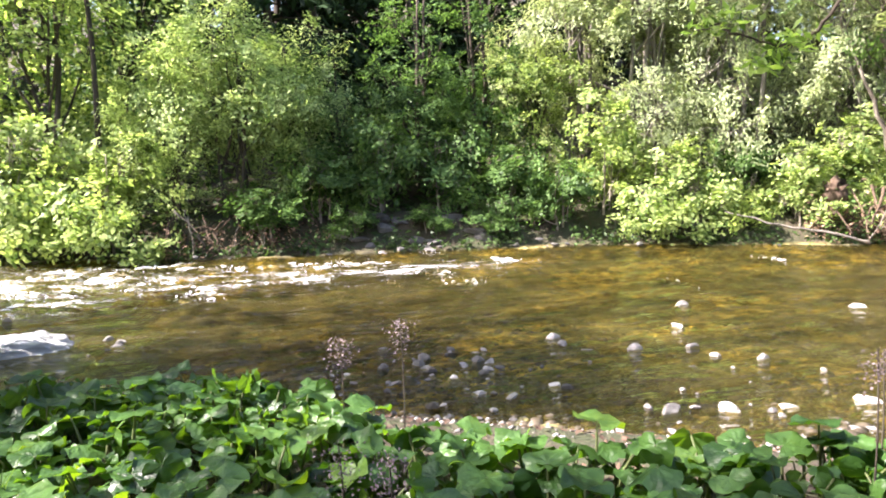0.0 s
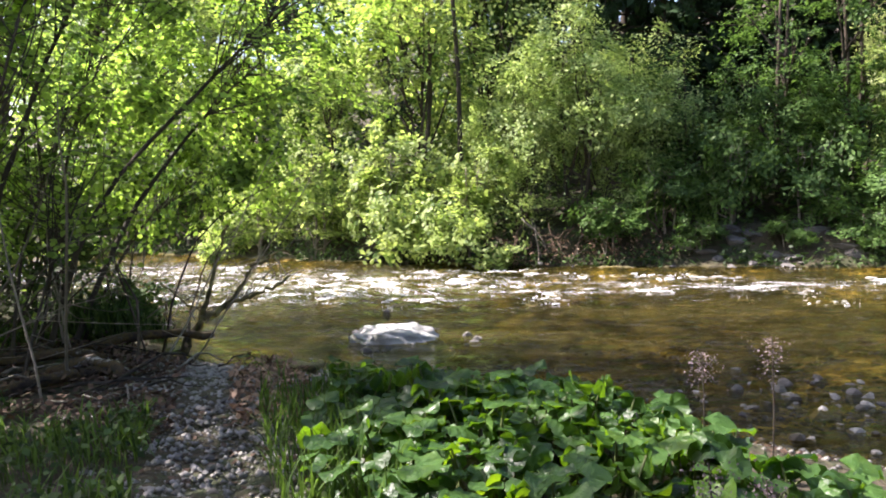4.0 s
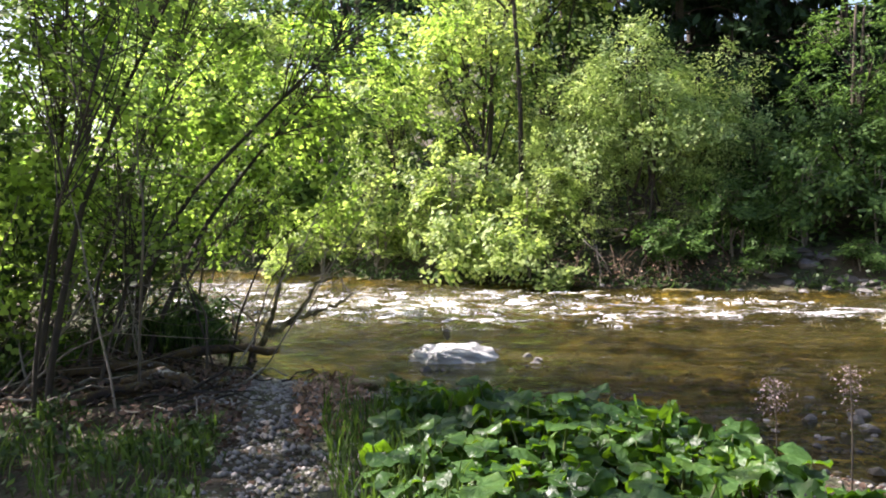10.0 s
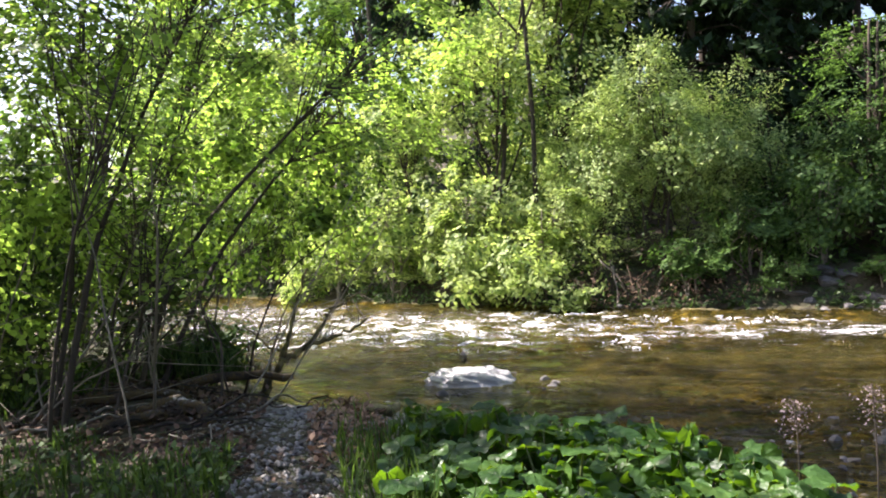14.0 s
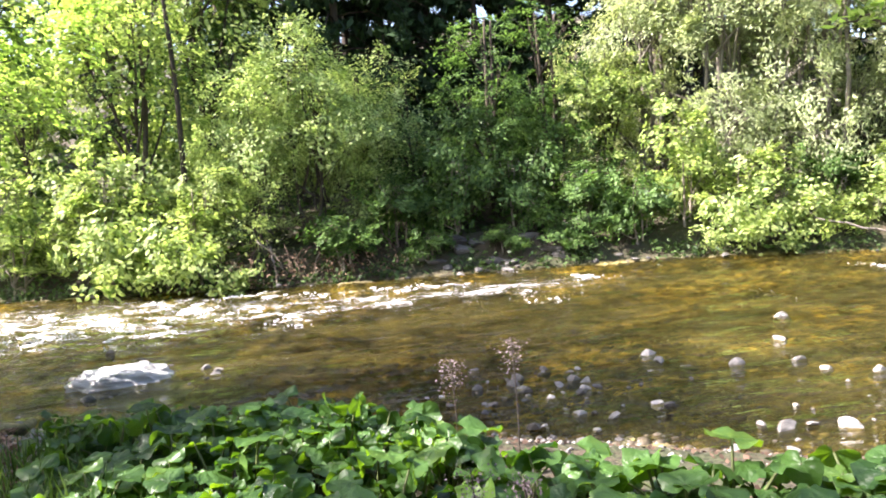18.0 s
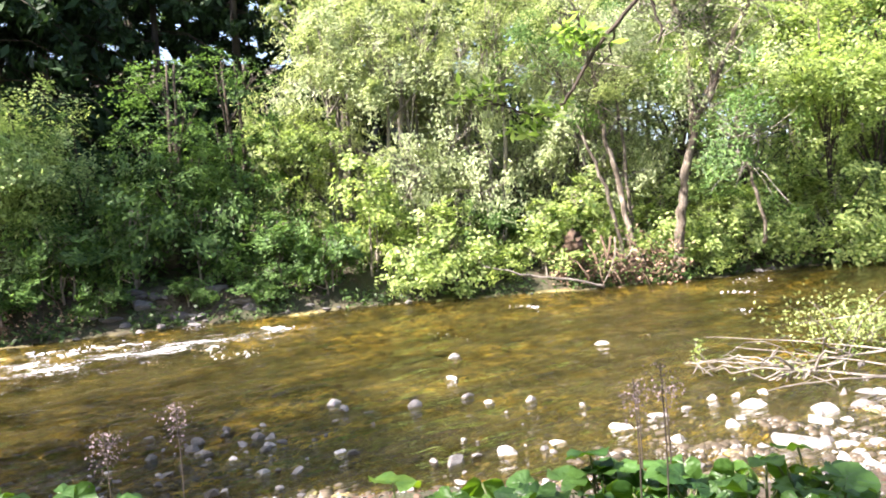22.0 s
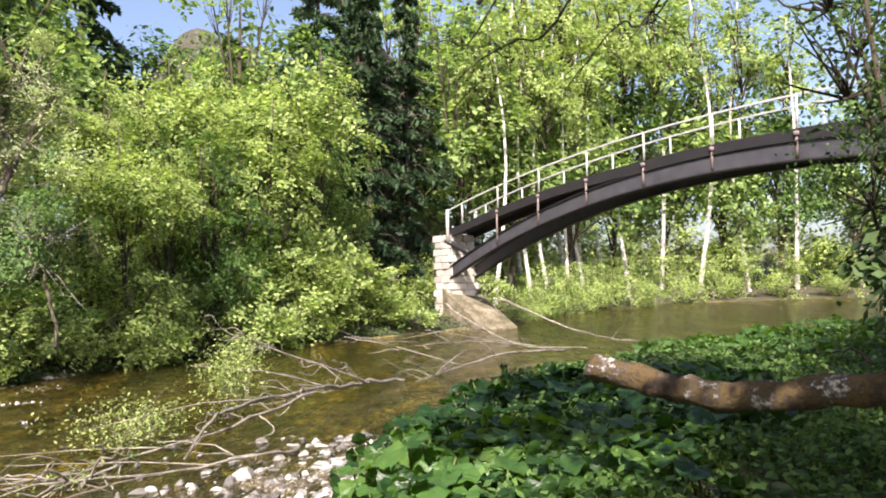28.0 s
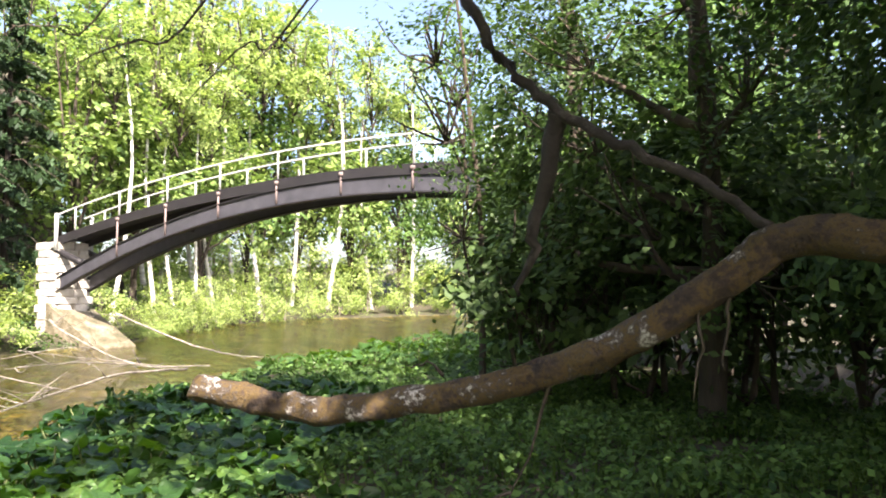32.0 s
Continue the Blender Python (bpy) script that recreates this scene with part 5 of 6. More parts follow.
def leaning_tree(seed, foot, stems, crown, n, size, leaf, bark, label, r0=0.05, spread=0.16, per_area=9):
    """A tree of several leaning stems; foot, stems and crown are places in the world."""
    q = np.random.RandomState(seed)
    ob = thing("leaning_tree", pose(*foot), label, "tree", G_LEFT)
    rel = lambda p: np.array(p, float) - foot
    cs = clumps(q, [(*rel(b[:3]), *b[3:]) for b in crown], per_area, 0.35)
    for k, line in enumerate(stems):
        r = r0 * (1.0 if k < 2 else 0.6)
        pts = [rel(p) for p in line]
        part("trunk", Tubes(q, 8).add(pts, r, r * 0.3, 4, r * 0.2).mesh("trunk", bark), ob)
        tb = Tubes(q, 5)
        near = cs[np.argsort(np.linalg.norm(cs - pts[-1], axis=1))[:26]]
        for c in near:
            a = pts[-2] + (pts[-1] - pts[-2]) * q.uniform(0.1, 1.0)
            tb.add([a, a * 0.5 + c * 0.5 + q.normal(0, 0.08, 3), c], r * 0.28, 0.004, 3)
        tagged(part("limb", tb.mesh("limb", bark), ob), kind="stuff")
    part("crown", quads_of("crown", leaf_cloud(q, cs, n, spread, size, upright=0.2, narrow=0.8, rounded=True), leaf), ob, "sunlit translucent leaves")
    return ob


leaning_tree(101, (-5.3, 6.2, 0.45), [[(-5.2, 6.1, 0.3), (-5.05, 6.9, 1.6), (-4.63, 7.8, 2.75), (-4.1, 8.6, 3.6)], [(-5.4, 6.0, 0.3), (-5.0, 6.5, 1.9), (-4.3, 7.4, 3.1), (-3.5, 8.2, 4.2)], [(-5.3, 6.3, 0.3), (-5.3, 7.6, 1.6), (-5.2, 9.2, 2.4)], [(-5.6, 6.2, 0.3), (-5.2, 6.4, 2.4), (-4.5, 6.6, 4.6)]],
    [(-4.4, 8.0, 3.5, 1.2, 1.4, 1.3), (-3.6, 8.6, 4.6, 1.2, 1.4, 1.2), (-5.4, 8.0, 3.0, 1.2, 1.3, 1.0), (-5.2, 7.4, 5.0, 1.3, 1.3, 1.2), (-4.6, 10.5, 3.4, 1.0, 0.8, 1.1), (-6.6, 10.4, 3.8, 1.2, 0.8, 1.3), (-4.6, 8.4, 2.3, 0.9, 0.9, 0.6), (-3.2, 9.9, 3.9, 0.8, 0.7, 1.0), (-5.6, 7.2, 1.9, 0.9, 0.9, 0.7), (-4.9, 8.8, 2.0, 0.8, 0.8, 0.5)], 18000, 0.072, L_THIN, M_BARK, "leaning tree with dark stems and sunlit yellow-green leaves", 0.035)
leaning_tree(102, (-4.8, 4.6, 0.5), [[(-4.8, 4.5, 0.3), (-4.75, 4.9, 1.8), (-4.5, 5.4, 3.2), (-4.05, 5.8, 4.4)], [(-5.2, 4.8, 0.3), (-5.1, 5.1, 2.0), (-5.0, 5.4, 4.6)], [(-4.3, 3.9, 0.4), (-4.1, 4.0, 1.8), (-3.6, 4.1, 3.2)], [(-5.0, 5.2, 0.4), (-5.1, 5.6, 1.6), (-4.9, 6.1, 2.9)], [(-4.5, 4.7, 0.4), (-4.6, 5.2, 1.2), (-4.4, 5.6, 2.2)]],
    [(-4.4, 5.6, 3.8, 1.1, 1.1, 1.0), (-5.4, 5.8, 3.2, 1.2, 1.2, 1.3), (-5.2, 5.0, 4.8, 1.3, 1.2, 1.0), (-6.0, 5.6, 1.8, 1.0, 1.0, 1.1), (-4.0, 5.8, 4.8, 0.9, 0.9, 0.8), (-5.4, 4.6, 2.4, 0.8, 0.8, 1.2), (-4.7, 5.5, 2.4, 0.8, 0.8, 0.9), (-5.6, 5.4, 1.2, 0.7, 0.7, 0.6), (-4.4, 4.6, 3.6, 0.7, 0.7, 0.9)], 12500, 0.066, L_THIN, M_BARK, "several dark stems with fresh green leaves beside the path", 0.032)
leaning_tree(103, (-8.5, 8.5, 0.5), [[(-8.5, 8.5, 0.3), (-8.4, 8.9, 2.5), (-8.0, 9.3, 5.5)], [(-9.2, 9.0, 0.3), (-9.3, 9.3, 3.0), (-9.0, 9.6, 6.0)], [(-8.0, 9.4, 0.3), (-7.7, 10.0, 2.2), (-7.0, 10.8, 3.8)]],
    [(-8.4, 7.5, 4.8, 1.6, 1.5, 1.6), (-7.0, 10.9, 3.2, 1.4, 1.5, 1.4), (-9.4, 9.6, 3.4, 1.5, 1.5, 1.8), (-8.6, 11.6, 6.0, 1.6, 1.6, 1.2), (-7.4, 9.4, 1.6, 1.0, 1.0, 0.9), (-9.6, 8.4, 1.6, 1.2, 1.2, 1.0), (-10.5, 10.5, 2.6, 1.5, 1.5, 1.8), (-12.0, 13.0, 3.0, 1.6, 1.6, 2.2), (-9.0, 12.0, 4.4, 1.4, 1.4, 1.4)], 14000, 0.088, L_THIN, M_BARK, "green waterside tree with a dark trunk", 0.1)
# the masses at low y are unseen, added to shade the path
leaning_tree(104, (-7.4, 4.6, 0.5), [[(-7.4, 4.6, 0.3), (-7.3, 4.8, 3.0), (-7.0, 5.2, 7.0)], [(-8.4, 5.8, 0.3), (-8.3, 6.0, 3.0), (-8.0, 6.4, 6.5)]],
    [(-7.2, 5.6, 5.6, 1.5, 1.5, 1.3), (-8.6, 6.4, 3.0, 1.4, 1.4, 1.6), (-7.4, 5.6, 1.6, 1.0, 1.0, 1.0), (-8.8, 6.2, 5.6, 1.5, 1.5, 1.3), (-7.8, 7.0, 4.2, 1.2, 1.2, 1.1), (-6.4, 3.6, 4.2, 1.0, 1.0, 0.8), (-7.2, 2.6, 5.0, 1.3, 1.2, 0.9), (-8.2, 4.0, 5.6, 1.4, 1.3, 1.0), (-6.2, 4.8, 5.4, 1.1, 1.0, 0.8), (-9.2, 2.4, 6.4, 1.4, 1.3, 1.0), (-6.6, 2.0, 4.0, 0.9, 0.9, 0.8), (-8.4, 5.6, 1.4, 1.2, 1.0, 0.9)], 12500, 0.1, L_ALDER, M_BARK, "shaded green tree behind the path", 0.11)

# dead mossy bush at the shore
q = np.random.RandomState(110)
ob = thing("dead_bush", pose(-4.6, 7.0, 0.3), "bare mossy bush with forked twigs at the shore", "bush")
o = np.array([-4.6, 7.0, 0.3])
FORKS = [([(-4.58, 7.06, 0.1), (-4.46, 7.15, 0.43), (-4.32, 7.23, 0.67)], 0.05), ([(-4.35, 7.2, 0.62), (-4.25, 7.28, 0.98), (-4.18, 7.32, 1.26), (-4.04, 7.39, 1.65)], 0.024), ([(-4.35, 7.2, 0.64), (-4.14, 7.34, 0.72), (-3.93, 7.45, 0.83), (-3.72, 7.56, 0.88), (-3.46, 7.68, 1.04)], 0.03),
    ([(-4.14, 7.34, 0.72), (-3.9, 7.47, 1.05), (-3.8, 7.52, 1.19), (-3.61, 7.61, 1.28), (-3.38, 7.71, 1.43)], 0.02), ([(-4.32, 7.23, 0.67), (-4.39, 7.19, 0.75), (-4.56, 7.09, 0.94), (-4.78, 6.95, 1.15)], 0.014), ([(-4.46, 7.15, 0.4), (-4.61, 7.06, 0.57), (-4.66, 7.03, 0.83)], 0.018)]
for line, r in FORKS:
    bough = part("branch", Tubes(q, 7, 0.15).add([np.array(p) - o for p in line], r * 1.25, r * 0.5, 5, 0.018).mesh("branch", M_TWIGMOSS), ob, "mossy forked branch")
    for _ in range(9 if r < 0.04 else 2):
        i, u = q.randint(len(line) - 1), q.uniform()
        p = np.array(line[i]) * (1 - u) + np.array(line[i + 1]) * u - o
        d = np.array([q.normal(0.1, 0.2), q.normal(0.1, 0.12), q.uniform(0.02, 0.35)])
        part("twig", Tubes(q, 4, 0.1).add([p, p + d * 0.5 + q.normal(0, 0.03, 3), p + d], 0.007, 0.003, 3, 0.008).mesh("twig", M_GREYBARK), bough)
for lines, label in ((((-4.9, 5.9, 0.6), (-4.5, 6.4, 0.62), (-4.1, 7.0, 0.5)), "thin mossy log across the path edge"), (((-2.85, 4.9, 0.46), (-2.6, 5.25, 0.54), (-2.3, 5.6, 0.58)), "short yellow-mossed log beside the butterbur"), (((-4.7, 4.3, 0.5), (-4.2, 4.9, 0.62), (-3.95, 5.5, 0.52)), "old mossy log beside the path"), (((-4.5, 5.1, 0.6), (-4.1, 5.2, 0.66), (-3.6, 5.0, 0.5)), "broken brown log beside the path"), (((-5.4, 5.2, 0.55), (-4.8, 5.3, 0.7), (-4.3, 5.5, 0.6)), "rotting log among the stems")):
    lg = new("mossy_log", Tubes(q, 9, 0.12).add(lines, 0.058, 0.036, 4, 0.022).mesh("mossy_log", M_TWIGMOSS if "yellow" in label else M_MOSSBARK))
    tagged(lg, label, "log")

# grass, herbs and litter of the near bank
def scatter(n, x0, x1, y0, y1, test):
    x, y = prng.uniform(x0, x1, n), prng.uniform(y0, y1, n)
    k = test(x, y)
    return np.stack([x[k], y[k], height_at(x[k], y[k])], -1)


def blades(pts, tall, wide, leaf, name, label, category="grass"):
    n = len(pts)
    d = prng.normal(0, 1, (n, 2))
    d /= np.linalg.norm(d, axis=1)[:, None]
    h = tall * prng.uniform(0.4, 1.2, n)[:, None]
    lean = prng.uniform(0.1, 0.7, n)[:, None] * h
    side = np.concatenate([np.stack([-d[:, 1], d[:, 0]], -1) * wide, np.zeros((n, 1))], 1)
    tip = pts + np.concatenate([d * lean, h], 1)
    mid = pts + np.concatenate([d * lean * 0.3, h * 0.6], 1)
    return tagged(new(name, quads_of(name, np.stack([pts - side * 0.4, mid - side, tip, mid + side], 1), leaf)), label, category, kind="stuff")


path_x = lambda y: -1.6 - 0.55 * (y - 2.6)
left = scatter(15000, -7, -1.2, 1.5, 7.0, lambda x, y: (np.abs(x - path_x(y)) > 0.42 + 0.12 * waves(x, y, 68, 0.7, 1)) & ((y < 3.7 + 0.4 * waves(x, y, 67, 0.9, 1)) | (x < -5.6)) & (x < path_x(y)) & (waves(x, y, 61, 1.0, 1) > -0.4))
blades(left, 0.22, 0.008, L_GRASS, "grass", "green grass on the shaded near bank")
tuft = scatter(5200, -3.2, -0.9, 2.4, 4.7, lambda x, y: (x > path_x(y) + 0.3) & (x < path_x(y) + 0.95) & (waves(x, y, 70, 0.5, 1) > 0.1))
blades(tuft, 0.32, 0.006, L_GRASS, "grass", "upright grass tufts beside the path")
right = scatter(40000, -3, 12, -9, 2.0, lambda x, y: (shore_gap(x, y, NEAR_SHORE)[0] > 1.7) & (y < 0.9 + 0.5 * waves(x, y, 63, 0.8, 1)) & (x > -1.2 + waves(x, y, 64, 0.9, 0.9)) & (y < np.where(x > 3.2, 0.1, 2.0)) & (waves(x, y, 62, 1.3, 1) > -0.5))
blades(right[::2], 0.26, 0.011, L_GRASS, "grass", "lush grass in the shade of the trees")


def herbs(pts, tall, size, leaf, label):
    up = np.repeat(pts, 3, 0)
    up = up + np.stack([prng.normal(0, 0.05, len(up)), prng.normal(0, 0.05, len(up)), prng.uniform(0.1, 1, len(up)) * tall], -1)
    return tagged(new("herbs", quads_of("herbs", leaf_quads(prng, up, size, 0.9, 0.6), leaf)), label, "herbs", kind="stuff")


herbs(left[::2], 0.2, 0.06, L_DARK, "small leafy herbs beside the path")
herbs(right[1::2], 0.3, 0.085, L_ALDER, "leafy herbs below the fallen log")
herbs(right[::2], 0.34, 0.08, L_ALDER, "light green herbs below the fallen log")
far_right = scatter(14000, 11, 30, -16, 1.5, lambda x, y: (shore_gap(x, y, NEAR_SHORE)[1] < 0) & (shore_gap(x, y, NEAR_SHORE)[0] < 8) & (shore_gap(x, y, NEAR_SHORE)[0] > 0.8))
herbs(far_right, 0.22, 0.14, L_ALDER, "green herbs on the shore before the bridge")
litter = scatter(12000, -7, 5, 0.5, 8, lambda x, y: (shore_gap(x, y, NEAR_SHORE)[1] < 0) & (waves(x, y, 66, 1.5, 1) > -0.2))
litter[:, 2] += 0.012
tagged(new("leaf_litter", quads_of("leaf_litter", leaf_quads(prng, litter, 0.05, 2.0, 0.6), L_DARKLITTER)), "dry brown leaf litter on the bank", "litter", kind="stuff")
dry = scatter(2600, -3.0, -1.6, 4.2, 6.4, lambda x, y: (x > path_x(y) + 0.1) & (x < path_x(y) + 0.75))
dry[:, 2] += np.abs(prng.normal(0, 0.07, len(dry)))
tagged(new("leaf_litter", quads_of("leaf_litter", leaf_quads(prng, dry, 0.075, 0.6, 0.5), L_LITTER)), "dry brown leaves and stalks at the edge of the butterbur", "litter", kind="stuff")
# brushwood and brown rubbish washed up beside the path
q = np.random.RandomState(118)
for k in range(26):
    a = np.array([q.uniform(-5.2, -3.1), q.uniform(4.0, 6.2)])
    w, half = q.normal(0.5, 0.7), q.uniform(0.15, 0.5)
    d = np.array([math.cos(w), math.sin(w)]) * half
    e = [(*(a + d * k2), ground_z(*(a + d * k2)) + 0.03 + 0.16 * q.uniform() * (1 - 0.5 * abs(k2))) for k2 in (-1, 0, 1)]
    st = new("dead_stick", Tubes(q, 5, 0.12).add(e, q.uniform(0.006, 0.02), 0.004, 3, 0.016).mesh("dead_stick", M_SHADEBARK if k % 4 else M_DRIFT))
    tagged(st, "short dead stick in the brushwood beside the path", "stick", "brushwood beside the path")
drift = scatter(4200, -5.6, -2.7, 3.7, 6.6, lambda x, y: (x < path_x(y) - 0.3) & (waves(x, y, 69, 0.8, 1) > -0.6))
drift[:, 2] += np.abs(prng.normal(0, 0.06, len(drift)))
tagged(new("leaf_litter", quads_of("leaf_litter", leaf_quads(prng, drift, 0.07, 0.8, 0.5), L_DARKLITTER)), "brown dead leaves among the brushwood", "litter", kind="stuff")
tuft2 = scatter(2600, -5.9, -4.6, 6.2, 7.5, lambda x, y: np.hypot(x + 5.2, (y - 6.85)) < 0.55)
tuft2[:, 2] += 0.35 * np.sqrt(np.clip(1 - np.hypot(tuft2[:, 0] + 5.2, tuft2[:, 1] - 6.85) / 0.6, 0, 1))
blades(tuft2, 0.35, 0.008, L_DARK, "sedge", "dark green sedge tussock at the water", "sedge")

# thin bare branches that cross among the stems
q = np.random.RandomState(117)
for k in range(34):
    foot = np.array([q.uniform(-6.6, -3.9), q.uniform(4.3, 7.4), 0.45])
    tip = foot + np.array([q.normal(0.5, 0.7), q.normal(0.6, 0.6), q.uniform(0.7, 2.8)])
    sap = thing("bare_sapling", pose(*foot), "thin bare grey sapling among the stems", "sapling", G_LEFT)
    line = [np.array([0, 0, -0.1]), (tip - foot) * 0.5 + q.normal(0, 0.14, 3), tip - foot]
    part("stem", Tubes(q, 5, 0.08).add(line, q.uniform(0.009, 0.018), 0.003, 4, 0.012).mesh("stem", M_GREYBARK if k % 3 else M_BARK), sap)
    tb = Tubes(q, 3)
    for _ in range(7):
        p = line[1] + (line[2] - line[1]) * q.uniform(-0.5, 1)
        d = np.array([q.normal(0.15, 0.35), q.normal(0.1, 0.3), q.uniform(-0.2, 0.4)])
        tb.add([p, p + d * 0.5 + q.normal(0, 0.04, 3), p + d], 0.005, 0.002, 2)
    tagged(part("twig", tb.mesh("twig", M_GREYBARK), sap), kind="stuff")

# ---- fallen, mossy log and the dark trees round it ----
q = np.random.RandomState(120)
log = thing("fallen_trunk", pose(3.3, -2.3, 0.5), "curved mossy fallen trunk hanging over the bank", "fallen tree")
o = np.array([3.3, -2.3, 0.5])
W = lambda *p: np.array(p, float) - o
part("trunk", Tubes(q, 14, 0.1).add([W(4.62, -0.60, 1.62), W(4.4, -1.0, 1.52), W(4.16, -1.38, 1.49), W(3.76, -1.89, 1.60), W(3.31, -2.32, 1.76), W(2.82, -2.65, 2.05), W(2.45, -2.92, 2.37)], 0.078, 0.085, 6, 0.006).mesh("trunk", M_MOSSBARK), log, "thick brown mossy trunk")
part("limb", Tubes(q, 10, 0.07).add([W(2.45, -2.92, 2.45), W(2.72, -2.77, 2.69), W(3.06, -2.52, 2.94), W(3.3, -2.34, 3.13), W(3.45, -2.1, 3.4), W(3.54, -1.91, 3.78), W(3.6, -1.6, 4.3)], 0.024, 0.036, 5, 0.012).mesh("limb", M_SHADEBARK), log, "upper limb with grey bark")
part("limb", Tubes(q, 9, 0.08).add([W(3.32, -2.34, 3.14), W(3.42, -2.31, 2.7), W(3.5, -2.28, 2.4), W(3.62, -2.25, 2.15)], 0.058, 0.014, 4, 0.02).mesh("limb", M_SHADEBARK), log, "dark hanging limb")
part("limb", Tubes(q, 12, 0.07).add([W(2.56, -2.84, 2.27), W(2.4, -2.97, 2.4), W(2.12, -3.18, 2.38), W(1.8, -3.45, 2.2), W(1.2, -4.0, 1.4), W(0.9, -4.4, 0.2)], 0.08, 0.12, 5, 0.008).mesh("limb", M_MOSSBARK), log, "rooted lower trunk")
for a, b, c in ((W(3.35, -2.3, 1.72), W(3.45, -2.25, 1.4), W(3.5, -2.1, 1.05)), (W(3.5, -2.12, 1.1), W(3.6, -1.9, 1.0), W(3.75, -1.7, 0.8)), (W(2.7, -2.72, 2.1), W(2.68, -2.7, 1.9), W(2.72, -2.68, 1.65)), (W(2.62, -2.8, 2.2), W(2.58, -2.78, 2.0), W(2.6, -2.76, 1.8)), (W(3.8, -1.86, 1.7), W(3.86, -1.8, 1.78), W(3.9, -1.7, 1.74))):
    part("twig", Tubes(q, 5, 0.1).add([a, b, c], 0.012, 0.004, 3, 0.01).mesh("twig", M_BARK), log, "thin bare twig")


def near_tree(seed, foot, top, r, blobs, n, size, leaf, label, group="trees of the near bank"):
    q = np.random.RandomState(seed)
    ob = thing("bank_tree", pose(*foot), label, "tree", group)
    f = np.array(foot, float)
    t = np.array(top, float) - f
    cs = clumps(q, [(b[0] - f[0], b[1] - f[1], b[2] - f[2], *b[3:]) for b in blobs], 5, 0.3)
    part("trunk", Tubes(q, 10).add([(0, 0, -0.4), t * 0.4 + q.normal(0, 0.1, 3), t], r, r * 0.3, 5, r * 0.1).mesh("trunk", M_BARK), ob)
    for b in blobs:
        e = np.array(b[:3]) - f
        tb = Tubes(q, 6)
        a = t * np.clip(e[2] / t[2] * 0.7, 0.2, 0.95)
        tb.add([a, a * 0.5 + e * 0.5 + q.normal(0, 0.15, 3), e], r * 0.4, 0.02, 3, 0.02)
        for c in cs[np.argsort(np.linalg.norm(cs - e, axis=1))[:10]]:
            tb.add([a * 0.3 + e * 0.7, (a * 0.3 + e * 0.7) * 0.5 + c * 0.5 + q.normal(0, 0.1, 3), c], 0.02, 0.006, 2)
        tagged(part("limb", tb.mesh("limb", M_BARK), ob), kind="stuff")
    part("crown", quads_of("crown", leaf_cloud(q, cs, n, 0.3, size), leaf), ob, "dense leafy crown")
    return ob


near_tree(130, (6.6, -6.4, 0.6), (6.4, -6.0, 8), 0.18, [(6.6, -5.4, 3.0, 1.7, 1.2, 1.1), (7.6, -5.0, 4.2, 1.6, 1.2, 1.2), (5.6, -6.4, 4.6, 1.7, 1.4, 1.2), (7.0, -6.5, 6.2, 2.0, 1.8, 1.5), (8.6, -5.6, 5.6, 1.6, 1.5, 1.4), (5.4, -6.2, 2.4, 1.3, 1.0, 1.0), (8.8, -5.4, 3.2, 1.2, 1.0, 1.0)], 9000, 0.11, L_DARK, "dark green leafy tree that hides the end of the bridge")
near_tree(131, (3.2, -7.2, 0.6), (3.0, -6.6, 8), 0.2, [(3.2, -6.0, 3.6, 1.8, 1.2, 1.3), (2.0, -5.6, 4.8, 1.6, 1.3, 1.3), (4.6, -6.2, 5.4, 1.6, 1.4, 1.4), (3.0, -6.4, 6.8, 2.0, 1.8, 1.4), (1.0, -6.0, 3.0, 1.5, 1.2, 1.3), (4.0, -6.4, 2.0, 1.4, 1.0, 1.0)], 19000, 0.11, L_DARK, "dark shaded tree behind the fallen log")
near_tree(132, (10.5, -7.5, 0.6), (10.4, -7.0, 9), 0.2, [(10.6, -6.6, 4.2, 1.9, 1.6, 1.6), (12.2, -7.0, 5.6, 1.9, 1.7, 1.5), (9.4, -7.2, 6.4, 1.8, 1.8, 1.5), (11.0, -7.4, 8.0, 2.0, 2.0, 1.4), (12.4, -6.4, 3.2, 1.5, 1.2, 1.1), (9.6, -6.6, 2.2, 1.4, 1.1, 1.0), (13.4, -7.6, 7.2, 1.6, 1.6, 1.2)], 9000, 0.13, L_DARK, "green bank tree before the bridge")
# unseen tree, crown masses added to shade the trees behind the log
near_tree(133, (-0.4, -6.5, 0.6), (-0.6, -5.8, 9), 0.22, [(-1.5, -5.0, 5.5, 2.0, 1.8, 1.4), (0.8, -4.6, 6.2, 2.0, 1.8, 1.3), (-0.6, -6.0, 7.6, 2.4, 2.2, 1.5), (-3.0, -6.0, 6.0, 1.8, 1.8, 1.4), (2.4, -4.0, 5.2, 1.4, 1.2, 0.9), (2.6, -5.2, 7.6, 1.6, 1.3, 1.0), (-4.2, -4.0, 7.4, 1.6, 1.5, 1.1), (0.6, -5.8, 9.2, 1.6, 1.4, 1.0), (2.2, -6.4, 9.6, 1.5, 1.3, 0.9), (-1.4, -6.8, 9.4, 1.5, 1.3, 0.9)], 34000, 0.16, L_ALDER, "unseen tall tree behind the path, crown added for shade")
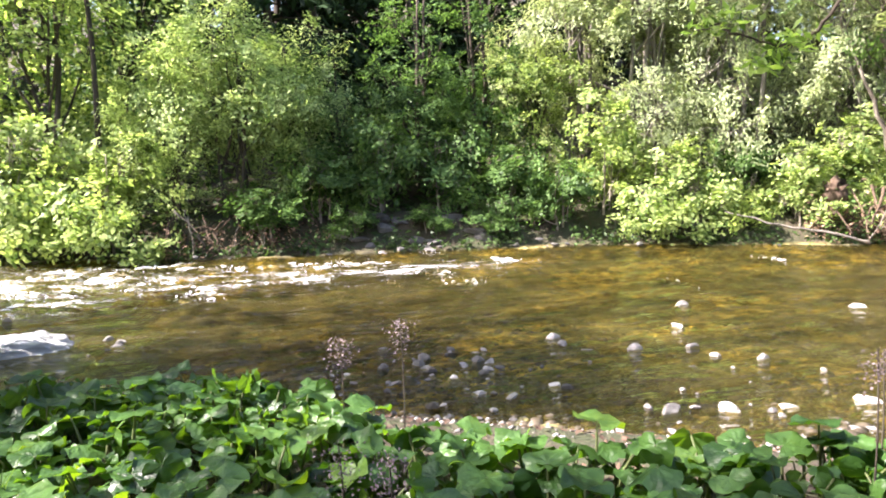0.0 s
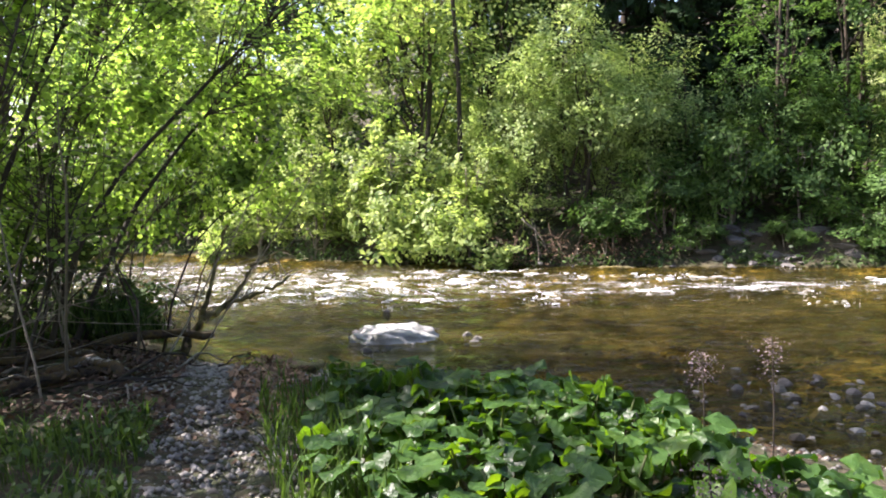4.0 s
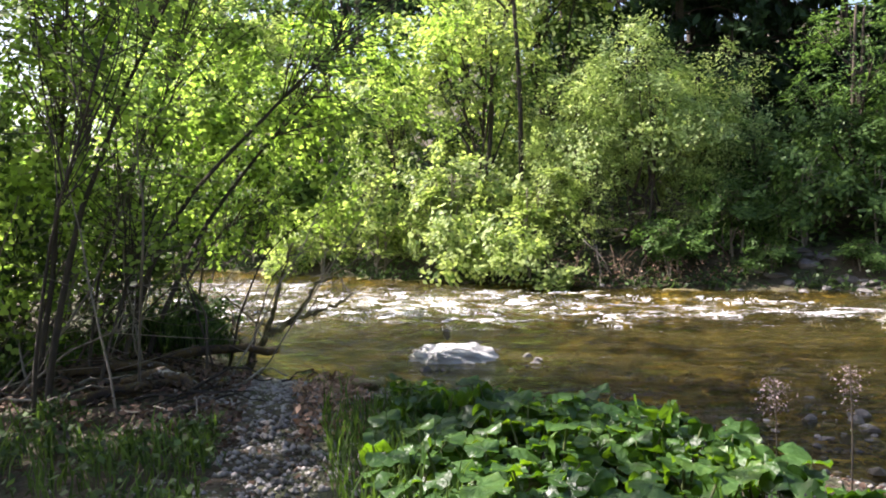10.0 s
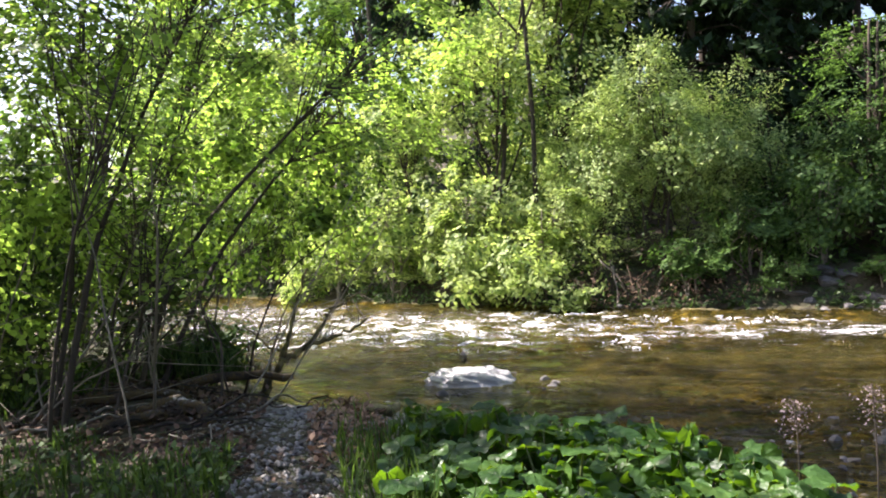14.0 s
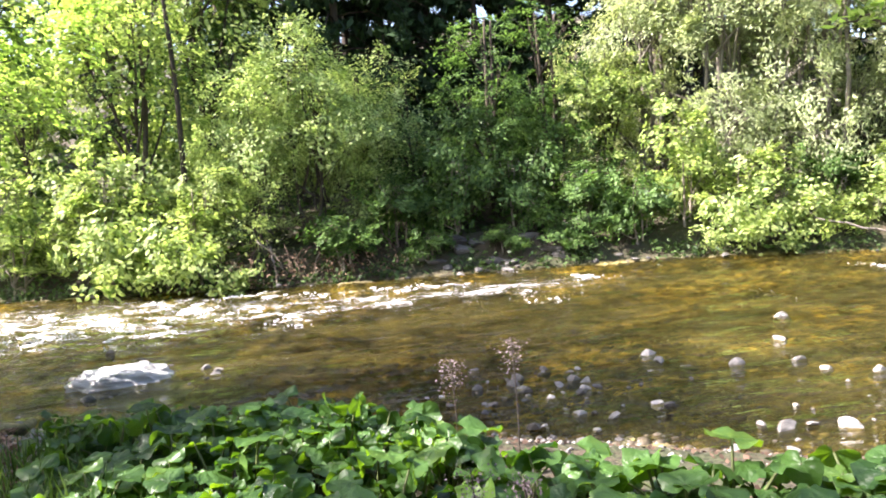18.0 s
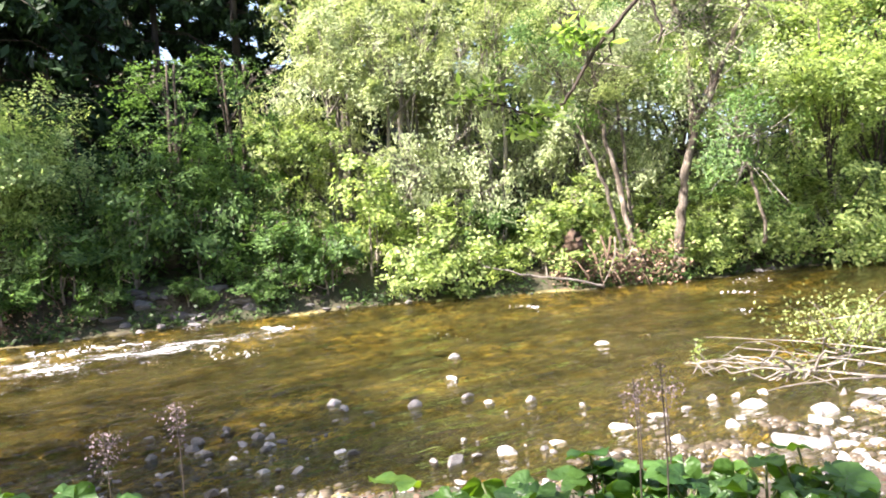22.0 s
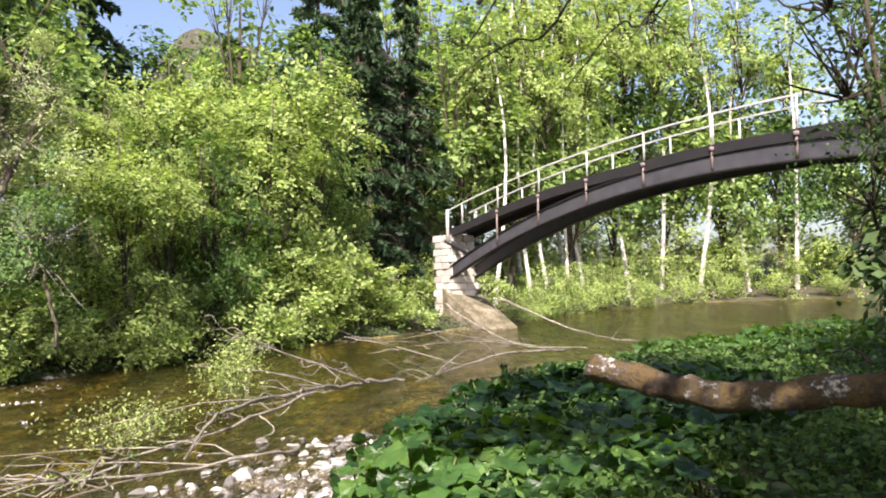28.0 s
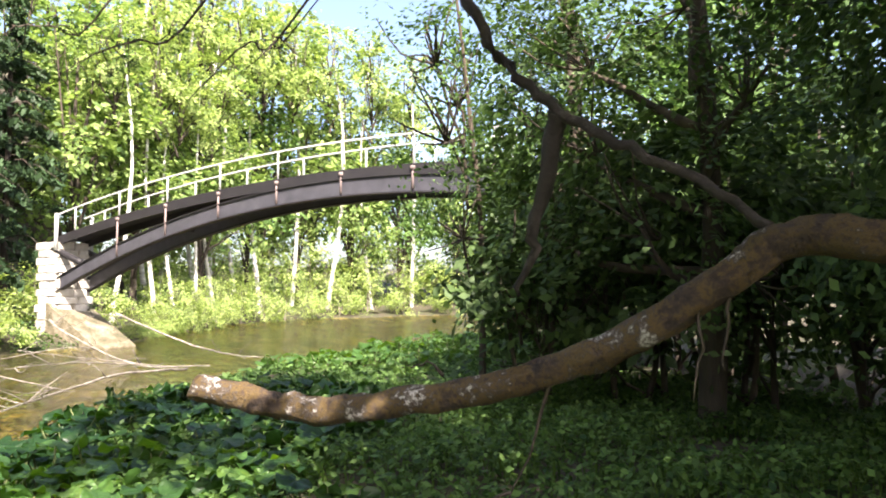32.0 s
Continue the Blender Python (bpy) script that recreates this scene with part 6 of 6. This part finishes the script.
# unseen tree, its crown masses set to keep sun off log and butterbur
near_tree(135, (0.6, -4.2, 0.55), (0.4, -3.0, 8.0), 0.22, [(-1.2, -2.4, 6.4, 1.7, 1.3, 0.8), (0.8, -2.0, 6.8, 1.7, 1.3, 0.8), (2.8, -1.6, 7.2, 1.8, 1.4, 0.9), (3.2, 0.3, 7.6, 1.4, 1.0, 0.7), (4.8, -1.6, 7.6, 1.8, 1.4, 0.9), (6.4, -2.2, 7.8, 1.6, 1.5, 0.9), (0.6, 0.3, 7.2, 1.2, 0.9, 0.6), (-2.8, -3.6, 7.0, 1.5, 1.4, 0.9), (0.4, -4.4, 7.0, 1.8, 1.4, 0.9), (3.4, -4.0, 7.4, 1.8, 1.4, 0.9), (-2.4, -1.4, 7.0, 1.2, 0.9, 0.6), (-1.7, -0.2, 7.0, 1.2, 0.8, 0.6)], 31000, 0.17, L_ALDER, "unseen tall tree added to shade the log and bank")
# unseen tree, its high masses placed to dapple pool, butterbur and path
near_tree(136, (-9.6, 6.4, 0.55), (-8.2, 6.6, 10.5), 0.2, [(-7.0, 7.4, 9.5, 1.8, 1.2, 1.0), (-5.4, 7.0, 8.6, 1.5, 1.1, 0.9), (-8.6, 7.8, 10.4, 1.8, 1.3, 1.1), (-7.6, 8.0, 7.7, 1.5, 1.0, 0.9), (-9.4, 8.2, 9.0, 1.6, 1.2, 1.0), (-6.4, 8.5, 9.8, 1.5, 1.0, 1.0), (-7.0, 3.2, 8.8, 1.2, 0.8, 0.8), (-6.2, 2.8, 9.4, 1.3, 0.9, 0.8), (-7.6, 3.1, 5.6, 1.5, 1.2, 0.9), (-6.9, 2.3, 5.2, 1.2, 1.0, 0.8), (-8.6, 2.2, 6.6, 1.5, 1.2, 1.0)], 15000, 0.15, L_ALDER, "unseen tall tree added beside the path for dappled shade", G_LEFT)
near_tree(137, (9.4, -4.8, 0.6), (9.1, -4.3, 6.6), 0.06, [(8.8, -3.9, 4.6, 1.0, 0.8, 1.1), (9.2, -4.4, 3.2, 0.9, 0.7, 0.9), (8.5, -3.6, 5.7, 0.8, 0.7, 0.7), (9.8, -4.6, 5.4, 0.8, 0.8, 0.8)], 2300, 0.085, L_ALDER, "slender tree with thin open foliage before the bridge")
# real dark stem; the unseen high crown is added to shade the hollow
near_tree(138, (-3.5, 18.5, 0.9), (-3.6, 18.2, 10.6), 0.085, [(-4.6, 17.9, 9.2, 1.2, 0.9, 0.9), (-3.2, 17.6, 9.6, 1.2, 0.9, 0.9), (-2.0, 18.0, 9.4, 1.1, 0.9, 0.9), (-3.6, 18.6, 10.6, 1.3, 1.0, 0.9)], 3600, 0.16, L_FRESH, "tall dark-stemmed tree above the willow on the far bank", G_FAR)
near_tree(134, (16.0, -11.0, 0.6), (16.0, -10.6, 10), 0.2, [(16, -10, 4.5, 2.2, 2.0, 1.8), (17.8, -10.6, 6.6, 2.0, 2.0, 1.6), (14.2, -10.4, 6.6, 2.0, 2.0, 1.6), (16, -10.8, 8.6, 2.2, 2.2, 1.5), (14.6, -9.6, 2.6, 1.6, 1.4, 1.2)], 10000, 0.17, L_ALDER, "green bank tree near the end of the bridge")
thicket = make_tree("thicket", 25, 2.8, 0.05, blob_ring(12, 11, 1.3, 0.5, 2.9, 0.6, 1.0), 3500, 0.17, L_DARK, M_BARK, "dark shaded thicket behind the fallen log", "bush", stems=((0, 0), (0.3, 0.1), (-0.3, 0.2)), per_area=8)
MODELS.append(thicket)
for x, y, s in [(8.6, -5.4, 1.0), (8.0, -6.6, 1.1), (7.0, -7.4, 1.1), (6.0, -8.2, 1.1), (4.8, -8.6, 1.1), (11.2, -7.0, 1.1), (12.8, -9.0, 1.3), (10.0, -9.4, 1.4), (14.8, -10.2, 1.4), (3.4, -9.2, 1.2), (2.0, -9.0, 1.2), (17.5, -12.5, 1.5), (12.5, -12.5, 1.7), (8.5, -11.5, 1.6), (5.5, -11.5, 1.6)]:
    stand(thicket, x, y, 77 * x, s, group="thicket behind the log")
stand(shrub, -5.2, 7.0, 40, 0.5, group="shrubs of the near bank", label="round dark green shrub at the shore")
for x, y, s in [(-6.6, 7.6, 0.6), (-7.2, 6.2, 0.7), (-6.4, 5.2, 0.45), (-8.6, 7.6, 0.8)]:
    stand(thicket, x, y, 50 * x, s, group="shrubs of the near bank", label="dark shaded shrub among the stems")
for x, y, s in [(-3, -12, 0.9), (3, -14, 1.0), (9, -15, 1.0), (16, -18, 1.0), (-10, -12, 0.9), (-25, -2, 0.9), (-30, 8, 0.8), (24, -22, 1.0), (-18, -6, 1.0), (32, -30, 1.0)]:
    stand(wood_dark, x, y, 57 * x, s, group="woodland behind the path", label="green woodland tree behind the near bank")

# ---- branch that hangs into view overhead ----
q = np.random.RandomState(140)
o = np.array([2.4, 1.2, 3.6])
br = thing("overhanging_branch", pose(*o), "thin dark branch with young leaves hanging overhead", "branch")
part("stem", Tubes(q, 7, 0.08).add([W(2.9, -2.0, 5.2), W(2.5, 0.3, 4.1), W(2.13, 1.6, 3.07), W(1.89, 1.71, 2.74), W(1.79, 1.8, 2.59), W(1.72, 1.86, 2.45), W(1.66, 1.9, 2.40), W(1.6, 1.95, 2.41), W(1.54, 2.0, 2.44)], 0.01, 0.003, 5, 0.003).mesh("stem", M_BARK), br, "thin dark curved stem")
for a, b, c, r in ((W(2.0, 1.68, 2.9), W(1.9, 1.84, 2.85), W(1.88, 1.86, 3.1), 0.008), (W(1.92, 1.7, 2.78), W(1.97, 1.68, 2.66), W(1.95, 1.68, 2.6), 0.006), (W(2.1, 1.62, 3.02), W(2.2, 1.5, 2.95), W(2.23, 1.46, 2.84), 0.008), (W(1.84, 1.76, 2.67), W(1.83, 1.78, 2.58), W(1.78, 1.82, 2.5), 0.004), (W(1.54, 2.0, 2.44), W(1.49, 2.04, 2.47), W(1.44, 2.07, 2.46), 0.005)):
    part("twig", Tubes(q, 5, 0.1).add([a, b, c], r, r * 0.5, 4, 0.005).mesh("twig", M_BARK), br)
for cx, cy, cz in ((1.74, 1.86, 2.66), (1.66, 1.92, 2.42), (1.5, 2.05, 2.49), (1.64, 1.94, 2.36), (1.88, 1.78, 2.9), (1.8, 1.84, 2.64)):
    pts = np.array([cx, cy, cz]) - o + q.normal(0, 1, (64, 3)) * [0.045, 0.045, 0.022]
    tagged(part("leaf_tuft", quads_of("leaf_tuft", leaf_quads(q, pts, 0.05, 0.5, 0.36), L_THIN), br, "tuft of young yellow-green leaves"), kind="stuff")

for line, r in (([W(4.3, -0.6, 4.6), W(3.55, -0.35, 3.75), W(3.42, -0.2, 3.58), W(3.3, 0.0, 3.4)], 0.03), ([W(3.6, -0.9, 4.4), W(3.13, -1.02, 3.78), W(3.11, -0.98, 3.62), W(3.1, -0.9, 3.5)], 0.008), ([W(3.5, -1.0, 4.3), W(3.1, -1.1, 3.7), W(3.08, -1.14, 3.6)], 0.006), ([W(3.6, -0.9, 4.4), W(3.2, -0.75, 3.75), W(3.15, -0.68, 3.55)], 0.006)):
    part("twig", Tubes(q, 6, 0.1).add(line, r, r * 0.4, 4, 0.006).mesh("twig", M_BARK), br, "dark hanging twig")

# ---- dark twigs that hang in from the trees overhead, before the bridge ----
q = np.random.RandomState(145)
o = np.array([6.08, -1.09, 5.2])
hb = thing("overhanging_branch", pose(*o), "dark leafy twigs hanging from the trees overhead", "branch")
for line, r, n in (([(6.05, -1.32, 4.34), (6.08, -1.09, 4.29), (6.11, -0.87, 4.07), (6.13, -0.61, 3.75)], 0.012, 0), ([(6.63, -0.57, 4.51), (6.64, -0.23, 4.37), (6.63, 0.11, 4.2), (6.62, 0.34, 4.01)], 0.014, 16), ([(6.63, 0.12, 4.48), (6.6, 0.46, 4.38), (6.57, 0.72, 4.34)], 0.012, 16), ([(6.03, -1.41, 4.36), (6.05, -1.29, 4.32), (6.05, -1.27, 4.24)], 0.008, 4)):
    pts = [W(*p) for p in line]
    pts = [pts[0] + np.array([-0.9, -0.9, 1.3]), *pts]
    part("stem", Tubes(q, 6, 0.1).add(pts, r, r * 0.35, 4, 0.006).mesh("stem", M_BARK), hb)
    for k in range(8):
        u = q.uniform(1, len(pts) - 1.001)
        p = pts[int(u)] + (pts[int(u) + 1] - pts[int(u)]) * (u - int(u))
        d = np.array([q.normal(0, 0.12), q.normal(0, 0.16), q.normal(-0.12, 0.12)])
        part("twig", Tubes(q, 4, 0.1).add([p, p + d * 0.5 + q.normal(0, 0.02, 3), p + d], 0.006, 0.002, 3).mesh("twig", M_BARK), hb)
        if n:
            lp = p + d * q.uniform(0.3, 1.1, (n, 1)) + q.normal(0, 0.06, (n, 3))
            tagged(part("leaf_tuft", quads_of("leaf_tuft", leaf_quads(q, lp, 0.05, 0.4, 0.5), L_DARK), hb, "tuft of dark green leaves"), kind="stuff")

# ---- fallen branches lying in the river ----
q = np.random.RandomState(150)
o = np.array([11.0, 3.5, 0.0])
dw = thing("driftwood", pose(*o), "bleached fallen branches with a few living shoots in the river", "driftwood")
for line, r in (([W(16.5, 2.4, 0.0), W(15.3, 2.94, 0.12), W(12.65, 3.39, 0.36), W(10.2, 3.8, 0.46), W(9.32, 3.86, 0.42), W(8.64, 3.91, 0.08)], 0.06), ([W(12.4, 3.4, 0.34), W(10.5, 3.57, 0.3), W(9.16, 4.21, 0.16), W(8.0, 5.1, 0.05)], 0.04), ([W(15.2, 2.95, 0.12), W(14.77, 3.17, 0.3), W(13.85, 4.59, 1.0), W(13.17, 5.0, 1.33)], 0.04), ([W(13.4, 3.2, 0.25), W(12.4, 4.2, 0.7), W(11.6, 5.2, 0.9)], 0.03), ([W(9.4, 2.7, 0.02), W(8.8, 2.95, 0.12), W(7.9, 3.6, 0.14), W(7.3, 4.4, 0.18), W(6.88, 5.1, 0.2)], 0.03), ([W(7.8, 3.7, 0.13), W(7.3, 4.1, 0.13), W(6.6, 4.5, 0.06)], 0.018), ([W(8.3, 3.3, 0.1), W(8.0, 4.2, 0.2), W(7.4, 5.3, 0.3)], 0.016), ([W(11.0, 3.7, 0.42), W(10.2, 4.4, 0.5), W(9.2, 5.6, 0.3)], 0.022), ([W(9.0, 4.3, 0.14), W(8.6, 5.2, 0.2), W(7.9, 6.1, 0.25)], 0.015), ([W(10.4, 3.6, 0.3), W(9.9, 3.2, 0.18), W(9.4, 3.4, 0.1)], 0.02)):
    part("branch", Tubes(q, 7, 0.14).add(line, r * 0.72, r * 0.25, 5, r * 0.32).mesh("branch", M_DRIFT), dw, "bleached bare branch")
MAIN = [[W(15.3, 2.94, 0.12), W(12.65, 3.39, 0.36), W(10.2, 3.8, 0.46), W(8.8, 3.9, 0.2)], [W(12.4, 3.4, 0.34), W(10.5, 3.57, 0.3), W(9.16, 4.21, 0.16), W(8.0, 5.1, 0.05)], [W(8.8, 2.95, 0.12), W(7.9, 3.6, 0.14), W(7.3, 4.4, 0.18), W(6.88, 5.1, 0.2)], [W(14.77, 3.17, 0.3), W(13.85, 4.59, 1.0), W(13.17, 5.0, 1.33)]]
for k in range(60):
    line = MAIN[k % 4]
    i, u = q.randint(len(line) - 1), q.uniform()
    a = line[i] * (1 - u) + line[i + 1] * u
    d = np.array([q.normal(-0.45, 0.35), q.normal(0.25, 0.4), q.uniform(-0.1, 0.4)])
    part("twig", Tubes(q, 5, 0.12).add([a, a + d * 0.4 + q.normal(0, 0.09, 3), a + d * 0.75 + q.normal(0, 0.09, 3), a + d], q.uniform(0.008, 0.016), 0.003, 3, 0.015).mesh("twig", M_DRIFT), dw)
for cx, cy, cz, sx, sz, n in ((11.4, 4.5, 0.75, 0.38, 0.42, 1300), (9.0, 4.9, 0.42, 0.55, 0.3, 900), (9.8, 5.0, 0.35, 0.45, 0.24, 500), (6.96, 5.48, 0.3, 0.06, 0.16, 60), (7.3, 4.6, 0.22, 0.4, 0.08, 90), (13.0, 4.9, 0.9, 0.4, 0.4, 900)):
    pts = np.array([cx, cy, cz]) - o + q.normal(0, 1, (n, 3)) * [sx, sx * 0.6, sz * 0.6]
    tagged(part("shoot_foliage", quads_of("shoot_foliage", leaf_quads(q, pts, 0.055, 0.3, 0.45, 0.6), L_FRESH), dw, "living shoots with small pale leaves"), kind="stuff")
    tb = Tubes(q, 4, 0.05)
    for _ in range(6):
        e = pts[q.randint(n)]
        tb.add([np.array([cx, cy, 0.05]) - o + q.normal(0, 0.1, 3) * [1, 1, 0], (np.array([cx, cy, cz * 0.6]) - o) * 0.5 + e * 0.5, e], 0.008, 0.003, 3)
    tagged(part("shoot_wood", tb.mesh("shoot_wood", M_DRIFT), dw), kind="stuff")
o = np.array([25.0, -1.0, 0.0])
dw2 = thing("driftwood", pose(*o), "bare fallen branches lying across the river before the bridge", "driftwood")
for line, r in (([W(29.5, 2.6, 1.4), W(28.0, 1.94, 1.0), W(24.1, -0.13, 0.2), W(21.0, -2.15, 0.3)], 0.07), ([W(31, 0.5, 1.6), W(30.0, -1.9, 0.5), W(27, -3.0, 0.25), W(24.8, -3.8, 0.2)], 0.07), ([W(21.5, -1.6, 0.2), W(19.5, 0.2, 0.3), W(17.0, 1.6, 0.1), W(15.5, 2.0, 0.1)], 0.06), ([W(24, 0, 0.2), W(22.5, 1.4, 0.4), W(20.0, 2.6, 0.5)], 0.04), ([W(22, -1.4, 0.2), W(21.5, 0.4, 0.5), W(20.5, 2.4, 0.9)], 0.03), ([W(26, 0.8, 0.5), W(24.5, 1.6, 0.7), W(22.5, 3.4, 0.5)], 0.035), ([W(18, 1.3, 0.2), W(17.0, 2.6, 0.7), W(16.6, 3.8, 1.0)], 0.03)):
    bough = part("branch", Tubes(q, 7, 0.12).add(line, r * 0.62, r * 0.2, 6, r * 0.22).mesh("branch", M_DRIFT), dw2, "bare grey branch")
    for _ in range(9):
        i, u = q.randint(len(line) - 1), q.uniform()
        a = line[i] * (1 - u) + line[i + 1] * u
        d = np.array([q.normal(-0.5, 0.5), q.normal(0.1, 0.5), q.uniform(-0.15, 0.6)])
        part("twig", Tubes(q, 4, 0.12).add([a, a + d * 0.5 + q.normal(0, 0.08, 3), a + d], q.uniform(0.01, 0.02), 0.005, 3, 0.01).mesh("twig", M_DRIFT), bough)

# ---- the two alders with washed-out roots on the far bank ----
q = np.random.RandomState(160)
ALDERS = [((13.83, 12.71, 0.8), [[(13.86, 12.6, 0.5), (13.74, 12.81, 2.0), (13.53, 13.03, 3.26), (13.36, 13.2, 4.52), (13.31, 13.25, 5.3), (13.06, 13.5, 6.9)], [(13.6, 12.7, 0.6), (13.3, 13.0, 2.4), (12.8, 13.6, 4.4), (12.6, 14.0, 6.0)], [(14.0, 12.7, 0.6), (14.1, 13.0, 2.2), (14.3, 13.4, 4.6), (14.2, 13.6, 6.4)]], 0.13, "leaning grey alder with several stems above the roots"),
    ((14.65, 11.99, 0.6), [[(14.6, 11.95, 0.2), (14.75, 11.87, 1.7), (14.83, 11.76, 2.66), (15.03, 11.5, 3.98), (15.19, 11.3, 4.46), (15.5, 10.86, 5.71), (15.93, 10.4, 7.0)], [(14.95, 11.6, 3.6), (14.98, 11.65, 4.76), (14.92, 11.73, 5.9), (14.74, 11.96, 7.1)], [(15.1, 11.4, 4.2), (15.5, 11.4, 5.2), (15.6, 11.6, 6.8)], [(15.7, 10.3, 0.9), (15.63, 10.25, 1.4), (15.46, 10.47, 2.76), (15.36, 10.63, 3.2), (15.33, 10.66, 4.0)]], 0.2, "dark forked alder trunk on the far bank")]
for foot, lines, r, label in ALDERS:
    o = np.array(foot)
    ob = thing("alder_tree", pose(*foot), label, "tree", G_FAR)
    for k, line in enumerate(lines):
        rr = r * (0.64 if k == 0 else 0.46 if k < 3 else 0.25)
        part("trunk", Tubes(q, 10, 0.1).add([W(*p) for p in line], rr, rr * 0.35, 6, 0.02).mesh("trunk", M_ALDERBARK), ob)
        tb, tips = Tubes(q, 4, 0.08), []
        for _ in range(46):
            i = q.randint(len(line) // 2, len(line) - 1)
            u = q.uniform()
            p = W(*line[i]) * (1 - u) + W(*line[i + 1]) * u
            d = np.array([q.normal(0, 0.75), q.normal(-0.1, 0.6), q.normal(0.35, 0.6)])
            tb.add([p, p + d * 0.5 + q.normal(0, 0.1, 3), p + d], q.uniform(0.008, 0.03), 0.005, 3, 0.02)
            tips.append(p + d)
        tagged(part("twig", tb.mesh("twig", M_DRIFT if k % 2 else M_GREYBARK), ob, "bare grey twigs"), kind="stuff")
        cs = np.array(tips[::2])
        part("crown", quads_of("crown", leaf_cloud(q, cs, 4200, 0.26, 0.1, narrow=0.4, droop=0.8), L_SILVER if k % 2 == 0 else L_ALDER), ob, "thin pale foliage")
o = np.array([12.9, 12.3, 0.4])
rt = thing("root_mass", pose(*o), "washed-out tangle of brown roots in the bank", "roots")
for k in range(22):
    a = np.array([q.normal(0.5, 0.7), q.uniform(0.0, 0.7), q.uniform(0.2, 0.9)])
    e = np.array([a[0] + q.normal(0, 0.45), q.normal(-0.15, 0.2), q.uniform(-0.4, 0.2)])
    part("root", Tubes(q, 6, 0.12).add([a, a * 0.5 + e * 0.5 + q.normal(0, 0.14, 3), e], q.uniform(0.012, 0.04), 0.008, 3, 0.02).mesh("root", M_SOIL if k % 5 else M_GREYBARK), rt)
o = np.array([-0.6, 16.6, 0.3])
rt2 = thing("root_mass", pose(*o), "brown roots and dry twigs under the willow on the far bank", "roots")
for k in range(26):
    a = np.array([q.uniform(-1.6, 1.9), q.uniform(-0.1, 0.5), q.uniform(0.25, 0.75)])
    e = np.array([a[0] + q.normal(0, 0.4), q.normal(-0.35, 0.15), q.uniform(-0.35, 0.05)])
    part("root", Tubes(q, 5, 0.12).add([a, a * 0.5 + e * 0.5 + q.normal(0, 0.12, 3), e], q.uniform(0.01, 0.03), 0.006, 3, 0.02).mesh("root", M_SOIL if k % 3 else M_GREYBARK), rt2)
lp = np.stack([q.uniform(-2.4, 1.6, 700), q.normal(16.45, 0.25, 700), np.abs(q.normal(0.3, 0.2, 700))], -1)
tagged(new("leaf_litter", quads_of("leaf_litter", leaf_quads(q, lp, 0.09, 0.4, 0.5), L_LITTER)), "dry brown leaves under the willow on the far bank", "litter", kind="stuff")
st = thing("stump", pose(12.25, 13.2, 1.1), "broken reddish stump in the bank", "stump")
part("wood", Tubes(q, 9, 0.2).add([(0, 0, -0.5), (0.04, -0.05, -0.05), (0.1, -0.1, 0.14)], 0.26, 0.16, 4, 0.06).mesh("wood", M_SOIL), st)
for x, y, s in [(13.3, 13.5, 0.7), (15.7, 12.3, 0.75), (14.3, 13.3, 0.75), (11.9, 13.9, 0.8), (16.6, 12.4, 0.8), (12.8, 13.9, 0.95), (15.2, 12.9, 0.9), (14.2, 14.4, 1.1)]:
    stand(shrub_fresh, x, y, 50 * x, s, group="shrubs round the alders", label="small green shrub among the alder roots")
eb = bmesh.new()
bmesh.ops.create_icosphere(eb, subdivisions=4, radius=1.0)
for v in eb.verts:
    p = v.co.copy()
    k = 1 + 0.3 * noise.noise(p * 1.7 + Vector((5, 1, 2))) + 0.12 * noise.noise(p * 5)
    v.co = Vector((p.x * 1.5 * k, p.y * 0.6 * k, p.z * 0.5 * k))
me = bpy.data.meshes.new("earth_bank")
eb.to_mesh(me)
eb.free()
me.materials.append(M_SOIL)
tagged(new("earth_bank", me), "undercut brown earth below the alder roots", "bank", kind="structure").matrix_basis = pose(13.4, 13.15, 0.35, 0, 0, -32)
sk = new("pale_stick", Tubes(q, 6, 0.08).add([(9.9, 13.7, 0.75), (10.8, 13.1, 0.45), (11.7, 12.5, 0.28), (12.3, 12.2, 0.1)], 0.018, 0.03, 5, 0.02).mesh("pale_stick", M_DRIFT))
hp = np.stack([q.uniform(-1.7, 1.7, 2600), q.normal(-0.3, 0.3, 2600), np.abs(q.normal(0.45, 0.35, 2600))], -1)
hx = hp[:, 0] * 0.85 + hp[:, 1] * 0.53 + 13.4
hy = -hp[:, 0] * 0.53 + hp[:, 1] * 0.85 + 12.9
for k, leaf, label in ((0, L_ALDER, "green herbs among the roots"), (1, L_LITTER, "dry brown leaves caught in the roots")):
    tagged(new("bank_herbs", quads_of("bank_herbs", leaf_quads(q, np.stack([hx, hy, hp[:, 2]], -1)[k::2], 0.1, 0.5, 0.5), leaf)), label, "herbs", kind="stuff")
tagged(sk, "long pale stick slanting down the far bank", "stick")

for model in MODELS:
    drop_model(model)
